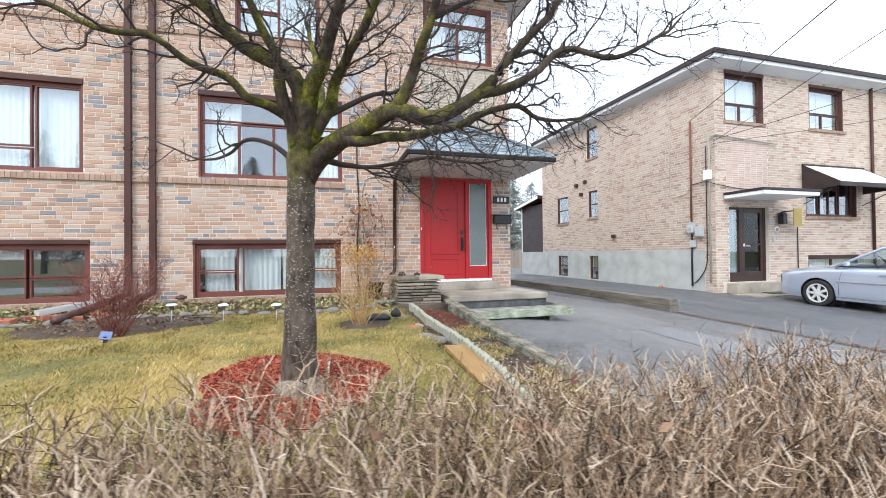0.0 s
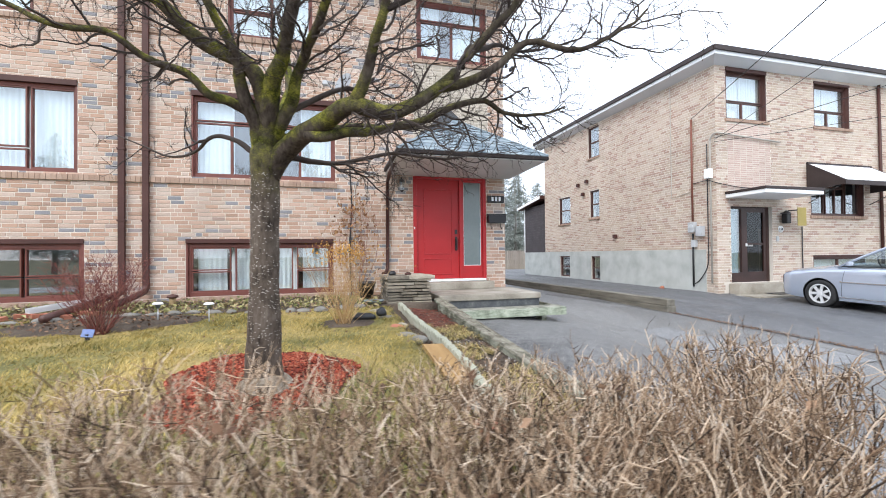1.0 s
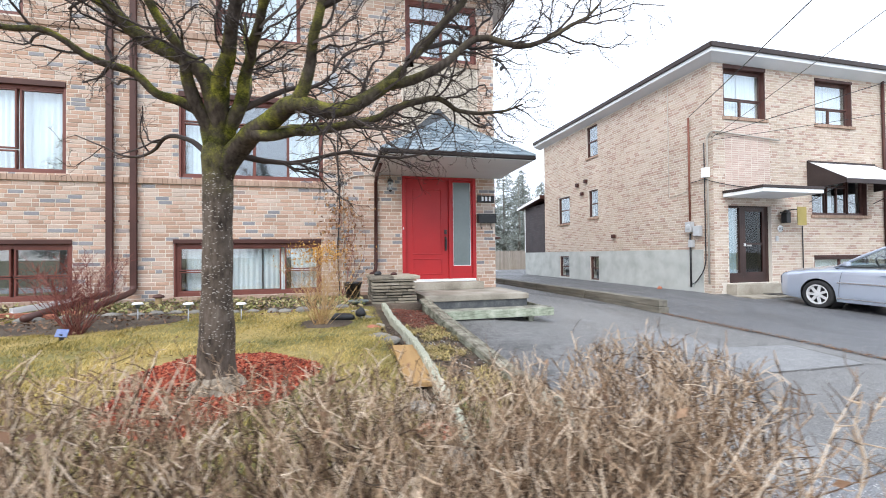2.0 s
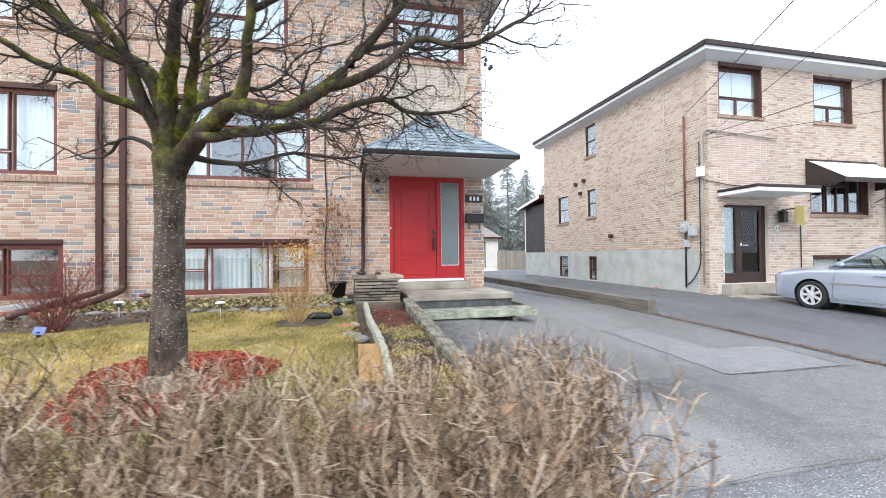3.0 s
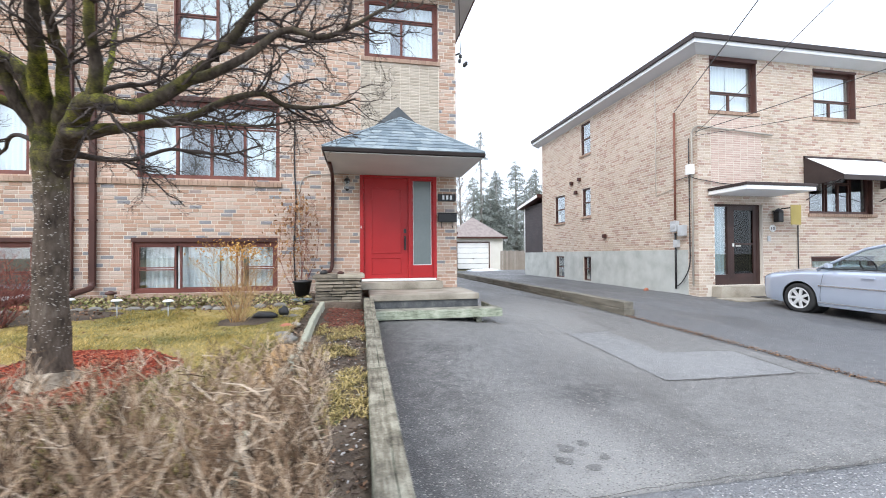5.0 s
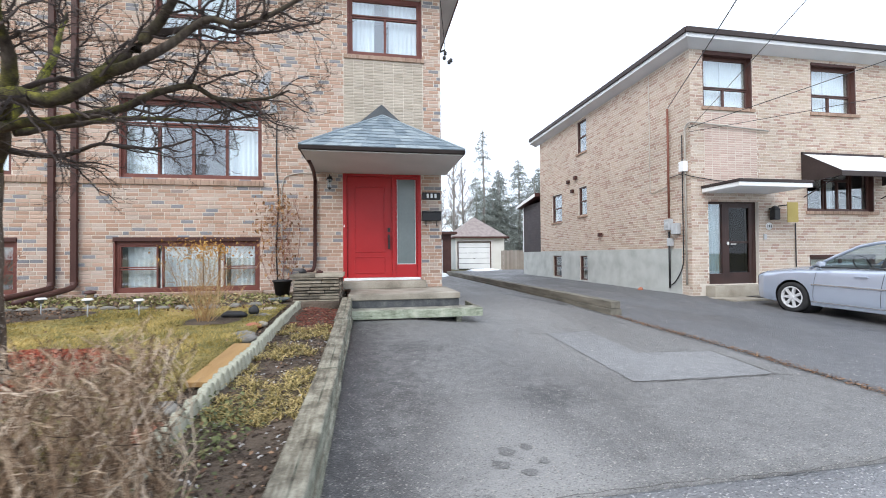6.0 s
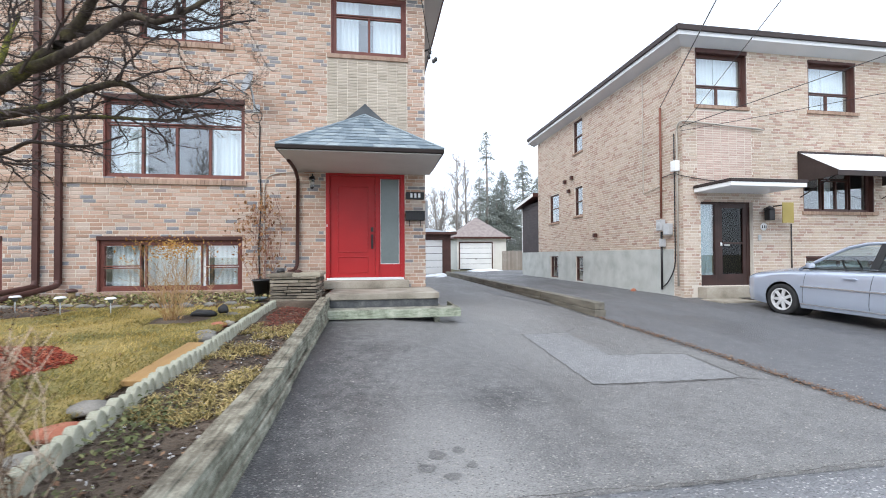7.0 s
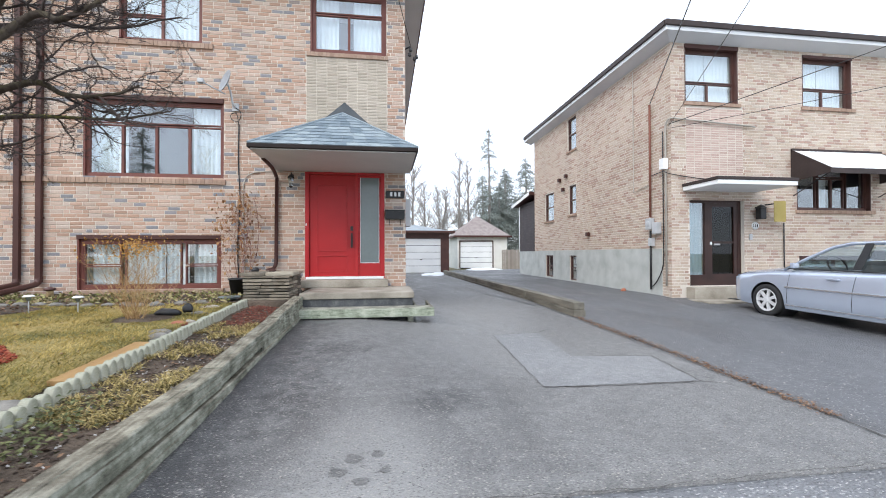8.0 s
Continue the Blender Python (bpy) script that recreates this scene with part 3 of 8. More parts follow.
def lay_bricks(frame_, u0, u1, z0, z1, holes, seed, length=0.213, course=0.0705, joint=0.0125, stack=False, proud=0.006, pick=None):
    """Courses of brick round the openings. Returns the rest's verts and faces, and the spans of those picked out."""
    rnd = random.Random(seed)
    v, f, picked = [], [], []
    rows = int((z1 - z0) / course)
    for r in range(rows):
        c, d = z0 + r * course + joint / 2, z0 + (r + 1) * course - joint / 2
        cm = (c + d) / 2
        gaps = sorted((h[0], h[1]) for h in holes if h[2] < cm < h[3])
        runs, a = [], u0
        for g0, g1 in gaps:
            if g0 > a:
                runs.append((a, min(g0, u1)))
            a = max(a, g1)
        if a < u1:
            runs.append((a, u1))
        u = u0 - (0 if stack else (r % 2) * length * 0.5 + (r % 3 == 2) * length * 0.22)
        cells = []
        while u < u1:
            w = length if stack or rnd.random() < 0.86 else length * 0.5
            cells.append((u, u + w))
            u += w
        for r0, r1 in runs:
            for s, e in cells:
                a, b = max(s, r0) + joint / 2, min(e, r1) - joint / 2
                if b - a < 0.03:
                    continue
                tilt = rnd.uniform(-0.0015, 0.002)
                if pick and pick(a, b, c, d) and len(picked) < 300:
                    picked.append((a, b, c, d, tilt))
                else:
                    brick_box(v, f, frame_, a, b, c, d, proud, tilt)
    return v, f, picked


# ---- windows ----
def drape(name, x0, x1, y, z0, z1, material, parent, seed=0, amp=0.018, pitch=0.09):
    """A hanging curtain with folds."""
    rnd = random.Random(seed)
    n = max(8, int((x1 - x0) / 0.018))
    ph = rnd.uniform(0, 6)
    v, f = [], []
    for i in range(n + 1):
        x = x0 + (x1 - x0) * i / n
        w = amp * math.sin(2 * math.pi * x / pitch + ph + 0.8 * math.sin(x * 9)) + 0.4 * amp * math.sin(2 * math.pi * x / (pitch * 0.37))
        for z in (z0, (z0 + z1) / 2, z1):
            v.append((x, y + w, z))
    for i in range(n):
        for k in range(2):
            a = i * 3 + k
            f.append((a, a + 3, a + 4, a + 1))
    ob = raw(name, v, f, material, parent, "", True)
    return ob


def front_window(parent, x0, x1, z0, z1, y, splits, trim, curtain, depth=0.10, frame_w=0.055, header=0.0, room=DIMROOM, curtain_spans=None, seed=1, glass=GLASS):
    """A window in a wall facing -y. splits: panes as (x0, x1, z0, z1) in shares of the opening. header: a deep brown head board."""
    win = tagged(put_under(new("window"), parent), "painted wooden window with white curtains behind the glass" if curtain else "painted wooden window with a dark room behind")
    fy0, fy1 = y + depth - 0.05, y + depth + 0.03
    ztop = z1 - header
    part("frame", boxes((x0, x0 + frame_w, fy0, fy1, z0, ztop), (x1 - frame_w, x1, fy0, fy1, z0, ztop), (x0, x1, fy0 + 0.002, fy1 - 0.002, z0, z0 + frame_w),
                        (x0, x1, fy0 + 0.002, fy1 - 0.002, ztop - frame_w, ztop), bevel=0.005), trim, win)
    part("casing", boxes((x0 - 0.004, x0 + 0.03, y + 0.012, fy0, z0, ztop)), trim, win)
    part("casing", boxes((x1 - 0.03, x1 + 0.004, y + 0.012, fy0, z0, ztop)), trim, win)
    if header:
        part("head_board", boxes((x0, x1, y - 0.012, fy1, ztop, z1), bevel=0.004), BROWN, win, "dark brown head board")
    ix0, ix1, iz0, iz1 = x0 + frame_w, x1 - frame_w, z0 + frame_w, ztop - frame_w
    for a, b, c, d in splits:
        px0, px1 = ix0 + a * (ix1 - ix0), ix0 + b * (ix1 - ix0)
        pz0, pz1 = iz0 + c * (iz1 - iz0), iz0 + d * (iz1 - iz0)
        s = 0.022
        part("sash", boxes((px0, px0 + s, fy0 + 0.01, fy1 - 0.01, pz0, pz1), (px1 - s, px1, fy0 + 0.01, fy1 - 0.01, pz0, pz1),
                           (px0 + s, px1 - s, fy0 + 0.012, fy1 - 0.012, pz0, pz0 + s), (px0 + s, px1 - s, fy0 + 0.012, fy1 - 0.012, pz1 - s, pz1)), trim, win)
        pane = part("pane", boxes((px0 + s, px1 - s, fy0 + 0.038, fy0 + 0.042, pz0 + s, pz1 - s)), glass, win)
        pane.visible_shadow = False
    if curtain:
        for k, (a, b) in enumerate(curtain_spans or [(0, 0.5), (0.5, 1)]):
            drape("curtain", x0 + a * (x1 - x0) + 0.005, x0 + b * (x1 - x0) - 0.005, y + depth + 0.12, z0, ztop, curtain, win, seed + k)
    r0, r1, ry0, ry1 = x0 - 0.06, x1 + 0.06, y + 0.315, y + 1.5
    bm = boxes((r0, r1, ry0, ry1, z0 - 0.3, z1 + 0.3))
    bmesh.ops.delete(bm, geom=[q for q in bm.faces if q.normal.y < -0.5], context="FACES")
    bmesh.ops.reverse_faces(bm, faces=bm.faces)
    part("room_lining", bm, room, win, "lining coloured dark as the unlit room behind the glass")
    return win


# ---- the brick semi-detached house ----
FY, HX0, HX1, TOP = 7.885, -7.05, 6.41, 6.98
HALVES = -0.32


def mirrored(h):
    return (2 * HALVES - h[1], 2 * HALVES - h[0], h[2], h[3])


PICTURE, BASEMENT, UPPER_W = (0.51, 2.94, 3.00, 4.52), (0.42, 2.90, 0.90, 1.91), (1.10, 2.55, 5.56, 6.75)
UPPER_E, DOORWAY = (4.54, 6.03, 5.53, 6.75), (4.44, 5.985, 1.055, 3.165)
holes_l = [PICTURE, BASEMENT, UPPER_W, UPPER_E, DOORWAY] + [mirrored(h) for h in (PICTURE, BASEMENT, UPPER_W, UPPER_E, DOORWAY)]
house = thing("semi_detached_house", (-0.3, 12.5, 0.4), "two-storey tan and grey brick semi-detached house with a red door", "house")
front = ((0, FY + 0.009), (1, 0), (0, -1))
wall_front = wall("front_wall", front, HX0, HX1 - 0.009, 0.3, TOP, holes_l, 0.30, MORTAR, house, "tan, pink and grey-blue brick front wall")
part("side_wall", boxes((HX1 - 0.3, HX1 - 0.009, FY + 0.309, 18.0, 0.3, TOP), (HX0, HX0 + 0.3, FY + 0.309, 18.0, 0.3, TOP), (HX0, HX1 - 0.009, 18.0, 18.3, 0.3, TOP)), MORTAR, house)
PANEL = (4.47, 6.04, 3.16, 5.46)
PANEL_M = mirrored(PANEL)
SOLDIERS = [(HX0, 2.98, 2.872, 2.968, 0.03), (4.47, 6.07, 5.45, 5.53, 0.025), (0.3, 2.75, 5.46, 5.56, 0.025), (-7.0, 0.3, 5.44, 5.52, 0.02), (0.36, 2.96, 0.80, 0.90, 0.05), (-3.6, -1.0, 0.80, 0.90, 0.05)]
skip = holes_l + [PANEL, PANEL_M] + [(a, b, z0, z1) for a, b, z0, z1, y0 in SOLDIERS]
v, f, near_bricks = lay_bricks(front, HX0, HX1, 0.75, TOP, skip, 3, pick=lambda a, b, c, d: 3.0 < a < 6.41 and 1.06 < c < 2.75)
tagged(raw("brickwork", v, f, BRICK, wall_front), "", "", "", "stuff")
side = ((HX1 - 0.009, 0), (0, 1), (1, 0))
v, f, _ = lay_bricks(side, FY, 18.2, 0.4, TOP, [], 4)
tagged(raw("brickwork", v, f, BRICK, wall_front), "", "", "", "stuff")
for span in (PANEL, PANEL_M):
    v, f, _ = lay_bricks(front, span[0], span[1], span[2], span[3], [DOORWAY, mirrored(DOORWAY)], 5, length=0.196, course=0.058, stack=True, joint=0.011)
    tagged(raw("panel_brickwork", v, f, BRICK_CREAM, wall_front, "cream stack-bond brick panel"), "", "", "", "stuff")
# soldier courses: string sill and window sills
for a, b, z0, z1, y0 in SOLDIERS:
    v, f = [], []
    n = int((b - a) / 0.073)
    for i in range(n):
        u = a + (b - a) * i / n
        brick_box(v, f, front, u + 0.0018, u + (b - a) / n - 0.0018, z0, z1, y0 + 0.012, random.uniform(-0.002, 0.002))
    tagged(raw("soldier_course", v, f, BRICK_SILL, wall_front, "brown brick sill course"), "", "", "", "stuff")

front_window(house, *PICTURE, FY, [(0, 1, 0.72, 1), (0, 0.25, 0, 0.70), (0.25, 0.5, 0, 0.70), (0.5, 0.75, 0, 0.70), (0.75, 1, 0, 0.70)], REDTRIM, CURTAIN, header=0.09,
             curtain_spans=[(0, 0.27), (0.74, 1)], seed=3)
front_window(house, *mirrored(PICTURE), FY, [(0, 0.72, 0.26, 1), (0, 0.72, 0, 0.24), (0.74, 1, 0, 1)], REDTRIM, CURTAIN, header=0.09, seed=5)
front_window(house, *BASEMENT, FY, [(0.0, 0.27, 0.48, 1), (0.0, 0.27, 0, 0.46), (0.30, 0.72, 0, 1), (0.75, 1, 0.48, 1), (0.75, 1, 0, 0.46)], REDTRIM, CURTAIN, header=0.075, frame_w=0.075,
             curtain_spans=[(0.05, 0.25), (0.27, 0.565), (0.575, 0.74), (0.77, 0.98)], seed=7)
front_window(house, *mirrored(BASEMENT), FY, [(0, 0.36, 0.42, 1), (0, 0.36, 0, 0.40), (0.38, 0.66, 0.42, 1), (0.38, 0.66, 0, 0.40), (0.68, 1, 0.42, 1), (0.68, 1, 0, 0.40)], REDTRIM, None, header=0.075, frame_w=0.075, room=DARK_INTERIOR)
front_window(house, *UPPER_W, FY, [(0, 0.5, 0.42, 1), (0, 0.5, 0, 0.40), (0.5, 1, 0, 1)], REDTRIM, CURTAIN, seed=9)
front_window(house, *mirrored(UPPER_W), FY, [(0, 0.5, 0, 1), (0.5, 1, 0, 1)], REDTRIM, CURTAIN, seed=11)
front_window(house, *UPPER_E, FY, [(0, 1, 0.70, 1), (0, 0.5, 0, 0.68), (0.5, 1, 0, 0.68)], REDTRIM, CURTAIN, seed=13, frame_w=0.08, curtain_spans=[(0.0, 0.36), (0.55, 1)])
front_window(house, *mirrored(UPPER_E), FY, [(0, 1, 0.70, 1), (0, 0.5, 0, 0.68), (0.5, 1, 0, 0.68)], REDTRIM, CURTAIN, seed=15)
part("closed_doorway", boxes((2 * HALVES - 5.985, 2 * HALVES - 4.44, FY + 0.1, FY + 0.16, 1.055, 3.165)), TRIM, house)

# roof: low hip with a boxed eave
EV = 0.42
part("soffit", boxes((HX0 - EV, HX1 + EV, FY - EV, 18.3 + EV, TOP, TOP + 0.03)), SOFFIT, house, "pale boxed soffit")
part("fascia", boxes((HX0 - EV - 0.02, HX1 + EV + 0.02, FY - EV - 0.03, FY - EV, TOP - 0.01, TOP + 0.17), (HX1 + EV, HX1 + EV + 0.03, FY - EV, 18.3 + EV, TOP - 0.01, TOP + 0.17),
                     (HX0 - EV - 0.03, HX0 - EV, FY - EV, 18.3 + EV, TOP - 0.01, TOP + 0.17)), BROWN, house, "brown eaves fascia")


def hip_roof(x0, x1, y0, y1, z, rise, material, parent, label=""):
    bm = bmesh.new()
    cx, cy, w, d = (x0 + x1) / 2, (y0 + y1) / 2, x1 - x0, y1 - y0
    r = max(0.0, abs(w - d) / 2)
    ridge = [(cx - r, cy, z + rise), (cx + r, cy, z + rise)] if w > d else [(cx, cy - r, z + rise), (cx, cy + r, z + rise)]
    c = [bm.verts.new(p) for p in ((x0, y0, z), (x1, y0, z), (x1, y1, z), (x0, y1, z))]
    a, b = (bm.verts.new(p) for p in ridge)
    bm.faces.new(c[::-1])
    if w > d:
        fs = ((c[0], c[1], b, a), (c[1], c[2], b), (c[2], c[3], a, b), (c[3], c[0], a))
    else:
        fs = ((c[0], c[1], a), (c[1], c[2], b, a), (c[2], c[3], b), (c[3], c[0], a, b))
    for q in fs:
        bm.faces.new(q)
    bmesh.ops.recalc_face_normals(bm, faces=bm.faces)
    return part("roof", bm, material, parent, label)


hip_roof(HX0 - EV, HX1 + EV, FY - EV, 18.3 + EV, TOP + 0.031, 1.7, SHINGLE_BR, house, "brown shingled low hip roof")

# the red front door with its sidelight
door = tagged(put_under(new("front_door"), house), "glossy red front door with one frosted sidelight")
dx0, dx1, dz0, dz1 = 4.44, 5.985, 1.055, 3.165
part("door_frame", boxes((dx0, dx0 + 0.075, FY + 0.0, FY + 0.16, dz0, dz1), (dx1 - 0.075, dx1, FY + 0.0, FY + 0.16, dz0, dz1), (dx0 + 0.075, dx1 - 0.075, FY + 0.002, FY + 0.16, dz1 - 0.045, dz1),
                         (5.40, 5.47, FY + 0.004, FY + 0.16, dz0 + 0.045, dz1 - 0.045), bevel=0.006), REDDOOR, door)
part("threshold", boxes((dx0 + 0.02, dx1 - 0.02, FY - 0.03, FY + 0.16, dz0 - 0.004, dz0 + 0.044), bevel=0.005), WHITE, door, "white metal threshold")
leaf = part("door_leaf", boxes((dx0 + 0.079, 5.398, FY + 0.045, FY + 0.09, dz0 + 0.048, dz1 - 0.048), bevel=0.003), REDDOOR, door)
for z0, z1 in ((1.19, 1.52), (1.60, 2.92)):
    part("panel_moulding", boxes((4.66, 5.26, FY + 0.032, FY + 0.05, z1 - 0.022, z1), (4.66, 5.26, FY + 0.032, FY + 0.05, z0, z0 + 0.022), (4.66, 4.682, FY + 0.033, FY + 0.05, z0 + 0.022, z1 - 0.022),
                                 (5.238, 5.26, FY + 0.033, FY + 0.05, z0 + 0.022, z1 - 0.022), bevel=0.007), REDDOOR, door)
hz = 1.93
part("door_handle", boxes((5.315, 5.355, FY + 0.03, FY + 0.045, hz - 0.26, hz + 0.03), (5.322, 5.348, FY - 0.02, FY + 0.04, hz - 0.24, hz - 0.215), (5.322, 5.348, FY - 0.02, FY + 0.04, hz - 0.03, hz - 0.005),
                          (5.322, 5.348, FY - 0.03, FY - 0.008, hz - 0.24, hz - 0.005), (5.31, 5.36, FY + 0.02, FY + 0.045, hz + 0.08, hz + 0.17), bevel=0.004), DARK, door, "black long pull handle and deadbolt")
part("door_bell", boxes((4.455, 4.475, FY - 0.012, FY + 0.01, 2.10, 2.15), bevel=0.003), WHITE, door, "small white bell push")
part("sidelight_rail", boxes((5.47, 5.91, FY + 0.03, FY + 0.10, dz0 + 0.048, 1.36), (5.47, 5.91, FY + 0.03, FY + 0.10, 3.075, dz1 - 0.046), (5.47, 5.50, FY + 0.032, FY + 0.10, 1.36, 3.075),
                             (5.88, 5.91, FY + 0.032, FY + 0.10, 1.36, 3.075), bevel=0.004), REDDOOR, door)
part("sidelight_pane", boxes((5.50, 5.88, FY + 0.06, FY + 0.07, 1.36, 3.075)), FROST, door, "frosted grey-green glass")
part("sidelight_bead", boxes((5.50, 5.512, FY + 0.05, FY + 0.062, 1.36, 3.075), (5.868, 5.88, FY + 0.05, FY + 0.062, 1.36, 3.075), (5.512, 5.868, FY + 0.05, FY + 0.062, 1.36, 1.372)), WHITE, door, "pale glazing bead")

# porch canopy: a small hipped roof in slate-blue shingles
canopy = tagged(put_under(new("porch_canopy"), house), "hipped porch canopy in slate-blue shingles with a brown gutter")
CX0, CX1, CY0, CZ = 3.87, 6.53, 6.27, 3.215
part("soffit", prism([(FY - 0.012, 3.170), (CY0 + 0.03, 3.202), (CY0 + 0.03, 3.218), (FY - 0.012, 3.195)], "x", CX0 + 0.03, CX1 - 0.03), SOFFIT, canopy, "painted grey-white soffit")
part("gutter", boxes((CX0 - 0.01, CX1 + 0.01, CY0 - 0.01, CY0 + 0.05, 3.222, 3.285), (CX0 - 0.01, CX0 + 0.04, CY0 + 0.05, FY - 0.012, 3.222, 3.28), (CX1 - 0.04, CX1 + 0.01, CY0 + 0.05, FY - 0.012, 3.222, 3.28), bevel=0.01), GUTTER, canopy, "black-brown gutter")
APEX = Vector((5.205, FY - 0.42, 4.19))
BACK = Vector((5.205, FY - 0.013, 4.21))
CL, CR = Vector((CX0, CY0, 3.285)), Vector((CX1, CY0, 3.285))
CLB, CRB = Vector((CX0, FY - 0.013, 3.285)), Vector((CX1, FY - 0.013, 3.285))
bm = bmesh.new()
a, b, c, d, e, g = (bm.verts.new(p) for p in (CL, CR, CRB, CLB, APEX, BACK))
for q in ((a, b, e), (b, c, g, e), (d, a, e, g), (c, d, g), (d, c, b, a)):
    bm.faces.new(q)
bmesh.ops.recalc_face_normals(bm, faces=bm.faces)
part("deck", bm, SHINGLE_GR, canopy)
# shingles on the three slopes, as overlapping tabs
sh_v, sh_f = [], []
rs = random.Random(8)


def shingle_slope(p0, p1, q0, q1, rows=11, tab=0.19):
    """Tabs between the eave p0-p1 and the top q0-q1."""
    nrm = (p1 - p0).cross(q0 - p0).normalized()
    if nrm.z < 0:
        nrm = -nrm
    for r in range(rows):
        s0, s1 = r / rows, (r + 1.12) / rows
        a0, a1 = p0.lerp(q0, s0), p1.lerp(q1, s0)
        b0, b1 = p0.lerp(q0, min(1, s1)), p1.lerp(q1, min(1, s1))
        width = (a1 - a0).length
        n = max(1, int(width / tab))
        off = 0.5 / n if r % 2 else 0
        cuts = [0.0] + [min(1, i / n + off) for i in range(0 if off else 1, n + 1)] + ([1.0] if off else [])
        cuts = sorted(set(cuts))
        for t0, t1 in zip(cuts, cuts[1:]):
            if t1 - t0 < 0.01:
                continue
            g0 = 0.004 / max(width, 0.1)
            lift = 0.012 + rs.uniform(0, 0.003)
            k = len(sh_v)
            lo0, lo1 = a0.lerp(a1, t0 + g0), a0.lerp(a1, t1 - g0)
            hi0, hi1 = b0.lerp(b1, t0 + g0), b0.lerp(b1, t1 - g0)
            for pt, h in ((lo0, lift), (lo1, lift), (hi1, 0.003), (hi0, 0.003), (lo0, 0), (lo1, 0)):
                sh_v.append(tuple(pt + nrm * h))
            sh_f.append((k, k + 1, k + 2, k + 3))
            sh_f.append((k + 4, k + 5, k + 1, k))


shingle_slope(CL, CR, APEX, APEX)
shingle_slope(CRB, CR, BACK, APEX)
shingle_slope(CL, CLB, APEX, BACK)
tagged(raw("shingles", sh_v, sh_f, SHINGLE, canopy), "", "", "", "stuff")
for p in (CL, CR):
    v, f = [], []
    tube_into(v, f, [p + Vector((0, 0, 0.012)), APEX + Vector((0, 0, 0.012))], [0.022, 0.022], 6)
    raw("hip_cap", v, f, SHINGLE, canopy)
part("wall_flashing", prism([(CX0 + 0.30, 3.66), (5.205, 4.555), (CX1 - 0.30, 3.66), (CX1 - 0.30, 3.40), (CX0 + 0.30, 3.40)], "y", FY - 0.030, FY - 0.004), surface("slate_flashing", [(0.065, 0.075, 0.085), (0.11, 0.12, 0.13)], 0.7, 4, 60, 0.2), canopy, "dark slate-grey wall flashing")

# rainwater pipes
for x, foot in ((-0.51, -0.62), (-0.16, -0.27)):
    pipe = tagged(put_under(new("downpipe"), house), "dark brown aluminium downpipe")
    part("pipe", boxes((x - 0.045, x + 0.045, FY - 0.075, FY - 0.012, 1.06, TOP)), BROWN, pipe)
    for z in (2.2, 3.4, 5.0):
        part("strap", boxes((x - 0.06, x + 0.06, FY - 0.08, FY - 0.0095, z, z + 0.03)), BROWN, pipe)
tube("downpipe_shoe", smooth_line([(-0.51, FY - 0.045, 1.12), (-0.51, FY - 0.07, 1.05), (-0.51, FY - 0.22, 1.00), (-0.54, 5.94, 0.86)]), 0.05, TRIM, house, "brown downpipe outlet sloping out over the border")
tube("downpipe_shoe", smooth_line([(-0.16, FY - 0.045, 1.12), (-0.16, FY - 0.07, 1.05), (-0.17, FY - 0.22, 1.00), (-0.23, 6.70, 0.875)]), 0.05, TRIM, house, "brown downpipe outlet sloping out over the border")
cp = tagged(put_under(new("canopy_downpipe"), house), "thin dark brown downpipe from the canopy gutter")
tube("pipe", smooth_line([(3.93, 6.9, 3.19), (3.93, 7.5, 3.14), (3.925, FY - 0.05, 3.02)], 5) + [Vector((3.915, FY - 0.05, 1.45))] + smooth_line([(3.91, FY - 0.055, 1.36), (3.88, FY - 0.13, 1.27), (3.80, FY - 0.26, 1.24)], 4), 0.034, BROWN, cp)

# ---- the neighbouring house ----
RX, RY, RTOP, RX1, RY1 = 12.74, 8.475, 6.60, 19.3, 17.6
nbr = thing("neighbouring_house", (16, 13, 0.45), "two-storey pinkish-tan brick house with a flat door canopy", "house")
W1, W2 = (13.12, 14.56, 5.17, 6.57), (16.36, 17.82, 5.19, 6.50)
RDOOR, RPW, RBW = (13.22, 14.68, 0.75, 2.83), (16.17, 18.36, 2.60, 3.95), (16.22, 18.36, 0.95, 1.46)
holes_r = [W1, W2, RDOOR, RPW, RBW]
rfront = ((0, RY + 0.009), (1, 0), (0, -1))
rwall = wall("front_wall", rfront, RX + 0.009, RX1 + 6.5, 0.3, RTOP, holes_r, 0.28, MORTAR_R, nbr, "pinkish-tan brick front wall")
rside = ((RX + 0.009, 0), (0, 1), (-1, 0))
S1, S2, S3 = (13.42, 14.12, 5.30, 6.50), (15.42, 16.33, 2.86, 4.02), (13.45, 14.05, 2.95, 4.02)
B1, B2 = (15.50, 16.28, 0.58, 1.46), (13.44, 14.0, 0.56, 1.46)
holes_s = [S1, S2, S3, B1, B2]
rsw = wall("side_wall", rside, RY + 0.292, RY1, 0.3, RTOP, holes_s, 0.28, MORTAR_R, nbr, "pinkish-tan brick side wall over a parged foundation")
part("back_wall", boxes((RX + 0.29, RX1 + 6.5, RY1, RY1 + 0.28, 0.3, RTOP), (RX1 + 6.22, RX1 + 6.5, RY + 0.29, RY1, 0.3, RTOP)), MORTAR, nbr)
RPANEL = (13.14, 14.67, 3.25, 5.08)
skip = holes_r + [RPANEL] + [(h[0] - 0.05, h[1] + 0.05, h[2] - 0.085, h[2]) for h in (W1, W2, RPW)] + [(13.0, 14.9, 0.3, 0.75)]
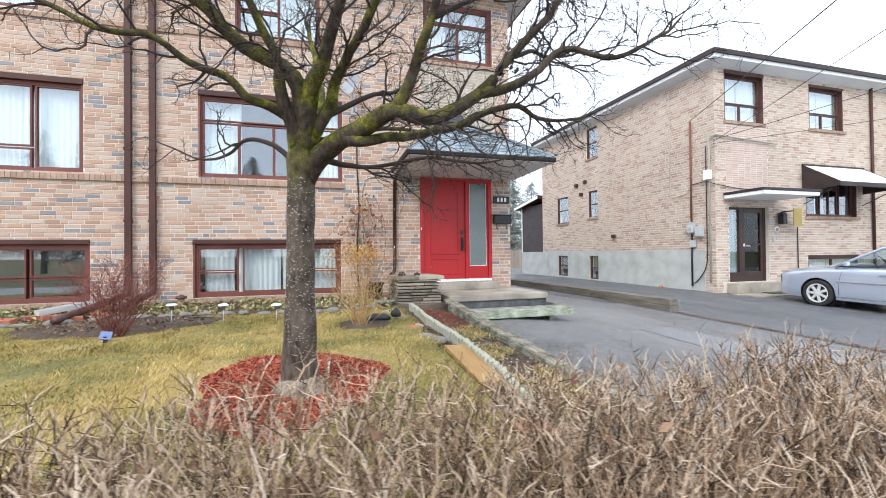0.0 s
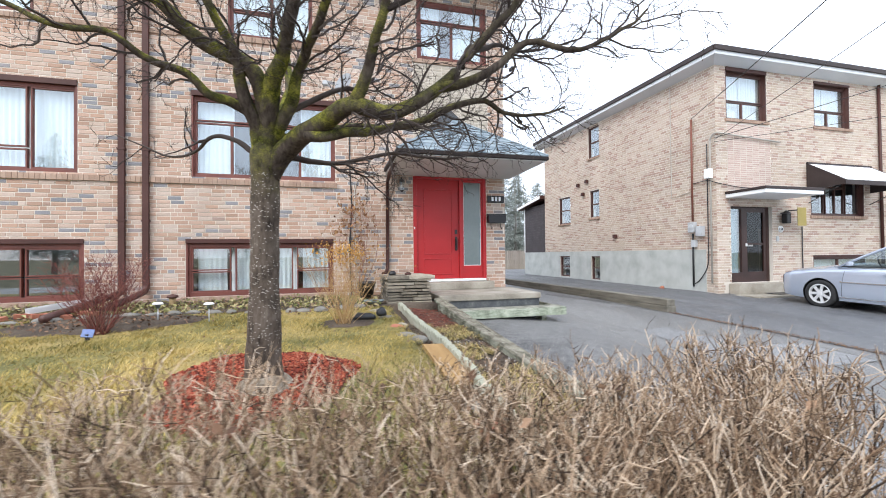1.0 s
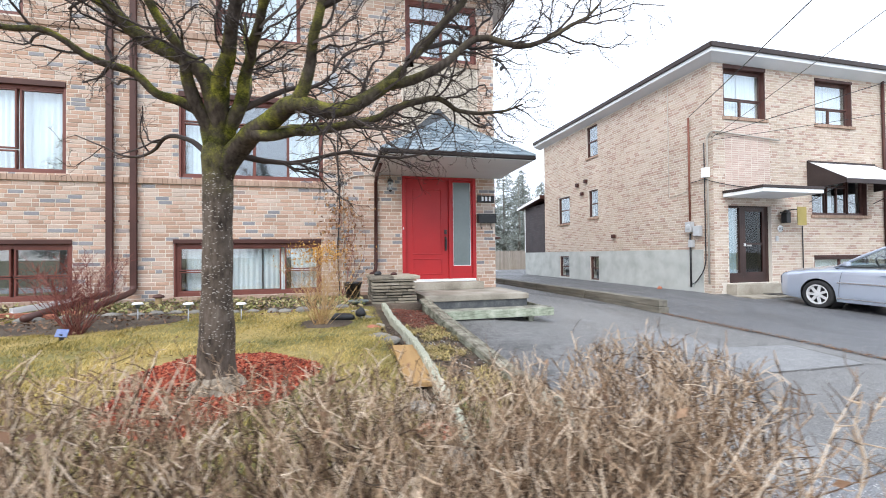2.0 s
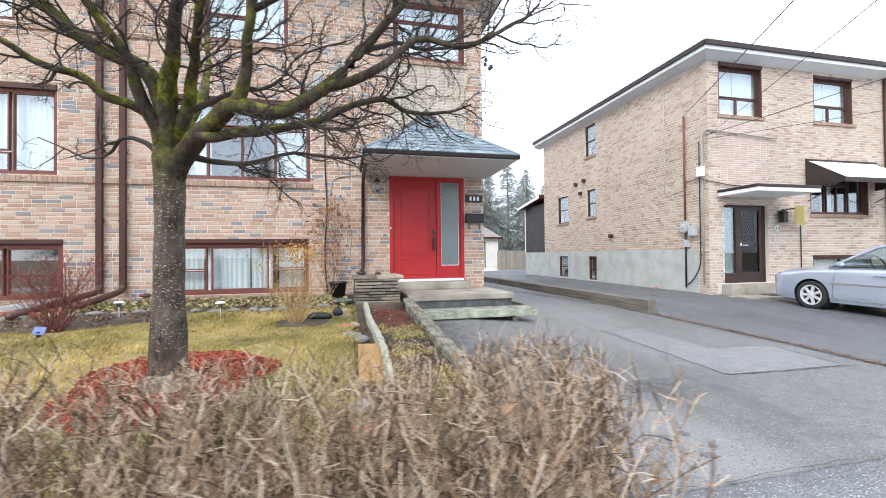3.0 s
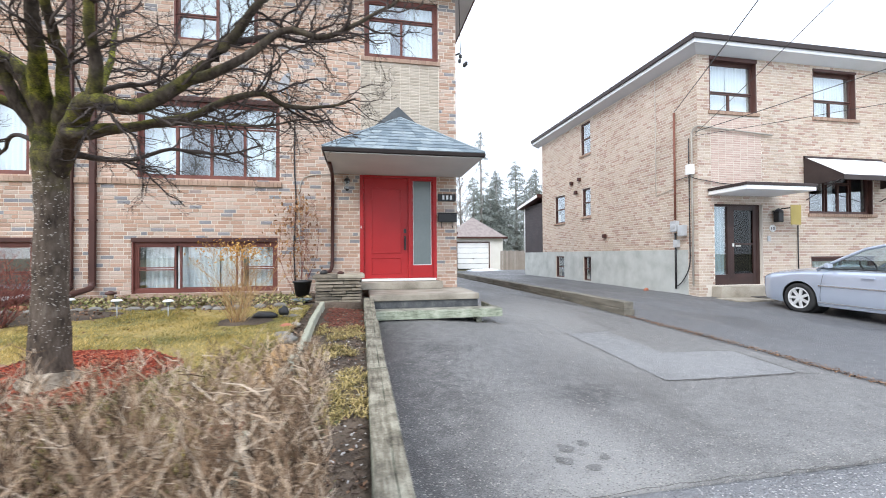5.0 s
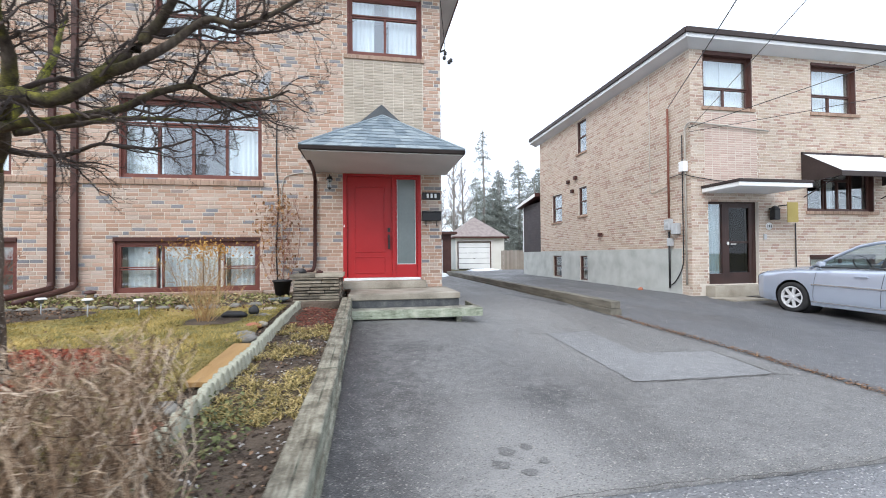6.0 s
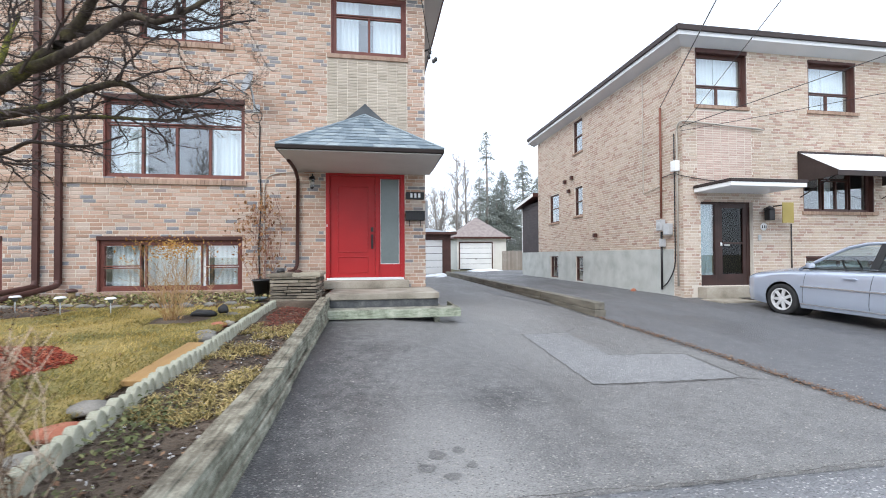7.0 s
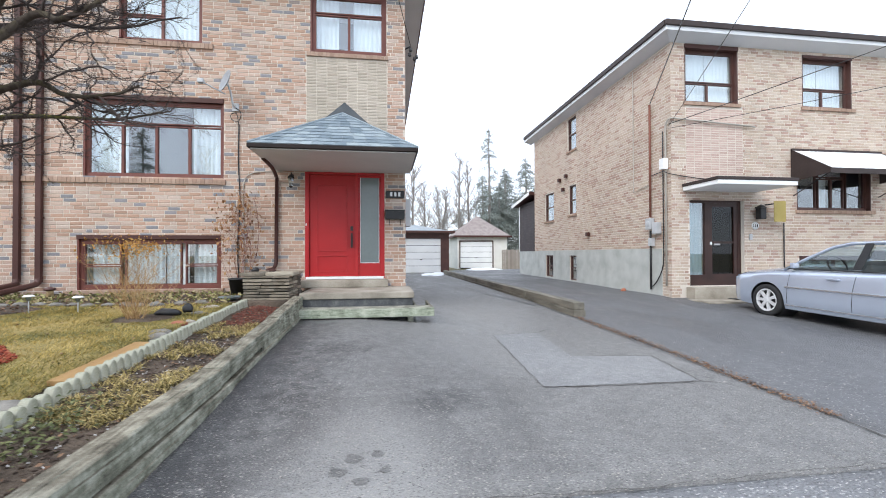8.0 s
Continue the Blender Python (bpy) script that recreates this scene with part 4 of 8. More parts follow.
v, f, _ = lay_bricks(rfront, RX, RX1 + 6.5, 0.42, RTOP, skip, 21, length=0.222, course=0.0700)
tagged(raw("brickwork", v, f, BRICK_R, rwall), "", "", "", "stuff")
v, f, _ = lay_bricks(rfront, *RPANEL, [], 22, length=0.222, course=0.0575, stack=True, joint=0.013)
BRICK_PINK = brick_surface("rose_panel_brick", "island", [(0, (0.50, 0.36, 0.31)), (0.5, (0.55, 0.41, 0.355)), (1, (0.60, 0.47, 0.41))])
part("panel_backing", boxes((RPANEL[0], RPANEL[1], RY + 0.0055, RY + 0.012, RPANEL[2], RPANEL[3])), MORTAR, nbr)
tagged(raw("panel_brickwork", v, f, BRICK_PINK, rwall, "stack-bond brick panel over the door"), "", "", "", "stuff")
v, f, _ = lay_bricks(rside, RY, RY1, 1.655, RTOP, holes_s + [(h[0] - 0.05, h[1] + 0.05, h[2] - 0.07, h[2]) for h in (S1, S2, S3)], 23, length=0.222, course=0.0700)
tagged(raw("brickwork", v, f, BRICK_R, rsw), "", "", "", "stuff")
wall("foundation", ((RX - 0.001, 0), (0, 1), (-1, 0)), RY + 0.35, RY1, 0.3, 1.65, [B1, B2], 0.008, PARGE, nbr, "grey parged concrete foundation")
v, f, _ = lay_bricks(rside, RY, RY + 0.345, 0.42, 1.655, [], 25, length=0.222, course=0.0700)
tagged(raw("brickwork", v, f, BRICK_R, rsw), "", "", "", "stuff")
for a, b, z0, z1, fr in [(W1[0] - 0.05, W1[1] + 0.05, W1[2] - 0.08, W1[2], rfront), (W2[0] - 0.05, W2[1] + 0.08, W2[2] - 0.08, W2[2], rfront), (RPW[0] - 0.05, RPW[1] + 0.1, RPW[2] - 0.085, RPW[2], rfront),
                         (S1[0] - 0.05, S1[1] + 0.05, S1[2] - 0.065, S1[2], rside), (S2[0] - 0.05, S2[1] + 0.05, S2[2] - 0.065, S2[2], rside), (S3[0] - 0.05, S3[1] + 0.05, S3[2] - 0.065, S3[2], rside)]:
    v, f = [], []
    n = max(2, int((b - a) / 0.075))
    for i in range(n):
        u = a + (b - a) * i / n
        brick_box(v, f, fr, u + 0.003, u + (b - a) / n - 0.003, z0, z1, 0.045, random.uniform(-0.002, 0.002))
    tagged(raw("window_sill", v, f, BRICK_SILL, rwall if fr is rfront else rsw, "brick sill"), "", "", "", "stuff")
front_window(nbr, *W1, RY, [(0, 1, 0.40, 1), (0, 0.48, 0, 0.38), (0.48, 1, 0, 0.38)], TRIM, CURTAIN, header=0.10, seed=31, frame_w=0.05, depth=0.16)
front_window(nbr, *W2, RY, [(0, 1, 0.40, 1), (0, 0.48, 0, 0.38), (0.48, 1, 0, 0.38)], TRIM, CURTAIN, header=0.07, seed=33, frame_w=0.05, depth=0.16)
front_window(nbr, *RPW, RY, [(0, 0.30, 0, 1), (0.33, 0.52, 0, 0.62), (0.52, 0.70, 0, 0.62), (0.33, 0.70, 0.64, 1), (0.73, 1, 0, 1)], TRIM, CURTAIN, seed=35, frame_w=0.06, depth=0.16, curtain_spans=[(0.34, 0.52)])
front_window(nbr, *RBW, RY, [(0, 0.5, 0, 1), (0.5, 1, 0, 1)], TRIM, CURTAIN, seed=37, frame_w=0.045, header=0.06)


def side_window(y0, y1, z0, z1, curtain):
    win = tagged(put_under(new("window"), nbr), "small brown side window")
    x = RX
    part("frame", boxes((x + 0.05, x + 0.13, y0, y0 + 0.05, z0, z1), (x + 0.05, x + 0.13, y1 - 0.05, y1, z0, z1), (x + 0.052, x + 0.13, y0 + 0.05, y1 - 0.05, z0, z0 + 0.05), (x + 0.052, x + 0.13, y0 + 0.05, y1 - 0.05, z1 - 0.05, z1),
                        (x + 0.054, x + 0.12, y0 + 0.05, y1 - 0.05, (z0 + z1) / 2 - 0.02, (z0 + z1) / 2 + 0.02)), TRIM, win)
    for za, zb in ((z0 + 0.05, (z0 + z1) / 2 - 0.02), ((z0 + z1) / 2 + 0.02, z1 - 0.05)):
        pane = part("pane", boxes((x + 0.09, x + 0.094, y0 + 0.05, y1 - 0.05, za, zb)), GLASS, win)
        pane.visible_shadow = False
    # Blind and lining are coloured dark to stand in for the unlit room
    part("blind", boxes((x + 0.2, x + 0.21, y0 - 0.02, y1 + 0.02, z0 + (z1 - z0) * 0.35, z1)), curtain, win)
    part("room_lining", boxes((x + 0.285, x + 0.30, y0 - 0.1, y1 + 0.1, z0 - 0.1, z1 + 0.1)), DARK_INTERIOR, win)


for h in holes_s:
    side_window(*h, DIMROOM if h in (S1, S2, S3) else DARK_INTERIOR)

# eaves and roof
OX, OY = 12.42, 8.17
EAVE = surface("grey_eave_metal", [(0.64, 0.66, 0.69), (0.74, 0.76, 0.79)], 0.5, 1.5, 40, 0.05)


def eave_slab(corners, parent, label):
    """A thin sloping board through four corners."""
    bm = bmesh.new()
    low = [bm.verts.new(p) for p in corners]
    high = [bm.verts.new((p[0], p[1], p[2] + 0.035)) for p in corners]
    bm.faces.new(low), bm.faces.new(high)
    for k in range(4):
        bm.faces.new((low[k], low[(k + 1) % 4], high[(k + 1) % 4], high[k]))
    bmesh.ops.recalc_face_normals(bm, faces=bm.faces)
    return part("soffit", bm, EAVE, parent, label)


eave_slab([(OX + 0.021, OY + 0.021, 6.70), (26.2, OY + 0.021, 6.70), (26.2, RY + 0.001, 6.58), (RX + 0.001, RY + 0.001, 6.58)], nbr, "pale grey sloping soffit")
eave_slab([(OX + 0.021, OY + 0.021, 6.70), (RX + 0.001, RY + 0.001, 6.58), (RX + 0.001, RY1 + 0.4, 6.58), (OX + 0.021, RY1 + 0.4, 6.70)], nbr, "pale grey sloping soffit")
part("fascia", boxes((OX - 0.03, 26.2, OY - 0.05, OY, 6.80, 6.93), (OX - 0.05, OX, OY, RY1 + 0.4, 6.80, 6.93), bevel=0.012), UMBER, nbr, "brown gutter")
part("fascia_board", boxes((OX, 26.2, OY - 0.002, OY + 0.02, 6.70, 6.83), (OX - 0.002, OX + 0.02, OY + 0.02, RY1 + 0.4, 6.70, 6.83)), EAVE, nbr, "pale grey fascia board")
hip_roof(OX, 26.2, OY, RY1 + 0.4, 6.87, 0.9, SHINGLE_BR, nbr, "low hipped roof in brown shingles")

# door unit
DARKTRIM = surface("dark_brown_door_paint", [(0.030, 0.014, 0.012), (0.055, 0.026, 0.022)], 0.4, 3, 40, 0.08)
rd = tagged(put_under(new("entrance_door"), nbr), "dark brown glazed storm door with a tall sidelight")
x0, x1, z0, z1 = RDOOR
yy = RY + 0.10
part("door_frame", boxes((x0, x0 + 0.06, yy, yy + 0.1, z0, z1), (x1 - 0.09, x1, yy, yy + 0.1, z0, z1), (x0 + 0.06, x1 - 0.09, yy + 0.002, yy + 0.1, z1 - 0.07, z1), (x0 + 0.06, 13.72, yy + 0.002, yy + 0.1, z0, z0 + 0.26),
                         (13.70, 13.80, yy + 0.004, yy + 0.1, z0 + 0.0, z1 - 0.07), bevel=0.004), DARKTRIM, rd)
part("door_leaf", boxes((13.80, 13.90, yy + 0.01, yy + 0.06, z0, z1 - 0.07), (14.49, 14.59, yy + 0.01, yy + 0.06, z0, z1 - 0.07), (13.90, 14.49, yy + 0.012, yy + 0.06, z0, z0 + 0.28), (13.90, 14.49, yy + 0.012, yy + 0.06, z1 - 0.16, z1 - 0.07),
                        (13.90, 14.49, yy + 0.014, yy + 0.06, z0 + 1.02, z0 + 1.07)), DARKTRIM, rd)
for a, b, c, d in ((x0 + 0.06, 13.70, z0 + 0.26, z1 - 0.07), (13.90, 14.49, z0 + 0.28, z0 + 1.02), (13.90, 14.49, z0 + 1.07, z1 - 0.16)):
    pane = part("pane", boxes((a, b, yy + 0.04, yy + 0.045, c, d)), DOORGLASS if a > 13.8 else GLASS, rd)
    pane.visible_shadow = False
part("door_handle", boxes((13.835, 13.865, yy - 0.03, yy + 0.01, z0 + 0.98, z0 + 1.06), bevel=0.004), WHITE, rd, "pale latch handle")
part("letter_slot", boxes((13.98, 14.14, yy + 0.036, yy + 0.04, z0 + 0.98, z0 + 1.03)), SOFFIT, rd)
part("inner_door", boxes((13.78, 14.62, yy + 0.25, yy + 0.30, z0, z1)), DARK_INTERIOR, rd, "dark inner door")
drape("sidelight_curtain", x0 + 0.03, 13.72, yy + 0.16, z0 + 0.2, z1 - 0.05, surface("blue_sheer", [(0.20, 0.30, 0.35), (0.32, 0.43, 0.48)], 0.9, 2, 40, 0.1), rd, 41)
part("step", boxes((x0 - 0.12, x1 + 0.1, RY - 0.30, RY - 0.012, 0.40, 0.735), bevel=0.012), CONCRETE, nbr, "pale concrete door step")

# flat canopy over the door
rc = tagged(put_under(new("door_canopy"), nbr), "flat white door canopy with a brown roof edge")
part("slab", boxes((13.03, 14.98, 7.40, RY - 0.012, 3.02, 3.115), bevel=0.008), WHITE, rc)
part("roof_edge", boxes((13.01, 15.0, 7.38, RY - 0.010, 3.117, 3.185), bevel=0.01), UMBER, rc, "dark brown metal edge")

# window awning
aw = tagged(put_under(new("awning"), nbr), "white metal window awning with brown sides and scalloped edge")
A0, A1 = 15.99, 18.62
part("top", prism([(RY - 0.012, 4.06), (7.55, 3.44), (7.55, 3.47), (RY - 0.012, 4.09)], "x", A0 + 0.03, A1 - 0.03), WHITE, aw)
for x in (A0, A1 - 0.03):
    part("side_panel", prism([(RY - 0.012, 4.10), (7.54, 3.48), (7.54, 3.36), (RY - 0.012, 3.30)], "x", x, x + 0.03), UMBER, aw, "dark brown side panel")
bm = bmesh.new()
n = 44
for i in range(n):
    xa, xb = A0 + (A1 - A0) * i / n, A0 + (A1 - A0) * (i + 1) / n
    pts = [(xa, 3.47), (xb, 3.47), (xb, 3.36), ((xa + xb) / 2, 3.335), (xa, 3.36)]
    lo, hi = [bm.verts.new((p[0], 7.53, p[1])) for p in pts], [bm.verts.new((p[0], 7.545, p[1])) for p in pts]
    bm.faces.new(lo), bm.faces.new(hi[::-1])
    bm.faces.new((lo[2], lo[3], hi[3], hi[2])), bm.faces.new((lo[3], lo[4], hi[4], hi[3]))
part("valance", bm, UMBER, aw, "scalloped brown valance")
part("top_edge", boxes((A0, A1, RY - 0.05, RY - 0.010, 4.06, 4.12)), UMBER, aw)
for x in (A0 + 0.05, A1 - 0.08):
    tube("arm", [(x, RY - 0.02, 2.95), (x, 7.6, 3.38)], 0.012, DARK, aw, sides=6)

# service pipes, meters and boxes on the side wall
tube("service_mast", [(12.68, 9.18, 5.32), (12.68, 9.18, 2.45)], 0.028, surface("rusty_pipe", [(0.16, 0.06, 0.04), (0.25, 0.10, 0.07)], 0.7, 6, 60, 0.2), nbr, "rust-brown service mast")
tube("mast_foot", [(12.68, 9.18, 2.1), (12.68, 9.18, 0.62)], 0.026, DARK, nbr)
GREY = surface("grey_enamel", [(0.42, 0.44, 0.46), (0.54, 0.56, 0.58)], 0.5, 4, 50, 0.1)
part("meter", lathe([(0.09, 0), (0.09, 0.06), (0.075, 0.12), (0.02, 0.13)], (0, 0, 0), 16), GREY, nbr, "round electricity meter").matrix_basis = pose(12.71, 9.18, 2.28, 0, -90, 0)
part("meter_box", boxes((12.60, 12.72, 9.08, 9.28, 2.14, 2.42), bevel=0.01), GREY, nbr)
part("junction_box", boxes((12.60, 12.735, 8.83, 9.02, 2.02, 2.30), bevel=0.01), GREY, nbr)
part("junction_box", boxes((12.62, 12.735, 9.08, 9.2, 1.72, 1.92), bevel=0.01), GREY, nbr)
part("telecom_box", boxes((12.60, 12.735, 8.56, 8.72, 3.56, 3.82), bevel=0.01), WHITE, nbr, "pale telecom box")
CONDUIT = surface("pale_conduit", [(0.40, 0.37, 0.32), (0.52, 0.49, 0.44)], 0.6, 5, 50, 0.1)
tube("conduit", [(12.69, 8.60, 0.75), (12.69, 8.60, 4.55)] + smooth_line([(12.69, 8.60, 4.6), (12.68, 8.5, 4.72), (12.74, RY - 0.05, 4.75)], 4) + [Vector((14.95, RY - 0.05, 4.62))], 0.022, CONDUIT, nbr, "pale conduit bent round the corner")
tube("cable", smooth_line([(12.70, 9.15, 0.7), (12.69, 8.95, 0.85), (12.69, 8.72, 1.25), (12.69, 8.70, 2.0), (12.69, 8.70, 4.5)], 4), 0.014, DARK, nbr, "black cable")
tube("cable", smooth_line([(12.70, 9.18, 3.5), (12.69, 8.7, 3.52), (12.72, RY - 0.02, 3.42), (13.6, RY - 0.02, 3.32), (14.7, RY - 0.02, 3.32)], 4), 0.010, DARK, nbr, "black cable")
tube("wall_conduit", [(12.72, 9.95, 6.5), (12.72, 9.95, 3.2), (12.72, 9.3, 3.3)], 0.012, CONDUIT, nbr)
tube("gas_pipe", [(15.75, RY - 0.03, 2.28), (15.75, RY - 0.03, 0.55)], 0.014, DARK, nbr)
for x, y, z in ((12.70, 14.16, 4.42), (12.70, 14.75, 4.36), (12.70, 14.42, 3.95), (12.70, 12.5, 2.17)):
    part("vent_hood", boxes((x - 0.07, x + 0.035, y - 0.07, y + 0.07, z - 0.06, z + 0.07), bevel=0.02), BROWN, nbr, "small brown vent hood")
tube("downpipe", [(19.0, RY - 0.05, 6.75), (19.03, RY - 0.05, 0.6)], 0.04, BROWN, nbr, "brown downpipe")
ext_mat = surface("dark_brown_siding", [(0.035, 0.026, 0.028), (0.06, 0.045, 0.046)], 0.6, 3, 40, 0.1)
rear = tagged(put_under(new("rear_addition"), nbr), "rear lean-to addition in dark siding over a pale base")
EY1 = 19.75
part("base", boxes((RX + 0.002, 17.0, RY1 + 0.002, EY1, 0.35, 1.64)), PARGE, rear)
part("core", boxes((RX + 0.03, 17.0, RY1 + 0.002, EY1 - 0.02, 1.642, 3.95)), ext_mat, rear)
for i in range(19):
    z = 1.645 + i * 0.122
    part("siding_board", prism([(RX - 0.006, z), (RX + 0.03, z), (RX + 0.03, z + 0.12), (RX + 0.018, z + 0.12)], "y", RY1 + 0.03, EY1 - 0.06), ext_mat, rear)
part("corner_strip", boxes((RX - 0.012, RX + 0.04, EY1 - 0.06, EY1 + 0.01, 1.642, 3.9)), WHITE, rear, "white corner strip")
part("fascia", prism([(RY1 + 0.01, 4.19), (EY1 + 0.35, 3.86), (EY1 + 0.35, 3.98), (RY1 + 0.01, 4.33)], "x", RX - 0.28, RX - 0.25), WHITE, rear, "white fascia of the lean-to roof")
part("roof_slab", prism([(RY1 + 0.01, 4.20), (EY1 + 0.35, 3.87), (EY1 + 0.35, 4.01), (RY1 + 0.01, 4.36)], "x", RX - 0.249, 17.0), BROWN, rear)

# ---- porch, steps and stone pier ----
porch = thing("porch", (5.5, 7.2, 0.4), "concrete porch slab with a dark riser below the red door", "porch")
part("slab", boxes((4.60, 6.48, 6.50, FY - 0.012, 0.80, 0.90), bevel=0.012), CONCRETE, porch, "worn concrete top")
part("riser", boxes((4.62, 6.46, 6.53, FY - 0.03, 0.34, 0.80), bevel=0.006), SLATE_STEP, porch, "dark mottled riser")
part("door_step", boxes((4.40, 6.05, 7.62, FY - 0.012, 0.902, 1.045), bevel=0.012), CONCRETE, porch)
wstep = thing("wooden_step", (5.7, 6.35, 0.36), "low weathered grey-green wooden step before the porch", "step")
part("front_board", boxes((4.64, 6.785, 6.165, 6.20, 0.535, 0.668), bevel=0.006), TIMBER_X, wstep)
for y0, y1 in ((6.20, 6.345), (6.352, 6.50)):
    part("tread_board", boxes((4.64, 6.78, y0, y1, 0.635, 0.675), bevel=0.006), TIMBER_X, wstep)
part("end_board", boxes((6.745, 6.78, 6.2, 7.30, 0.535, 0.664), bevel=0.005), TIMBER, wstep)
part("inner_board", boxes((6.50, 6.53, 6.505, 7.30, 0.535, 0.660), bevel=0.005), TIMBER, wstep)
for x in (4.8, 5.6, 6.36):
    part("bearer", boxes((x, x + 0.09, 6.26, 6.48, 0.35, 0.634)), TIMBER, wstep)

pier = thing("stone_pier", (4.08, 6.9, 0.7), "low pier of stacked brown flagstones with a slab top", "pier")
rp = random.Random(17)
z = 0.60
while z < 1.16:
    h = rp.uniform(0.034, 0.062)
    x = 3.73
    while x < 4.44:
        w = min(rp.uniform(0.2, 0.5), 4.46 - x)
        if w > 0.06:
            part("stone", boxes((x + 0.004, x + w - 0.004, 6.525 - rp.uniform(0, 0.075), 6.78, z + 0.006, z + h - rp.uniform(0.005, 0.014)), bevel=0.009), STONE, pier)
        x += w
    y = 6.78
    while y < 7.4:
        w = min(rp.uniform(0.2, 0.4), 7.42 - y)
        if w > 0.08:
            part("stone", boxes((4.2, 4.455 + rp.uniform(0, 0.025), y + 0.004, y + w - 0.004, z + 0.003, z + h - 0.003), bevel=0.008), STONE, pier)
            part("stone", boxes((3.735 - rp.uniform(0, 0.025), 4.19, y + 0.004, y + w - 0.004, z + 0.003, z + h - 0.003), bevel=0.008), STONE, pier)
        y += w
    z += h
for x0, x1, y0, y1, t in ((3.69, 4.08, 6.46, 7.0, 0.055), (4.085, 4.52, 6.47, 6.95, 0.06), (3.70, 4.10, 7.005, 7.44, 0.05), (4.105, 4.50, 6.96, 7.43, 0.055)):
    part("cap_stone", boxes((x0, x1, y0, y1, z, z + t), bevel=0.014), STONE, pier, "broad flat cap stone")
PIER_TOP = z + 0.055

# ---- timber wall along the drive, edging, kerb ----
tw = thing("timber_retaining_wall", (4.6, 3.8, 0.3), "weathered grey-green timber retaining wall along the driveway", "retaining wall")


def timber(x, y0, y1, z0a, z0b, h, w, parent, seed):
    """A squared log lying along y, with rounded uneven arrises."""
    rr = random.Random(seed)
    prof = [(-w / 2, 0), (w / 2 - 0.012, 0), (w / 2, 0.012), (w / 2, h * 0.30), (w / 2, h * 0.33), (w / 2, h * 0.36), (w / 2, h * 0.62), (w / 2, h * 0.645), (w / 2, h * 0.67), (w / 2, h - 0.010),
            (w / 2 - 0.010, h), (w * 0.14, h), (w * 0.11, h), (w * 0.08, h), (-w / 2 + 0.012, h), (-w / 2, h - 0.012)]
    n = max(4, int((y1 - y0) / 0.04))
    v, f = [], []
    for i in range(n + 1):
        s = i / n
        y, zz = y0 + (y1 - y0) * s, z0a + (z0b - z0a) * s
        for k, (px, pz) in enumerate(prof):
            j = 0.005 * noise.noise((y * 1.6, k * 0.4, seed)) + 0.003 * noise.noise((y * 14, k * 1.7, seed))
            cut = 0.012 * max(0.0, min(1.0, 2.2 * noise.noise((y * 1.1, k * 2.3, seed + 5)) + 0.45)) if k in (4, 7, 12) else 0.0
            sway = 0.010 * noise.noise((y * 2.0, seed, 3)) if 3 <= k <= 8 else 0.0
            v.append((x + px + j - (cut if k != 12 else 0), y, zz + pz + j + sway - (cut if k == 12 else 0)))
    m = len(prof)
    for i in range(n):
        for k in range(m):
            a, b = i * m + k, i * m + (k + 1) % m
            f.append((a, b, b + m, a + m))
    f.append(tuple(range(m))), f.append(tuple(n * m + k for k in range(m))[::-1])
    return raw("timber", v, f, TIMBER, parent)


timber(4.605, 0.95, 3.05, 0.44, 0.46, 0.165, 0.165, tw, 1)
timber(4.60, 3.056, 4.95, 0.465, 0.58, 0.165, 0.16, tw, 2)
timber(4.585, 4.956, 6.49, 0.585, 0.70, 0.165, 0.16, tw, 3)
timber(4.615, 0.95, 3.3, 0.255, 0.285, 0.165, 0.16, tw, 4)
timber(4.61, 3.306, 6.49, 0.285, 0.42, 0.165, 0.155, tw, 5)
timber(4.60, 4.2, 6.49, 0.43, 0.565, 0.13, 0.15, tw, 6)

edging = thing("scalloped_edging", (3.9, 3.6, 0.6), "mossy grey scalloped concrete lawn edging", "edging")
ey = 1.25
proto = None
while ey < 6.2:
    ex = 3.90 + 0.02 * math.sin(ey * 2.2) - 0.03 * max(0, ey - 5) + 0.02 * random.uniform(-0.3, 0.3)
    if proto is None:
        w, t = 0.078, 0.062
        out = [(-w / 2, -0.2)] + [(w / 2 * math.cos(q), 0.042 * math.sin(q)) for q in [math.pi * (1 - k / 9) for k in range(10)]] + [(w / 2, -0.2)]
        proto = prism([(p[0], p[1]) for p in out], "x", -t / 2, t / 2, bevel=0.014)
        proto_me = bpy.data.meshes.new("edging_piece")
        proto.to_mesh(proto_me)
        proto_me.materials.append(EDGING)
    ob = new("edging_piece", proto_me)
    ob.matrix_basis = pose(ex, ey, lawn_z(3.4, ey) + 0.018 + random.uniform(-0.008, 0.008), random.uniform(-2, 2), random.uniform(-4, 4), random.uniform(-4, 4))
    put_under(ob, edging)
    ey += 0.086

kerb = thing("timber_kerb", (9.5, 14, 0.4), "long dark concrete and timber kerb between the two driveways", "kerb")
KERB = surface("dark_kerb", [(0.085, 0.08, 0.065), (0.17, 0.155, 0.125), (0.25, 0.225, 0.185)], 0.85, 2, 40, 0.4, stretch=(4, 0.6, 4))
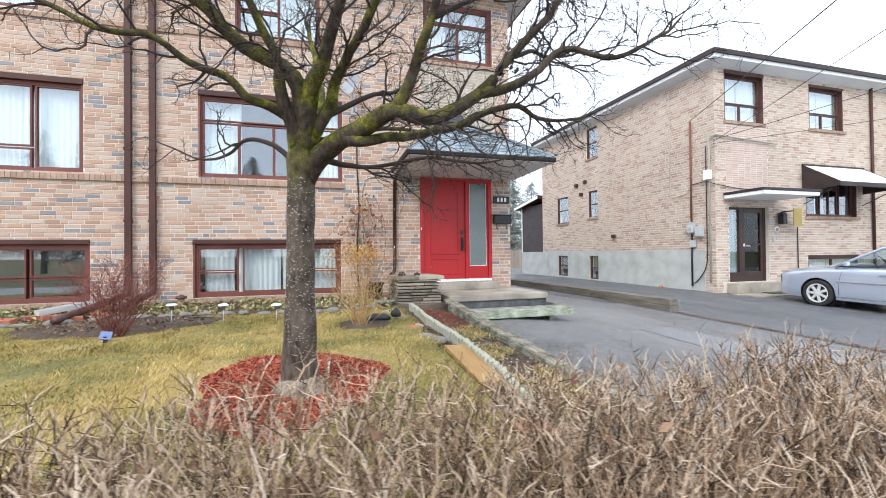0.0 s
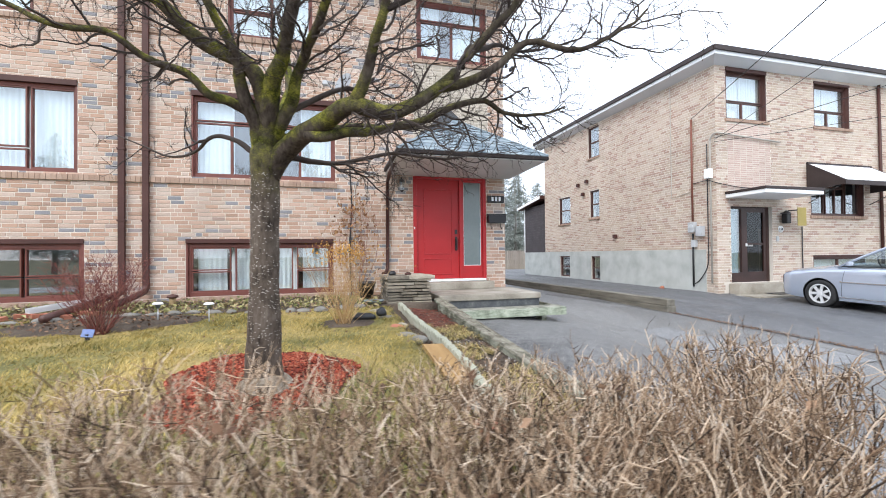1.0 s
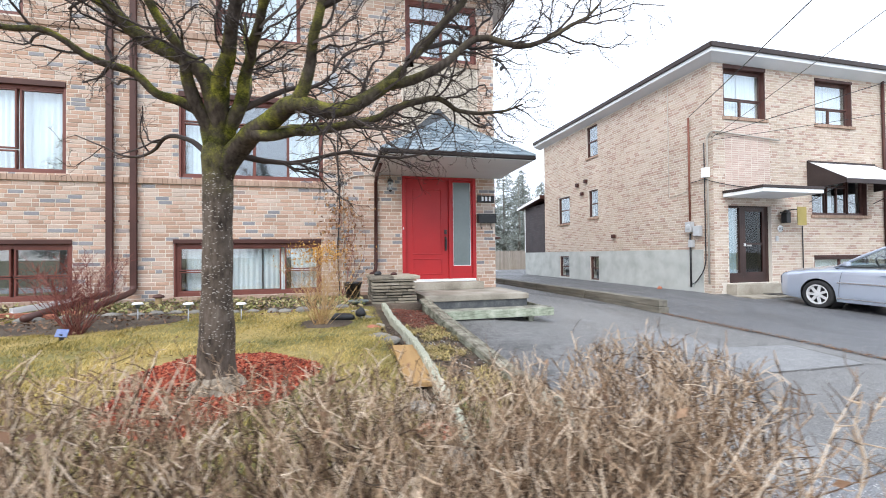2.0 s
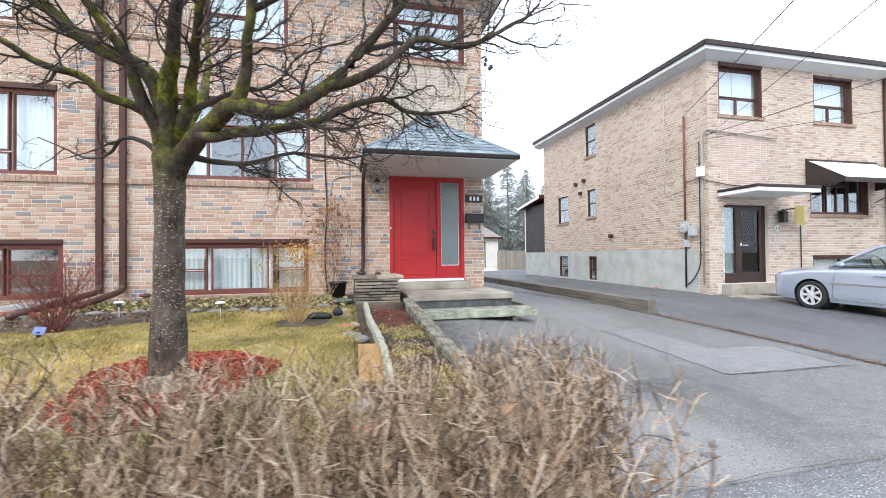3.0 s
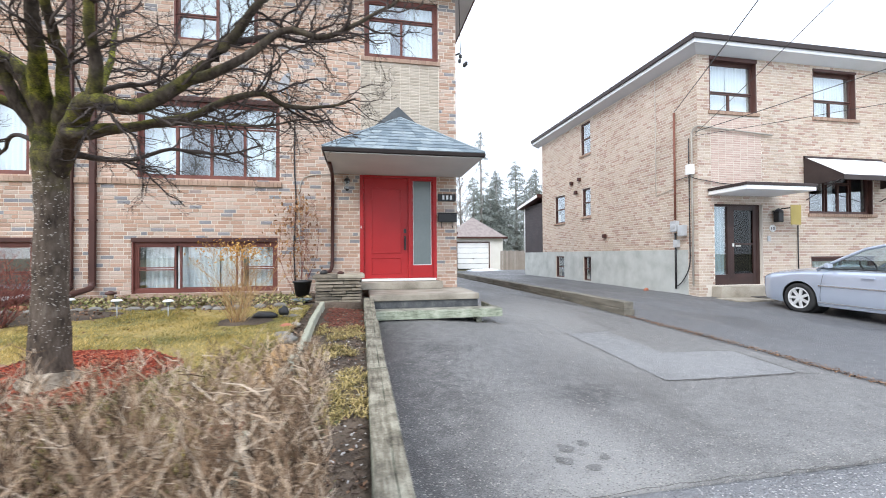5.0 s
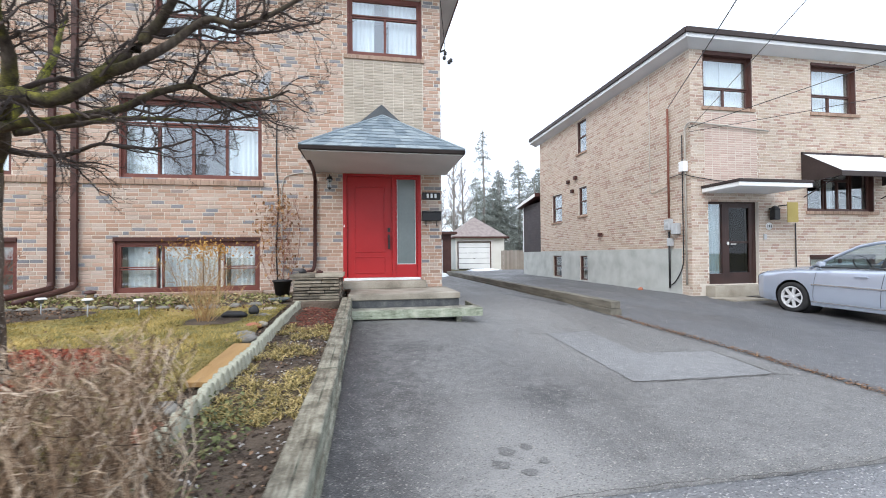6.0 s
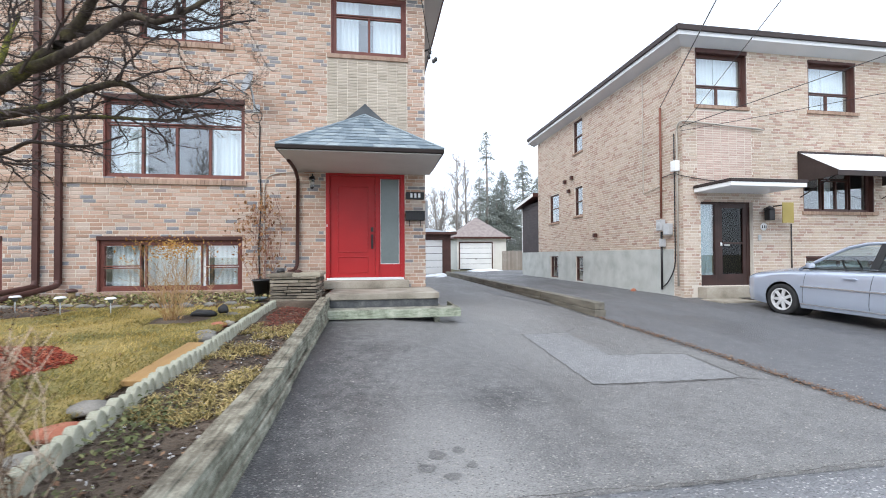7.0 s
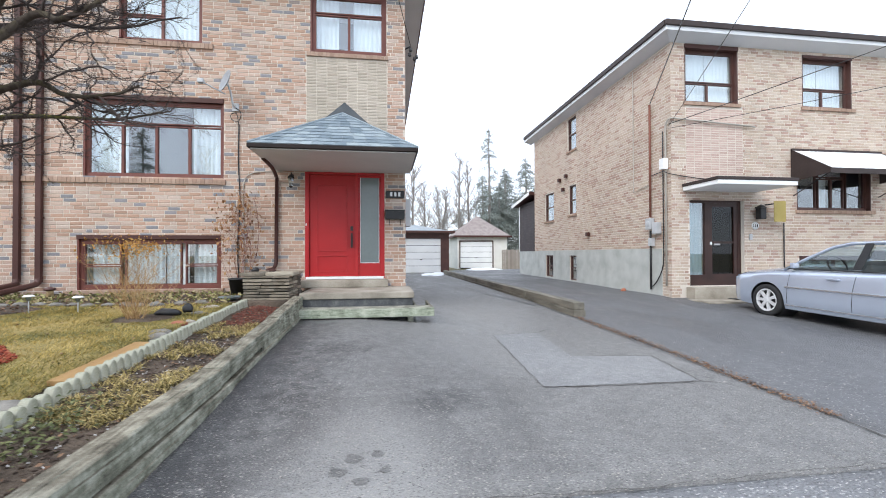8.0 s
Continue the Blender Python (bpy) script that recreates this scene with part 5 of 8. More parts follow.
for i in range(6):
    ya, yb = 6.76 + i * 2.55, 6.76 + (i + 1) * 2.55 - 0.012
    xa = 9.58 - 0.022 * (i * 2.55)
    part("kerb_block", prism([(xa - 0.12, ya), (xa + 0.11, ya), (xa + 0.11 - 0.05, yb), (xa - 0.12 - 0.05, yb)], "z", 0.33, 0.485, bevel=0.012), KERB, kerb)
    part("kerb_block", prism([(xa - 0.10, ya + 0.02), (xa + 0.10, ya + 0.02), (xa + 0.10 - 0.05, yb), (xa - 0.10 - 0.05, yb)], "z", 0.488, 0.625, bevel=0.014), KERB, kerb)

plank = tagged(part("plank", boxes((-0.105, 0.105, -0.50, 0.50, 0, 0.038), bevel=0.004), PLANK), "new yellow pine plank laid beside the edging", "plank")
plank.matrix_basis = pose(3.79, 3.2, 0.665, 3.6, 2, -1)

# ---- bare street tree ----
BARK = bark_surface("grey_bark", 1.95, 2.45, 0.52, 0.85)
LIMBBARK = bark_surface("mossy_limb_bark", 1.5, 1.8, 0.50, 0.55, 1.5)
TWIGBARK = surface("dark_twig_bark", [(0.022, 0.016, 0.014), (0.05, 0.037, 0.032), (0.11, 0.088, 0.079)], 0.9, 4, 60, 0, vary="island", spread=0.6)
COLLAR = surface("pale_root_collar", [(0.10, 0.08, 0.06), (0.26, 0.215, 0.165), (0.42, 0.365, 0.29)], 0.95, 9, 50, 0.8, far=0.03)

tree = thing("bare_tree", (2.41, 2.8, 0.7), "leafless street tree with mossy spreading limbs in a mulch ring", "tree")
trunk_pts = [(2.41, 2.80, 0.66), (2.41, 2.80, 0.80), (2.41, 2.795, 1.0), (2.415, 2.79, 1.35), (2.42, 2.78, 1.8), (2.425, 2.765, 2.1), (2.43, 2.74, 2.26), (2.44, 2.72, 2.40)]
trunk_r = [0.150, 0.124, 0.108, 0.097, 0.089, 0.091, 0.094, 0.06]
v, f = [], []
line = smooth_line(trunk_pts, 5)
n = len(line)
rad = [np.interp(i / (n - 1) * (len(trunk_r) - 1), range(len(trunk_r)), trunk_r) for i in range(n)]
tube_into(v, f, line, rad, 24)
v = [tuple(Vector(p) + 0.012 * noise.noise_vector((p[0] * 9, p[1] * 9, p[2] * 4))) for p in v]
raw("trunk", v, f, BARK, tree, "grey-brown bark flecked with pale lenticels", True)
v, f = [], []
tube_into(v, f, smooth_line([(2.41, 2.80, 0.60), (2.41, 2.80, 0.69), (2.41, 2.80, 0.76), (2.41, 2.80, 0.82)], 3), list(np.interp(np.linspace(0, 3, 10), range(4), (0.25, 0.205, 0.155, 0.112))), 24)
v = [tuple(Vector(p) + 0.030 * noise.noise_vector((p[0] * 11, p[1] * 11, p[2] * 12))) for p in v]
raw("root_collar", v, f, COLLAR, tree, "pale scuffed root collar", True)
# pale flecks on the bark
v, f = [], []
rf = random.Random(77)
for i in range(1150):
    s = rf.random()
    z = 0.95 + 1.2 * s
    r = np.interp(z, [p[2] for p in trunk_pts], trunk_r) + 0.004
    w = rf.uniform(0, 2 * math.pi)
    cx, cy = 2.41 + 0.02 * s, 2.80 - 0.05 * s
    dw = rf.uniform(0.03, 0.12)
    k = len(v)
    h = rf.uniform(0.003, 0.006)
    for a, q in ((w, 0), (w + dw, 0), (w + dw, h), (w, h)):
        v.append((cx + r * math.cos(a), cy + r * math.sin(a), z + q))
    f.append((k, k + 1, k + 2, k + 3))
tagged(raw("lenticels", v, f, surface("pale_lenticel", [(0.30, 0.27, 0.24), (0.52, 0.48, 0.43)], 0.9, 9, 60, 0), tree), "", "", "", "stuff")

rt = random.Random(5)
tw_v, tw_f = [], []


def wander(p, d, length, steps, bend, lift):
    """A crooked line from p."""
    pts = [Vector(p)]
    d = Vector(d).normalized()
    for i in range(steps):
        d = (d + Vector((rt.uniform(-bend, bend), rt.uniform(-bend, bend), rt.uniform(-bend, bend) + lift))).normalized()
        pts.append(pts[-1] + d * length / steps)
    return pts


def sprout(line, r0, r1, level, dense, lift=0.06, into=None, first=0.25, length=None):
    vv, ff = into if into else (tw_v, tw_f)
    total = sum((b - a).length for a, b in zip(line, line[1:]))
    count = max(3, int(total * dense))
    m = len(line) - 1
    for i in range(count):
        s = first + (1 - first) * (i + rt.random()) / count
        k = min(m - 1, int(s * m))
        p = line[k].lerp(line[k + 1], s * m - k)
        t = (line[k + 1] - line[k]).normalized()
        side = t.cross(Vector((rt.uniform(-1, 1), rt.uniform(-1, 1), rt.uniform(-0.6, 0.6))))
        if side.length < 0.1:
            continue
        d = (t * rt.uniform(0.6, 1.3) + side.normalized() * rt.uniform(0.55, 0.95))
        ln = (length or total) * rt.uniform(0.25, 0.55) * (1.15 - 0.5 * s)
        ln = max(0.04, min(ln, 0.62))
        ra = max(0.0016, (r0 + (r1 - r0) * s) * rt.uniform(0.45, 0.65))
        ra = min(ra, 0.009)
        rb = max(0.0011, ra * 0.35)
        steps = max(3, int(ln / 0.055))
        pts = wander(p, d, ln, steps, 0.52, lift)
        tube_into(vv, ff, pts, [ra + (rb - ra) * j / steps for j in range(steps + 1)], 4 if level < 2 else 3, False)
        if level < 3:
            sprout(pts, ra, rb, level + 1, dense * (1.55 if level == 1 else 1.25), lift * 0.7, into, 0.2)


def grow_limb(r0, r1, *pts, dense=10.8, lift=0.05):
    """A limb through its bends, thinning from r0 to r1, with its twigs."""
    line = smooth_line(pts, 5)
    n = len(line)
    line = [p + 0.016 * noise.noise_vector((p.x * 6, p.y * 6, p.z * 6 + r0 * 50)) for p in line]
    v, f = [], []
    tube_into(v, f, line, [r0 + (r1 - r0) * (i / (n - 1)) ** 0.68 for i in range(n)], 12)
    raw("limb", v, f, LIMBBARK if r0 > 0.03 else TWIGBARK, tree, "", True)
    sprout(line, r0, r1, 1, dense, lift, None, 0.28, 1.5)


stem_line = smooth_line([(2.425, 2.765, 2.08), (2.43, 2.74, 2.25), (2.435, 2.72, 2.42), (2.44, 2.69, 2.58), (2.445, 2.67, 2.68)], 4)
v, f = [], []
tube_into(v, f, stem_line, list(np.interp(np.linspace(0, 4, len(stem_line)), range(5), (0.05, 0.085, 0.092, 0.072, 0.03))), 20)
v = [tuple(Vector(p) + 0.014 * noise.noise_vector((p[0] * 9, p[1] * 9, p[2] * 6))) for p in v]
raw("upper_stem", v, f, LIMBBARK, tree, "mossy upper stem where the limbs part", True)
grow_limb(0.088, 0.010, (2.45, 2.75, 2.15), (2.56, 2.68, 2.29), (2.75, 2.45, 2.385), (2.97, 2.21, 2.46), (3.2, 2.2, 2.43), (3.48, 2.17, 2.60), (3.70, 2.2, 2.86), (3.89, 2.11, 3.06), (4.1, 2.05, 3.35), (4.3, 2.0, 3.6))
grow_limb(0.046, 0.010, (2.97, 2.21, 2.46), (3.05, 2.12, 2.62), (3.12, 1.92, 2.87), (3.2, 1.8, 3.2), (3.35, 1.7, 3.6))
grow_limb(0.042, 0.006, (2.72, 2.46, 2.34), (2.88, 2.36, 2.33), (3.37, 2.41, 2.45), (3.79, 2.38, 2.63), (4.0, 2.38, 2.56), (4.25, 2.37, 2.56), (4.45, 2.35, 2.63))
grow_limb(0.036, 0.006, (3.48, 2.17, 2.60), (3.74, 2.09, 2.66), (4.03, 2.1, 2.9), (4.3, 1.95, 2.82), (4.6, 1.9, 2.98), (4.75, 1.9, 3.1))
grow_limb(0.026, 0.005, (2.6, 2.72, 2.27), (2.74, 2.77, 2.25), (2.89, 2.75, 2.24), (3.26, 2.52, 2.27), (3.6, 2.45, 2.24), (3.85, 2.4, 2.3))
grow_limb(0.038, 0.010, (2.43, 2.71, 2.47), (2.25, 2.65, 2.58), (2.12, 2.62, 2.61), (2.01, 2.57, 2.71), (1.84, 2.51, 2.74), (1.66, 2.45, 2.84), (1.45, 2.4, 2.82), (1.2, 2.35, 2.92), (0.8, 2.3, 3.05), dense=6.5, lift=0.12)
grow_limb(0.068, 0.012, (2.45, 2.70, 2.42), (2.4, 2.55, 2.73), (2.12, 2.48, 2.87), (1.96, 2.4, 3.0), (1.7, 2.3, 3.15), (1.4, 2.2, 3.3), (1.0, 2.1, 3.4))
grow_limb(0.052, 0.011, (2.41, 2.70, 2.38), (2.33, 2.57, 2.65), (2.31, 2.48, 2.80), (2.2, 2.34, 3.0), (2.02, 2.2, 3.3), (1.85, 2.05, 3.7))
grow_limb(0.076, 0.014, (2.45, 2.71, 2.40), (2.50, 2.55, 2.66), (2.57, 2.42, 2.80), (2.65, 2.25, 3.04), (2.75, 2.1, 3.4), (2.8, 1.95, 3.8))
grow_limb(0.054, 0.011, (2.48, 2.72, 2.36), (2.62, 2.56, 2.60), (2.68, 2.46, 2.77), (2.82, 2.10, 2.94), (2.95, 1.9, 3.25), (3.1, 1.75, 3.6))
grow_limb(0.056, 0.012, (2.47, 2.76, 2.40), (2.55, 3.0, 2.75), (2.52, 3.25, 3.15), (2.45, 3.5, 3.6))
grow_limb(0.024, 0.005, (2.58, 2.62, 2.52), (2.85, 2.6, 2.68), (3.1, 2.7, 2.8), (3.3, 2.75, 3.05), (3.6, 2.8, 3.2))
grow_limb(0.022, 0.004, (2.38, 2.8, 2.27), (2.2, 2.9, 2.40), (2.07, 2.97, 2.44), (1.92, 3.1, 2.35), (1.74, 3.24, 2.33), (1.50, 3.33, 2.42), (1.30, 3.4, 2.52), dense=5.0, lift=0.16)
grow_limb(0.034, 0.006, (2.55, 2.85, 2.42), (2.85, 3.15, 2.60), (3.2, 3.4, 2.72), (3.6, 3.6, 2.78), (4.0, 3.7, 2.9))
grow_limb(0.022, 0.005, (3.70, 2.2, 2.86), (3.95, 2.35, 3.0), (4.2, 2.5, 3.05), (4.6, 2.55, 3.2))
grow_limb(0.020, 0.005, (3.12, 1.92, 2.87), (3.4, 1.85, 3.0), (3.7, 1.7, 3.02), (4.0, 1.6, 3.2))
tagged(raw("twigs", tw_v, tw_f, TWIGBARK, tree, "fine dark bare twigs"), "", "", "", "stuff")

# ---- hedge of bare privet stems ----
HEDGE = surface("dry_hedge_twig", [(0.030, 0.018, 0.011), (0.125, 0.076, 0.044), (0.27, 0.175, 0.108), (0.46, 0.335, 0.225), (0.66, 0.54, 0.42)], 0.9, 5, 60, 0, vary="island", spread=0.75)
hv, hf = [], []
rh = random.Random(11)


def hedge_top(x):
    return 1.348 + 0.035 * math.sin(x * 3.1) + 0.025 * math.sin(x * 7.7 + 1)


xs = -2.6
while xs < 4.38:
    dense = 0.0025 if xs > 0.6 else 0.006
    if xs > 3.2:
        dense = 0.0022
    xs += dense * rh.uniform(0.5, 1.5)
    y = rh.uniform(0.50, 1.02)
    edge = min(1.0, max(0.0, (4.50 - xs) / 0.35))
    top = hedge_top(xs) - rh.uniform(0, 0.06) - 0.06 * (1 - edge)
    z0 = lawn_z(2, y) - 0.06
    base = Vector((xs, y, z0))
    lean = Vector((rh.uniform(-0.15, 0.15), rh.uniform(-0.15, 0.15), 1))
    steps = 9
    pts = [base]
    for i in range(steps):
        lean = lean * 0.8 + Vector((rh.uniform(-0.42, 0.42), rh.uniform(-0.42, 0.42), 0))
        lean.z = 1
        if pts[-1].x > 4.34:
            lean.x = -abs(lean.x)
        q = pts[-1] + lean.normalized() * (top - z0) / steps
        pts.append(Vector((min(q.x, 4.41), q.y, q.z)))
    ra = rh.uniform(0.0022, 0.0048)
    tube_into(hv, hf, pts, [ra * (1 - 0.6 * i / steps) for i in range(steps + 1)], 4, False)
    for k in range(22):
        s = rh.uniform(0.30, 1.0) ** 0.8
        q = min(steps - 1, int(s * steps))
        p = pts[q].lerp(pts[q + 1], s * steps - q)
        w = rh.uniform(0, 2 * math.pi)
        d = Vector((math.cos(w), math.sin(w) * 0.8, rh.uniform(-0.1, 1.8))).normalized()
        ln = rh.uniform(0.02, 0.08)
        if p.z + d.z * ln > hedge_top(xs) + 0.015:
            d.z = 0.1
        e1 = p + d * ln * 0.5 + Vector((0, 0, rh.uniform(-0.01, 0.02)))
        e2 = e1 + (d + Vector((rh.uniform(-0.5, 0.5), rh.uniform(-0.5, 0.5), rh.uniform(-0.2, 0.6)))).normalized() * ln * 0.5
        rr = rh.uniform(0.0009, 0.0019)
        tube_into(hv, hf, [p, e1, e2], [rr, rr * 0.85, rr * 0.5], 3, False)
        if rh.random() < 0.5:
            e3 = e1 + Vector((rh.uniform(-1, 1), rh.uniform(-1, 1), rh.uniform(0, 1))).normalized() * ln * 0.4
            tube_into(hv, hf, [e1, e3], [rr * 0.7, rr * 0.4], 3, False)
hedge = tagged(raw("hedge", hv, hf, HEDGE), "clipped leafless hedge of dense grey-brown twigs", "hedge", "", "stuff")


def leaf_cloud(name, count, place, size, material, label, category, seed, parent=None, droop=0.6):
    """Loose leaves: folded quads, each turned its own way."""
    rr = random.Random(seed)
    v, f = [], []
    for i in range(count):
        p = Vector(place(rr))
        s = rr.uniform(*size)
        m = Euler((rr.uniform(-droop, droop), rr.uniform(-droop, droop), rr.uniform(0, 6.3))).to_matrix()
        k = len(v)
        for q in ((-0.5, 0, 0), (0, -0.28, 0.08), (0.5, 0, 0.02), (0, 0.28, 0.08)):
            v.append(tuple(p + m @ (Vector(q) * s)))
        f.append((k, k + 1, k + 2)), f.append((k, k + 2, k + 3))
    ob = raw(name, v, f, material, parent)
    return tagged(ob, label, category, "", "stuff")


leaf_cloud("hedge_leaves", 260, lambda r: (r.uniform(0.5, 4.28), r.uniform(0.35, 0.92), r.uniform(0.8, 1.31)), (0.018, 0.038), LITTER, "few withered brown leaves caught in the hedge", "leaves", 4, None, 1.4)

# ---- lawn, mulch and bed surfaces ----
rg = np.random.default_rng(3)
N = 135000
gx_, gy_ = rg.uniform(-3.2, 3.72, N), 1.02 + 5.2 * rg.random(N) ** 1.15
gv, gf = [], []
for x, y in zip(gx_, gy_):
    if (x - 2.34) ** 2 / 0.40 + (y - 3.02) ** 2 / 0.56 < 0.95:
        continue
    if (x - 0.2) ** 2 / 1.1 + (y - 5.75) ** 2 / 0.35 < 1 + 0.4 * noise.noise((x * 3, y * 3, 1)) or (x - 3.05) ** 2 + (y - 5.05) ** 2 < 0.10 + 0.05 * noise.noise((x * 5, y * 5, 1)):
        continue
    h = rg.uniform(0.012, 0.036) * (1 + 0.9 * noise.noise((x * 1.9, y * 1.9, 4)) + 0.5 * noise.noise((x * 7, y * 7, 6)))
    w, a = rg.uniform(0.0016, 0.0032), rg.uniform(0, 6.283)
    sway = 3 * noise.noise((x * 2.3, y * 2.3, 8))
    lx, ly = (rg.uniform(-1, 1) + 0.5 * math.cos(sway)) * h * 1.3, (rg.uniform(-1, 1) + 0.5 * math.sin(sway)) * h * 1.3
    z = lawn_z(x, y) - 0.003
    c, s = math.cos(a) * w, math.sin(a) * w
    k = len(gv)
    gv += [(x - c, y - s, z), (x + c, y + s, z), (x + lx * 0.5 + c * 0.7, y + ly * 0.5 + s * 0.7, z + h * 0.7), (x + lx * 0.5 - c * 0.7, y + ly * 0.5 - s * 0.7, z + h * 0.7), (x + lx, y + ly, z + h)]
    gf += [(k, k + 1, k + 2, k + 3), (k + 3, k + 2, k + 4)]
tagged(raw("grass", gv, gf, BLADE), "short dormant yellow and olive grass blades on the lawn", "grass", "", "stuff")


def chips(name, count, place, size, material, label, category, seed, flat=0.35):
    rr = random.Random(seed)
    v, f = [], []
    for i in range(count):
        p = Vector(place(rr))
        L, W, H = rr.uniform(*size), rr.uniform(0.25, 0.5) * rr.uniform(*size), rr.uniform(0.004, 0.010)
        m = Euler((rr.uniform(-flat, flat), rr.uniform(-flat, flat), rr.uniform(0, 6.3))).to_matrix()
        k = len(v)
        for sx, sy, sz in ((-1, -1, 0), (1, -0.7, 0), (1, 0.8, 0), (-1, 1, 0), (-0.9, -0.8, 1), (0.9, -0.6, 1), (0.85, 0.7, 1), (-0.9, 0.8, 1)):
            v.append(tuple(p + m @ Vector((sx * L / 2, sy * W / 2, sz * H))))
        f += [(k + 4, k + 5, k + 6, k + 7), (k, k + 1, k + 5, k + 4), (k + 1, k + 2, k + 6, k + 5), (k + 2, k + 3, k + 7, k + 6), (k + 3, k, k + 4, k + 7)]
    return tagged(raw(name, v, f, material), label, category, "", "stuff")


def in_ring(r):
    while True:
        a, q = r.uniform(0, 6.283), math.sqrt(r.random())
        edge = 1 + 0.10 * math.sin(3 * a + 1) + 0.06 * math.sin(7 * a)
        x, y = 2.34 + 0.64 * q * edge * math.cos(a), 3.02 + 0.76 * q * edge * math.sin(a)
        if q > 0.18:
            return (x, y, lawn_z(x, y) + 0.035 * (1 - q * q) + r.uniform(0, 0.015))


bm = bmesh.new()
cen = bm.verts.new((2.36, 3.02, lawn_z(2.36, 3.02) + 0.04))
rings = []
for q in (0.33, 0.66, 1.0):
    ring = []
    for k in range(40):
        a = 2 * math.pi * k / 40
        edge = 1 + 0.10 * math.sin(3 * a + 1) + 0.06 * math.sin(7 * a)
        x, y = 2.34 + 0.64 * q * edge * math.cos(a), 3.02 + 0.76 * q * edge * math.sin(a)
        ring.append(bm.verts.new((x, y, lawn_z(x, y) + (0.038 * (1 - q * q) if q < 1 else -0.01))))
    rings.append(ring)
for k in range(40):
    bm.faces.new((cen, rings[0][k], rings[0][(k + 1) % 40]))
    for a, b in zip(rings, rings[1:]):
        bm.faces.new((a[k], b[k], b[(k + 1) % 40], a[(k + 1) % 40]))
tagged(part("mulch_mound", bm, MULCH, None, "", True), "ring of red-dyed bark mulch around the tree", "mulch", "", "structure")
chips("mulch_chips", 9500, in_ring, (0.012, 0.046), MULCH, "red-dyed bark mulch chips around the tree trunk", "mulch", 21, 0.6)


def bed_top(x, y):
    return lawn_z(3.4, y) - 0.055 - 0.06 * min(1, max(0, (x - 3.9) * 2)) + 0.02 * noise.noise((x * 4, y * 4, 7))


def on_bed(x0, x1, y0, y1, up=0.01):
    return lambda r: (lambda x, y: (x, y, bed_top(x, y) + r.uniform(0, up)))(r.uniform(x0, x1), r.uniform(y0, y1))


chips("bark_chips", 900, on_bed(3.97, 4.50, 4.6, 6.3), (0.02, 0.06), surface("red_brown_bark", [(0.10, 0.03, 0.022), (0.21, 0.075, 0.05)], 0.9, 8, 60, 0.2, vary="island", spread=0.7), "reddish bark chips in the garden bed", "mulch", 22)
chips("soil_crumbs", 1500, on_bed(3.66, 4.5, 1.0, 5.0), (0.012, 0.04), surface("dark_bark", [(0.04, 0.028, 0.022), (0.10, 0.07, 0.055), (0.17, 0.13, 0.10)], 0.9, 8, 60, 0.2, vary="island", spread=0.8), "dark bark crumbs on the garden bed", "mulch", 23)
chips("pale_bits", 240, on_bed(3.95, 4.5, 1.2, 4.6), (0.008, 0.022), surface("pale_debris", [(0.45, 0.43, 0.42), (0.65, 0.63, 0.62)], 0.8, 8, 60, 0), "small pale scraps on the dark soil", "debris", 24)
leaf_cloud("bed_litter", 700, on_bed(3.66, 4.5, 1.2, 6.3, 0.02), (0.02, 0.05), LITTER, "withered leaves on the garden bed", "leaves", 25)


def tuft(v, f, at, count, height, spread, rr):
    for i in range(count):
        a = rr.uniform(0, 6.283)
        h, out = height * rr.uniform(0.5, 1.1), spread * rr.uniform(0.3, 1.1)
        w = rr.uniform(0.0025, 0.005)
        p = Vector(at) + Vector((rr.uniform(-0.03, 0.03), rr.uniform(-0.03, 0.03), 0))
        d = Vector((math.cos(a), math.sin(a), 0))
        n = Vector((-d.y, d.x, 0)) * w
        k = len(v)
        for s, (o, z) in enumerate(((0, 0), (0.35, 0.75), (0.75, 1.0), (1.15, 0.72))):
            q = p + d * out * o + Vector((0, 0, h * z))
            ww = 1 - 0.25 * s
            v.append(tuple(q - n * ww)), v.append(tuple(q + n * ww))
        for s in range(3):
            f.append((k + 2 * s, k + 2 * s + 1, k + 2 * s + 3, k + 2 * s + 2))


STRAW = surface("straw_grass", [(0.10, 0.085, 0.03), (0.24, 0.19, 0.065), (0.44, 0.33, 0.13), (0.60, 0.47, 0.22)], 0.85, 5, 60, 0, vary="island", spread=0.7)
WEED = surface("green_weeds", [(0.05, 0.06, 0.022), (0.10, 0.115, 0.04), (0.19, 0.19, 0.08)], 0.7, 5, 60, 0, vary="island", spread=0.7)
rr = random.Random(31)
v, f = [], []
for i in range(300):
    x, y = rr.uniform(3.97, 4.5), rr.uniform(2.2, 4.9)
    if noise.noise((x * 2.5, y * 1.6, 9)) < -0.12:
        continue
    tuft(v, f, (x, y, bed_top(x, y)), 14, 0.045, 0.11, rr)
tagged(raw("dry_grass", v, f, STRAW), "flattened dry grass tufts in the garden bed", "grass", "", "stuff")
leaf_cloud("weeds", 420, lambda r: (lambda x, y: (x, y, bed_top(x, y) + r.uniform(0.01, 0.07)))(r.gauss(4.08, 0.10), r.gauss(2.15, 0.22)), (0.02, 0.05), WEED, "low green weeds by the edging", "weeds", 33)
leaf_cloud("ground_cover", 260, lambda r: (lambda x, y: (x, y, bed_top(x, y) + r.uniform(0.01, 0.06)))(r.gauss(4.15, 0.12), r.gauss(1.35, 0.12)), (0.015, 0.035), WEED, "low green creeping plant in the bed", "weeds", 34)

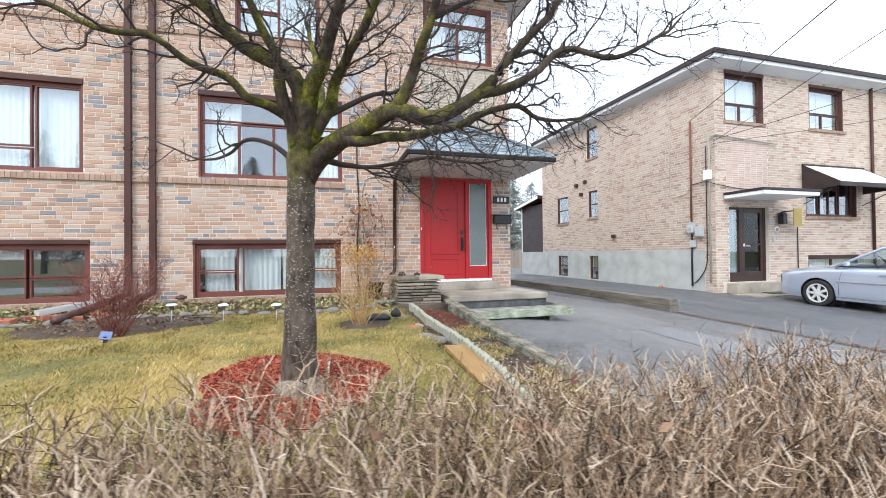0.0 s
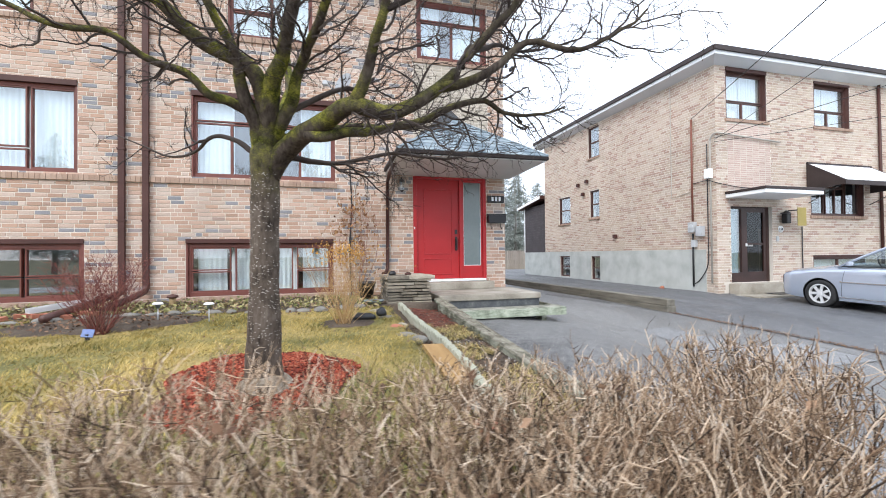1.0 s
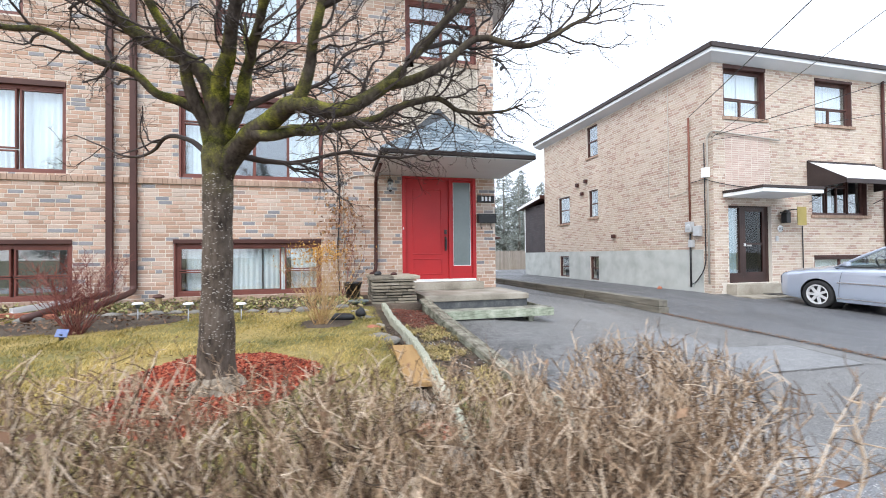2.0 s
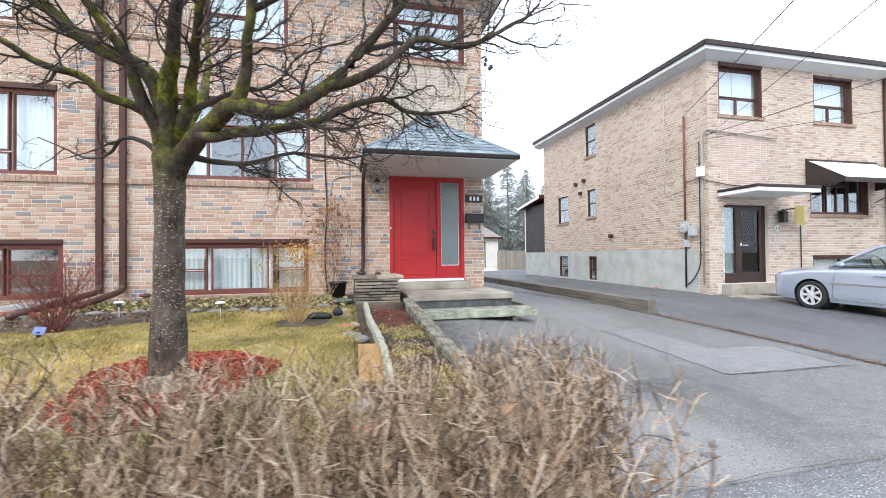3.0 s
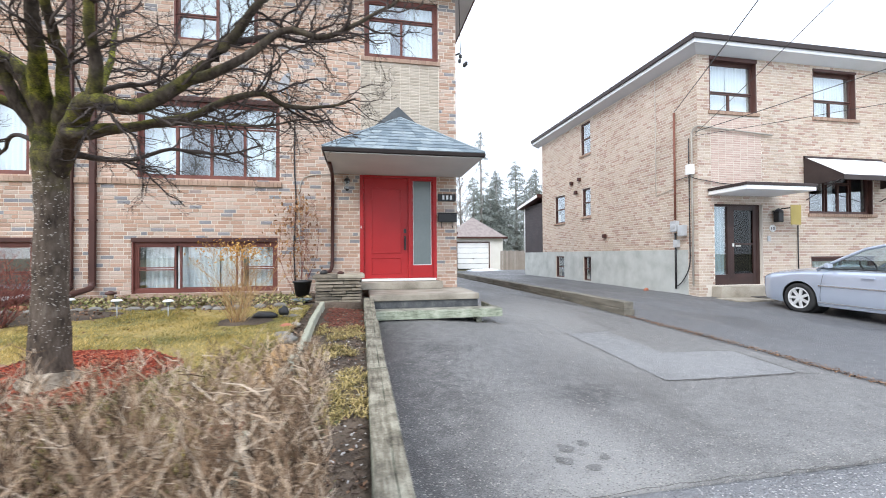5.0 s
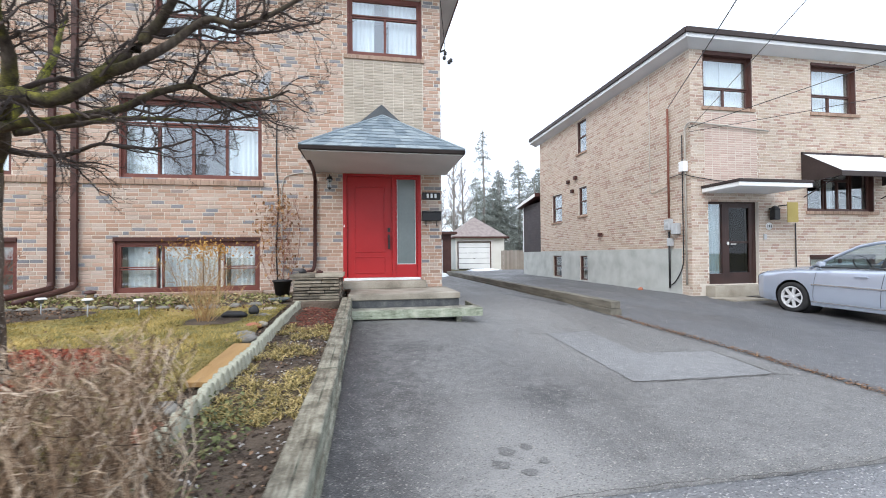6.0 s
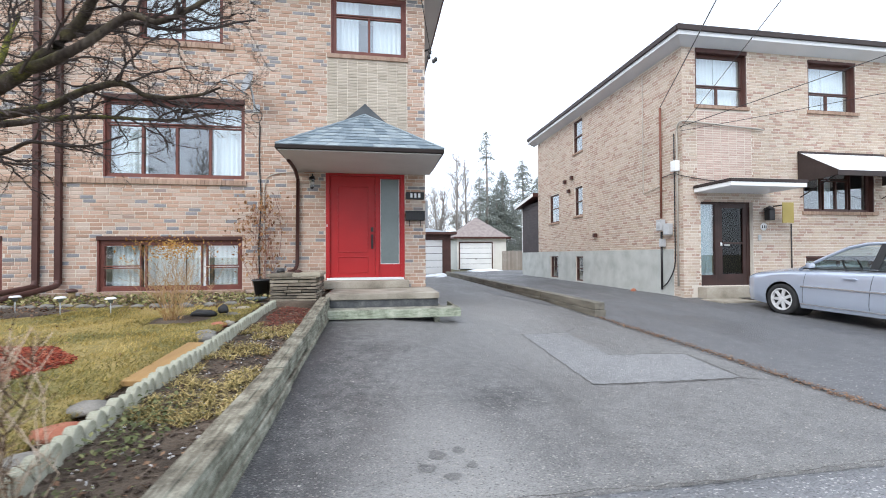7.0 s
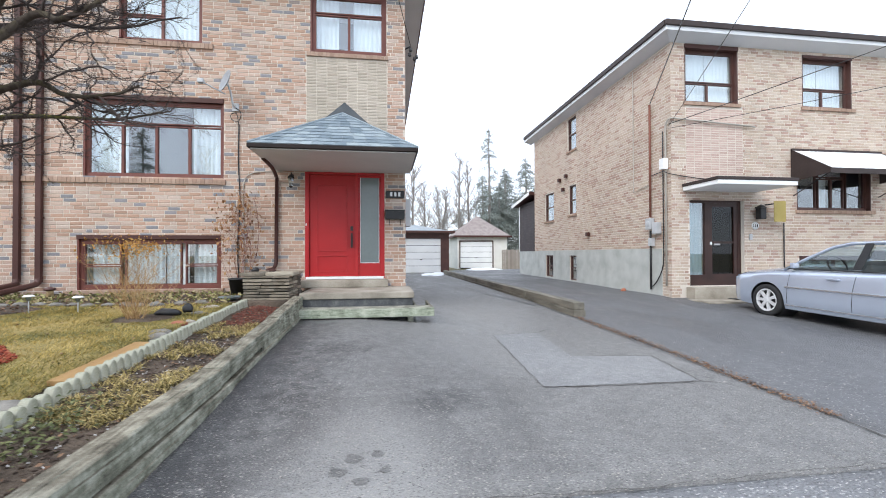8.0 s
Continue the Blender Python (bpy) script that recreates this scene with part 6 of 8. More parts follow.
# ---- drive surface: patch, cracks, seam and stains ----
def laid(name, outline, lift, material, label, category):
    bm = bmesh.new()
    vs = [bm.verts.new((x, y, 0)) for x, y in outline]
    bm.faces.new(vs)
    bmesh.ops.triangulate(bm, faces=bm.faces)
    bmesh.ops.subdivide_edges(bm, edges=list(bm.edges), cuts=5, use_grid_fill=True)
    for q in bm.verts:
        q.co.z = drive_top(q.co.x, q.co.y) + lift
    return tagged(part(name, bm, material), label, category, "", "structure")


def ragged(pts, width, seed, step=0.07):
    """The outline of a thin uneven crack along a line."""
    rr = random.Random(seed)
    line = []
    for (ax, ay), (bx, by) in zip(pts, pts[1:]):
        n = max(1, int(math.hypot(bx - ax, by - ay) / step))
        line += [(ax + (bx - ax) * i / n + rr.uniform(-0.012, 0.012), ay + (by - ay) * i / n + rr.uniform(-0.012, 0.012)) for i in range(n)]
    line.append(pts[-1])
    return line, [width * rr.uniform(0.35, 1.2) for _ in line]


def crack(name, pts, width, seed, material=CRACK, lift=0.004, label="dark ragged crack in the asphalt"):
    line, ws = ragged(pts, width, seed)
    v, f = [], []
    for i, ((x, y), w) in enumerate(zip(line, ws)):
        ax, ay = line[max(i - 1, 0)]
        bx, by = line[min(i + 1, len(line) - 1)]
        d = math.hypot(bx - ax, by - ay) or 1
        nx_, ny_ = -(by - ay) / d * w / 2, (bx - ax) / d * w / 2
        for s in (-1, 1):
            v.append((x + s * nx_, y + s * ny_, drive_top(x, y) + lift))
    for i in range(len(line) - 1):
        f.append((2 * i, 2 * i + 1, 2 * i + 3, 2 * i + 2))
    return tagged(raw(name, v, f, material), label, "crack", "", "structure")


OIL = asphalt_surface("oil_stain", (0.065, 0.064, 0.063), (0.235, 0.23, 0.224), (0.33, 0.315, 0.295), 92, 0.11)
laid("asphalt_patch", [(7.56, 5.42), (8.28, 5.50), (8.18, 4.15), (9.12, 4.06), (9.02, 3.14), (7.46, 3.18), (7.48, 3.7)], 0.0035, PATCH, "paler worn patch in the driveway", "patch")
crack("crack", [(7.46, 3.18), (8.2, 3.12), (9.03, 3.13), (9.25, 3.0)], 0.020, 1, lift=0.0065)
crack("crack", [(9.03, 3.13), (9.15, 4.06), (8.18, 4.14)], 0.012, 2, lift=0.0065)
crack("crack", [(6.6, 5.55), (7.56, 5.42), (8.3, 5.5), (8.55, 5.75)], 0.011, 3, lift=0.0065)
crack("crack", [(7.46, 3.18), (7.49, 4.2), (7.56, 5.42)], 0.008, 4, lift=0.0065)
crack("drive_seam", [(9.50, 6.7), (9.46, 5.7), (9.50, 4.1), (9.42, 2.4), (9.38, 1.6)], 0.032, 5, CRACK, 0.007, "seam between the driveways filled with brown leaf litter")
crack("road_joint", [(4.7, 1.62), (5.6, 1.57), (6.6, 1.60), (7.4, 1.56), (8.5, 1.60), (10.5, 1.60), (14, 1.62)], 0.006, 6, CRACK, 0.002, "earthy joint where the drive meets the road")
for k, (sx, sy, r) in enumerate(((5.86, 1.84, 0.045), (5.72, 1.95, 0.05), (5.80, 2.1, 0.055), (5.95, 2.14, 0.04), (6.0, 1.95, 0.035))):
    laid("oil_spot", [(sx + r * (1 + 0.25 * math.sin(3 * a + k)) * math.cos(a), sy + r * (1 + 0.2 * math.cos(2 * a + k)) * math.sin(a)) for a in [2 * math.pi * q / 14 for q in range(14)]], 0.003, OIL, "dark oil spot on the asphalt", "stain")
crack("gutter_line", [(9.25, 8.2), (8.98, 9.6), (8.75, 11.0), (8.80, 12.4), (8.5, 14.5), (8.55, 17), (8.35, 19)], 0.11, 10, surface("wet_silt", [(0.018, 0.018, 0.02), (0.05, 0.05, 0.052)], 0.35, 6, 40, 0.2), label="wet dark runnel of silt beside the kerb")
leaf_cloud("seam_leaves", 1900, lambda r: (lambda y: (np.interp(y, (1.6, 2.4, 4.1, 5.7, 6.7), (9.38, 9.42, 9.50, 9.46, 9.50)) + r.gauss(0, 0.045), y, drive_top(9.45, y) + r.uniform(0.008, 0.02)))(r.uniform(2.2, 6.7)), (0.012, 0.032), LITTER, "brown leaf litter along the driveway seam", "leaves", 44)
chips("drive_grit", 350, lambda r: (lambda x, y: (x, y, drive_top(x, y) + 0.003))(r.uniform(4.8, 11), r.uniform(1.7, 7)), (0.006, 0.014), surface("grit", [(0.28, 0.26, 0.24), (0.5, 0.47, 0.44)], 0.8, 9, 60, 0), "scattered grit on the driveway", "grit", 45)

# ---- the parked car ----
SILVER = surface("silver_blue_paint", [(0.47, 0.53, 0.64), (0.53, 0.59, 0.70)], 0.22, 1.5, 220, 0.0, metal=0.4, spec=0.9)
SILVER.node_tree.nodes["Principled BSDF"].inputs["Coat Weight"].default_value = 0.8
RUBBER = surface("tyre_rubber", [(0.018, 0.018, 0.019), (0.035, 0.035, 0.036)], 0.85, 8, 90, 0.2)
ALLOY = surface("alloy_wheel", [(0.70, 0.71, 0.72), (0.80, 0.81, 0.82)], 0.3, 6, 80, 0.05, metal=0.25)
BLACKTRIM = surface("black_plastic", [(0.012, 0.012, 0.013), (0.025, 0.025, 0.027)], 0.5, 6, 80, 0.1)
CARGLASS = glass_surface("car_glass", 0.12, (0.68, 0.76, 0.75))
CHROME = surface("bright_strip", [(0.62, 0.65, 0.69), (0.72, 0.75, 0.79)], 0.2, 3, 60, 0, metal=0.8)
CABIN = surface("cabin_cloth", [(0.09, 0.095, 0.10), (0.15, 0.155, 0.16)], 0.9, 6, 90, 0.2)
car = thing("car", (0, 0, 0), "silver-blue compact saloon car parked on the neighbouring driveway", "car")
CARX = [2.28, 2.24, 2.15, 1.95, 1.6, 1.3, 1.0, 0.8, 0.4, 0.0, -0.5, -1.0, -1.4, -1.75, -2.0, -2.15, -2.22]


def car_w(x):
    return float(np.interp(x, CARX[::-1], [0.60, 0.70, 0.78, 0.82, 0.845, 0.85, 0.855, 0.855, 0.855, 0.855, 0.85, 0.845, 0.84, 0.80, 0.71, 0.62, 0.52]))


def car_sh(x):
    return float(np.interp(x, CARX[::-1], [0.80, 0.94, 0.97, 0.965, 0.95, 0.935, 0.92, 0.905, 0.90, 0.89, 0.875, 0.855, 0.825, 0.79, 0.745, 0.71, 0.64]))


def car_top(x):
    return float(np.interp(x, CARX[::-1], [0.80, 0.98, 1.01, 1.0, 0.96, 0.95, 0.94, 0.93, 0.92, 0.92, 0.965, 0.935, 0.895, 0.845, 0.785, 0.735, 0.65]))


WHEELS = (1.31, -1.31)
ARCH, WR = 0.35, 0.305


def arch_z(x):
    for w in WHEELS:
        if abs(x - w) < ARCH:
            return WR + math.sqrt(ARCH ** 2 - (x - w) ** 2)
    return 0.0


bm = bmesh.new()
stations = sorted({round(x, 3) for x in list(np.linspace(-2.22, 2.28, 112)) + [w + s * ARCH * math.cos(a) for w in WHEELS for s in (1,) for a in np.linspace(0, math.pi, 25)]})
cols = []
for x in stations:
    w, sh, tp = car_w(x), car_sh(x), car_top(x)
    zb = float(np.interp(x, (-2.22, -2.1, -1.7, 1.7, 2.16, 2.28), (0.34, 0.26, 0.19, 0.18, 0.22, 0.30)))
    lo = max(zb, arch_z(x))
    zs = [lo + (sh - 0.05 - lo) * k / 8 for k in range(9)]
    col = []
    for z in zs:
        bulge = 0.0 - 0.05 * max(0, (0.38 - z) / 0.2) ** 1.5 - 0.035 * max(0, (z - 0.62) / 0.3) ** 1.6
        col.append((w + bulge, z))
    col += [(w - 0.055, sh - 0.015), (w - 0.09, sh), (w - 0.25, sh + (tp - sh) * 0.6), (w * 0.4, tp), (0, tp + 0.005)]
    cols.append([bm.verts.new((x, p, z)) for p, z in col])
for a, b in zip(cols, cols[1:]):
    for k in range(len(a) - 1):
        bm.faces.new((a[k], b[k], b[k + 1], a[k + 1]))
for c in (cols[0], cols[-1]):
    bm.faces.new(c + [bm.verts.new((c[0].co.x, 0, c[0].co.z))])
geo = bmesh.ops.duplicate(bm, geom=list(bm.verts) + list(bm.edges) + list(bm.faces))["geom"]
vs = [g for g in geo if isinstance(g, bmesh.types.BMVert)]
for q in vs:
    q.co.y = -q.co.y
bmesh.ops.remove_doubles(bm, verts=bm.verts, dist=0.001)
bmesh.ops.recalc_face_normals(bm, faces=bm.faces)
part("body", bm, SILVER, car, "silver-blue metallic body", True)
part("underbody", boxes((-2.0, 1.98, -0.72, 0.72, 0.2, 0.5), bevel=0.03), BLACKTRIM, car)
# greenhouse
ROOF = [(0.98, 0.915), (0.62, 1.15), (0.28, 1.345), (0.02, 1.405), (-0.45, 1.425), (-0.95, 1.385), (-1.25, 1.29), (-1.55, 1.12), (-1.80, 0.985)]


def green_w(z):
    return 0.775 - (z - 0.92) * 0.40


bm = bmesh.new()
rows = []
for x, z in ROOF[2:7]:
    w = green_w(z) - 0.02
    rows.append([bm.verts.new((x, y, z + 0.03 * (1 - (y / w) ** 2) + h)) for y, h in ((-w, -0.05), (-w * 0.97, -0.015), (-w * 0.8, 0), (0, 0.0), (w * 0.8, 0), (w * 0.97, -0.015), (w, -0.05))])
for a, b in zip(rows, rows[1:]):
    for k in range(6):
        bm.faces.new((a[k], a[k + 1], b[k + 1], b[k]))
bmesh.ops.recalc_face_normals(bm, faces=bm.faces)
roof = part("car_roof", bm, SILVER, car, "", True)
for sd in (1, -1):
    P = lambda x, z, o=0.0: (x, sd * (green_w(z) + o), z)
    tube("a_pillar", [P(1.0, 0.90), P(0.62, 1.14), P(0.28, 1.325), P(0.02, 1.385), P(-0.45, 1.40), P(-0.95, 1.355), P(-1.25, 1.26)], [0.03, 0.026, 0.026, 0.026, 0.026, 0.03, 0.045], SILVER, car, sides=8)
    part("c_pillar", prism([(-1.18, 1.30), (-1.0, 1.345), (-1.42, 0.93), (-1.85, 0.95)], "y", 0, 0.03), SILVER, car).matrix_basis = Matrix.Translation((0, sd * 0.64, 0)) @ Matrix.Rotation(0, 4, "X")
    bm = bmesh.new()
    for poly in (((0.86, 0.945), (0.60, 1.12), (0.28, 1.30), (0.02, 1.36), (-0.20, 1.378), (-0.14, 0.945)), ((-0.24, 0.945), (-0.29, 1.378), (-0.45, 1.38), (-0.95, 1.335), (-1.12, 1.27), (-1.35, 0.96))):
        bm.faces.new([bm.verts.new(P(x, z, -0.008)) for x, z in poly])
    pane = part("side_window", bm, CARGLASS, car, "greenish side glass")
    pane.visible_shadow = False
    part("b_pillar", prism([(-0.13, 0.93), (-0.25, 0.93), (-0.30, 1.385), (-0.19, 1.385)], "y", -0.01, 0.01), BLACKTRIM, car, "black door pillar").matrix_basis = Matrix.Translation((0, sd * 0.665, 0.0)) @ Matrix.Translation((0, sd * 0.02, 0.93)) @ Matrix.Rotation(sd * 0.38, 4, "X") @ Matrix.Translation((0, 0, -0.93 - 0.0)) @ Matrix.Translation((0, sd * 0.09, 0))
    tube("belt_strip", [P(0.96, 0.93, 0.012), P(0.4, 0.935, 0.012), P(-0.6, 0.94, 0.012), P(-1.4, 0.95, 0.012)], 0.011, BLACKTRIM, car, "black window strip", 6)
    part("side_moulding", boxes((-1.0, 0.93, 0.845 if sd > 0 else -0.868, 0.868 if sd > 0 else -0.845, 0.575, 0.61), bevel=0.008), CHROME, car, "bright side moulding")
    part("sill_strip", boxes((-0.95, 0.95, 0.805 if sd > 0 else -0.835, 0.835 if sd > 0 else -0.805, 0.245, 0.275), bevel=0.006), CHROME, car, "bright sill strip")
    for xd in (0.90, -0.17, -1.13):
        top = car_sh(xd) - 0.05
        tube("door_gap", [(xd - 0.05 * (k / 8) ** 2, sd * (car_w(xd) - 0.05 * max(0, (0.38 - z) / 0.2) ** 1.5 - 0.035 * max(0, (z - 0.62) / 0.3) ** 1.6 - 0.001), z) for k, z in enumerate([0.29 + (top - 0.29) * q / 8 for q in range(9)])], 0.0045, BLACKTRIM, car, sides=6)
    for xd in (0.10, -0.92):
        part("door_handle", boxes((xd - 0.10, xd + 0.10, sd * 0.845, sd * 0.875, 0.775, 0.805), bevel=0.01), SILVER, car)
    part("mirror", boxes((0.70, 0.78, sd * 0.80, sd * 0.93, 0.945, 1.045), bevel=0.028), SILVER, car, "silver-blue door mirror")
    part("headlight", boxes((1.90, 2.165, sd * 0.36, sd * 0.665, 0.615, 0.715), bevel=0.035), CHROME, car, "clear headlamp")
    part("side_marker", boxes((1.86, 1.95, sd * 0.69, sd * 0.742, 0.46, 0.485), bevel=0.005), surface("amber_lens", [(0.5, 0.2, 0.03), (0.6, 0.26, 0.05)], 0.2, 4, 30, 0), car, "amber side marker")
for xa, za, xb, zb in ((0.97, 0.925, 0.29, 1.335), (-1.27, 1.275, -1.79, 0.99)):
    bm = bmesh.new()
    lo = [bm.verts.new((xa + (0.05 if xa > 0 else 0) * (1 - (y / 0.7) ** 2), y, za)) for y in np.linspace(-green_w(za) + 0.03, green_w(za) - 0.03, 9)]
    hi = [bm.verts.new((xb + (0.05 if xa > 0 else 0) * (1 - (y / 0.7) ** 2), y, zb)) for y in np.linspace(-green_w(zb) + 0.03, green_w(zb) - 0.03, 9)]
    for k in range(8):
        bm.faces.new((lo[k], lo[k + 1], hi[k + 1], hi[k]))
    bmesh.ops.recalc_face_normals(bm, faces=bm.faces)
    pane = part("windscreen" if xa > 0 else "rear_window", bm, CARGLASS, car, "", True)
    pane.visible_shadow = False
part("dashboard", boxes((0.55, 0.95, -0.66, 0.66, 0.80, 0.955), bevel=0.05), CABIN, car)
for sy in (0.36, -0.36):
    part("front_seat", boxes((-0.25, -0.10, sy - 0.22, sy + 0.22, 0.75, 1.10), (-0.24, -0.15, sy - 0.12, sy + 0.12, 1.12, 1.27), bevel=0.04), CABIN, car, "grey cloth seat")
part("rear_seat", boxes((-1.2, -1.05, -0.6, 0.6, 0.75, 1.08), bevel=0.04), CABIN, car)
bm = bmesh.new()
for k in range(28):
    for j in range(6):
        a, b = 2 * math.pi * k / 28, 2 * math.pi * j / 6
        bm.verts.new(((0.014 * math.sin(b)), (0.18 + 0.014 * math.cos(b)) * math.cos(a), (0.18 + 0.014 * math.cos(b)) * math.sin(a)))
bm.verts.ensure_lookup_table()
for k in range(28):
    for j in range(6):
        bm.faces.new((bm.verts[k * 6 + j], bm.verts[((k + 1) % 28) * 6 + j], bm.verts[((k + 1) % 28) * 6 + (j + 1) % 6], bm.verts[k * 6 + (j + 1) % 6]))
bmesh.ops.transform(bm, matrix=pose(0.42, 0.36, 1.0, 0, 25, 0), verts=bm.verts)
part("steering_wheel", bm, BLACKTRIM, car, "", True)
for wx in WHEELS:
    for sd in (1, -1):
        wheel = put_under(new("wheel"), car)
        turn = pose(wx, sd * 0.76, WR, -90 * sd, 0, 0)
        bm = lathe([(0.20, -0.09), (0.28, -0.095), (0.302, -0.075), (0.305, 0), (0.302, 0.075), (0.28, 0.092), (0.215, 0.085), (0.20, 0.06), (0.20, -0.09)], (0, 0, 0), 40)
        bmesh.ops.transform(bm, matrix=turn, verts=bm.verts)
        part("tyre", bm, RUBBER, wheel, "", True)
        bm = bmesh.new()
        for k in range(7):
            a = 2 * math.pi * k / 7
            bmesh.ops.create_cube(bm, size=1, matrix=Matrix.Rotation(a, 4, "Z") @ Matrix.Translation((0.105, 0.014, 0.065)) @ Matrix.Diagonal((0.18, 0.024, 0.03, 1)))
            bmesh.ops.create_cube(bm, size=1, matrix=Matrix.Rotation(a, 4, "Z") @ Matrix.Translation((0.105, -0.014, 0.065)) @ Matrix.Diagonal((0.18, 0.024, 0.03, 1)))
        bmesh.ops.create_cone(bm, segments=20, radius1=0.05, radius2=0.04, depth=0.03, cap_ends=True, matrix=Matrix.Translation((0, 0, 0.075)))
        for (ra, za), (rb, zb) in (((0.217, 0.088), (0.195, 0.088)), ((0.195, 0.088), (0.185, 0.04))):
            for k in range(40):
                a, b = 2 * math.pi * k / 40, 2 * math.pi * (k + 1) / 40
                bm.faces.new([bm.verts.new((r * math.cos(q), r * math.sin(q), z)) for r, q, z in ((ra, a, za), (ra, b, za), (rb, b, zb), (rb, a, zb))])
        bmesh.ops.transform(bm, matrix=turn, verts=bm.verts)
        part("rim", bm, ALLOY, wheel, "silver spoked alloy rim")
        bm = lathe([(0.0, 0.02), (0.19, 0.02), (0.19, 0.03), (0.0, 0.03)], (0, 0, 0), 24)
        bmesh.ops.transform(bm, matrix=turn, verts=bm.verts)
        part("brake_disc", bm, DARK, wheel)
        bm = lathe([(0.31, -0.30), (0.35, -0.30), (0.35, 0.05), (0.346, 0.05), (0.346, -0.29), (0.0, -0.29)], (0, 0, 0), 30)
        bmesh.ops.transform(bm, matrix=turn, verts=bm.verts)
        part("wheel_well", bm, BLACKTRIM, car)
car.matrix_basis = pose(13.84, 5.05, 0.352, 0, -1, 90.4) @ Matrix.Scale(0.96, 4)

# ---- garden things ----
def solar_light(x, y, h):
    z = lawn_z(x, y)
    ob = thing("solar_light", (x, y, z), "small white-capped solar path light on a stake", "garden light", "solar lights along the border")
    tube("stake", [(x, y, z - 0.03), (x, y, z + h - 0.06)], 0.007, GREY, ob, sides=8)
    part("lens", lathe([(0.02, h - 0.075), (0.032, h - 0.03), (0.032, h - 0.025), (0.02, h - 0.024)], (x, y, z), 16), FROST, ob, "", True)
    part("cap", lathe([(0.062, h - 0.028), (0.064, h - 0.018), (0.045, h - 0.002), (0.01, h)], (x, y, z), 18), WHITE, ob, "pale metal cap", True)


for x, y, h in ((1.36, 5.62, 0.24), (1.99, 5.55, 0.22), (0.75, 5.75, 0.24)):
    solar_light(x, y, h)
spot = thing("solar_spotlight", (0.44, 4.82, 0.77), "small blue solar panel spotlight on the lawn edge", "garden light")
part("panel", boxes((-0.05, 0.05, -0.008, 0.008, 0, 0.085), bevel=0.003), surface("solar_cell", [(0.10, 0.14, 0.30), (0.22, 0.28, 0.48)], 0.2, 8, 60, 0), spot).matrix_basis = pose(0.44, 4.82, 0.79, -30, 8, 10)
part("foot", boxes((0.425, 0.455, 4.82, 4.85, 0.74, 0.82)), DARK, spot)

trough = tagged(part("gutter_offcut", boxes((-0.06, 0.06, -0.33, 0.33, 0, 0.012), (-0.06, -0.048, -0.33, 0.33, 0.012, 0.07), (0.048, 0.06, -0.33, 0.33, 0.012, 0.07), bevel=0.003), SOFFIT), "pale offcut of gutter lying on the border", "gutter")
trough.matrix_basis = pose(-0.80, 6.75, 0.90, 6, 0, -42)
pot = tagged(part("plant_pot", lathe([(0.105, 0), (0.15, 0.27), (0.165, 0.27), (0.165, 0.30), (0.145, 0.30), (0.14, 0.25), (0.01, 0.245)], (3.45, 7.15, 0.83), 22), DARK, None, "", True), "empty black plastic plant pot beside the stone pier", "pot")
dish = tagged(part("bird_bath_dish", lathe([(0.10, 0.0), (0.15, 0.03), (0.17, 0.05), (0.16, 0.05), (0.12, 0.025), (0.01, 0.02)], (3.52, 6.55, 0.82), 22), surface("grey_green_dish", [(0.12, 0.15, 0.16), (0.2, 0.24, 0.25)], 0.4, 5, 50, 0.1), None, "", True), "shallow grey-blue dish lying on the border", "dish")
toad = thing("toadstool_ornament", (0.41, 7.30, 0.83), "small concrete toadstool ornament with a brown cap", "ornament")
part("stalk", lathe([(0.055, 0), (0.045, 0.06), (0.05, 0.11)], (0.41, 7.30, 0.84), 14), surface("ochre_stalk", [(0.34, 0.24, 0.12), (0.46, 0.34, 0.18)], 0.9, 6, 60, 0.2), toad, "", True)
part("cap", lathe([(0.05, 0.105), (0.085, 0.115), (0.075, 0.15), (0.01, 0.17)], (0.41, 7.30, 0.84), 16), TRIM, toad, "brown cap", True)


def rock(at, size, material, name="stone", label="rounded grey garden stone", seed=0, group="garden stones"):
    bm = bmesh.new()
    bmesh.ops.create_icosphere(bm, subdivisions=2, radius=1)
    for q in bm.verts:
        n = 1 + 0.28 * noise.noise(q.co * 1.4 + Vector((seed * 3.1, 0, 0)))
        q.co = Vector((q.co.x * size[0], q.co.y * size[1], max(-0.4, q.co.z) * size[2])) * n + Vector(at)
    return tagged(part(name, bm, material, None, "", True), label, "stone", group)


rk = random.Random(12)
for i in range(22):
    x = -1.9 + i * 0.245 + rk.uniform(-0.05, 0.05)
    y = 6.15 + 0.12 * math.sin(x * 2) + rk.uniform(-0.05, 0.05)
    rock((x, y, lawn_z(x, y) + 0.01), (rk.uniform(0.07, 0.13), rk.uniform(0.05, 0.08), rk.uniform(0.03, 0.055)), ROCK, seed=i, label="flat grey stone edging the border")
for i, (x, y, s, m, lab) in enumerate(((3.60, 4.72, 0.10, REDROCK, "broken red brick beside the path"), (3.68, 4.80, 0.07, CONCRETE, "pale flat stone beside the path"), (3.62, 4.25, 0.13, ROCK, "dark flat stone in the path"),
                                      (3.72, 4.05, 0.12, ROCK, "dark flat stone in the path"), (3.70, 2.35, 0.11, ROCK, "dark flat stone in the path"), (3.74, 2.05, 0.13, REDROCK, "orange-brown clay stone by the edging"), (3.78, 1.75, 0.12, ROCK, "dark flat stone in the path"),
                                      (3.55, 5.35, 0.12, ROCK, "dark flat stone in the path"), (3.50, 5.85, 0.14, CONCRETE, "pale flat stone in the path"))):
    rock((x, y, lawn_z(3.4, y) - 0.02), (s, s * 0.9, 0.045), m, seed=40 + i, label=lab, group="path stones")
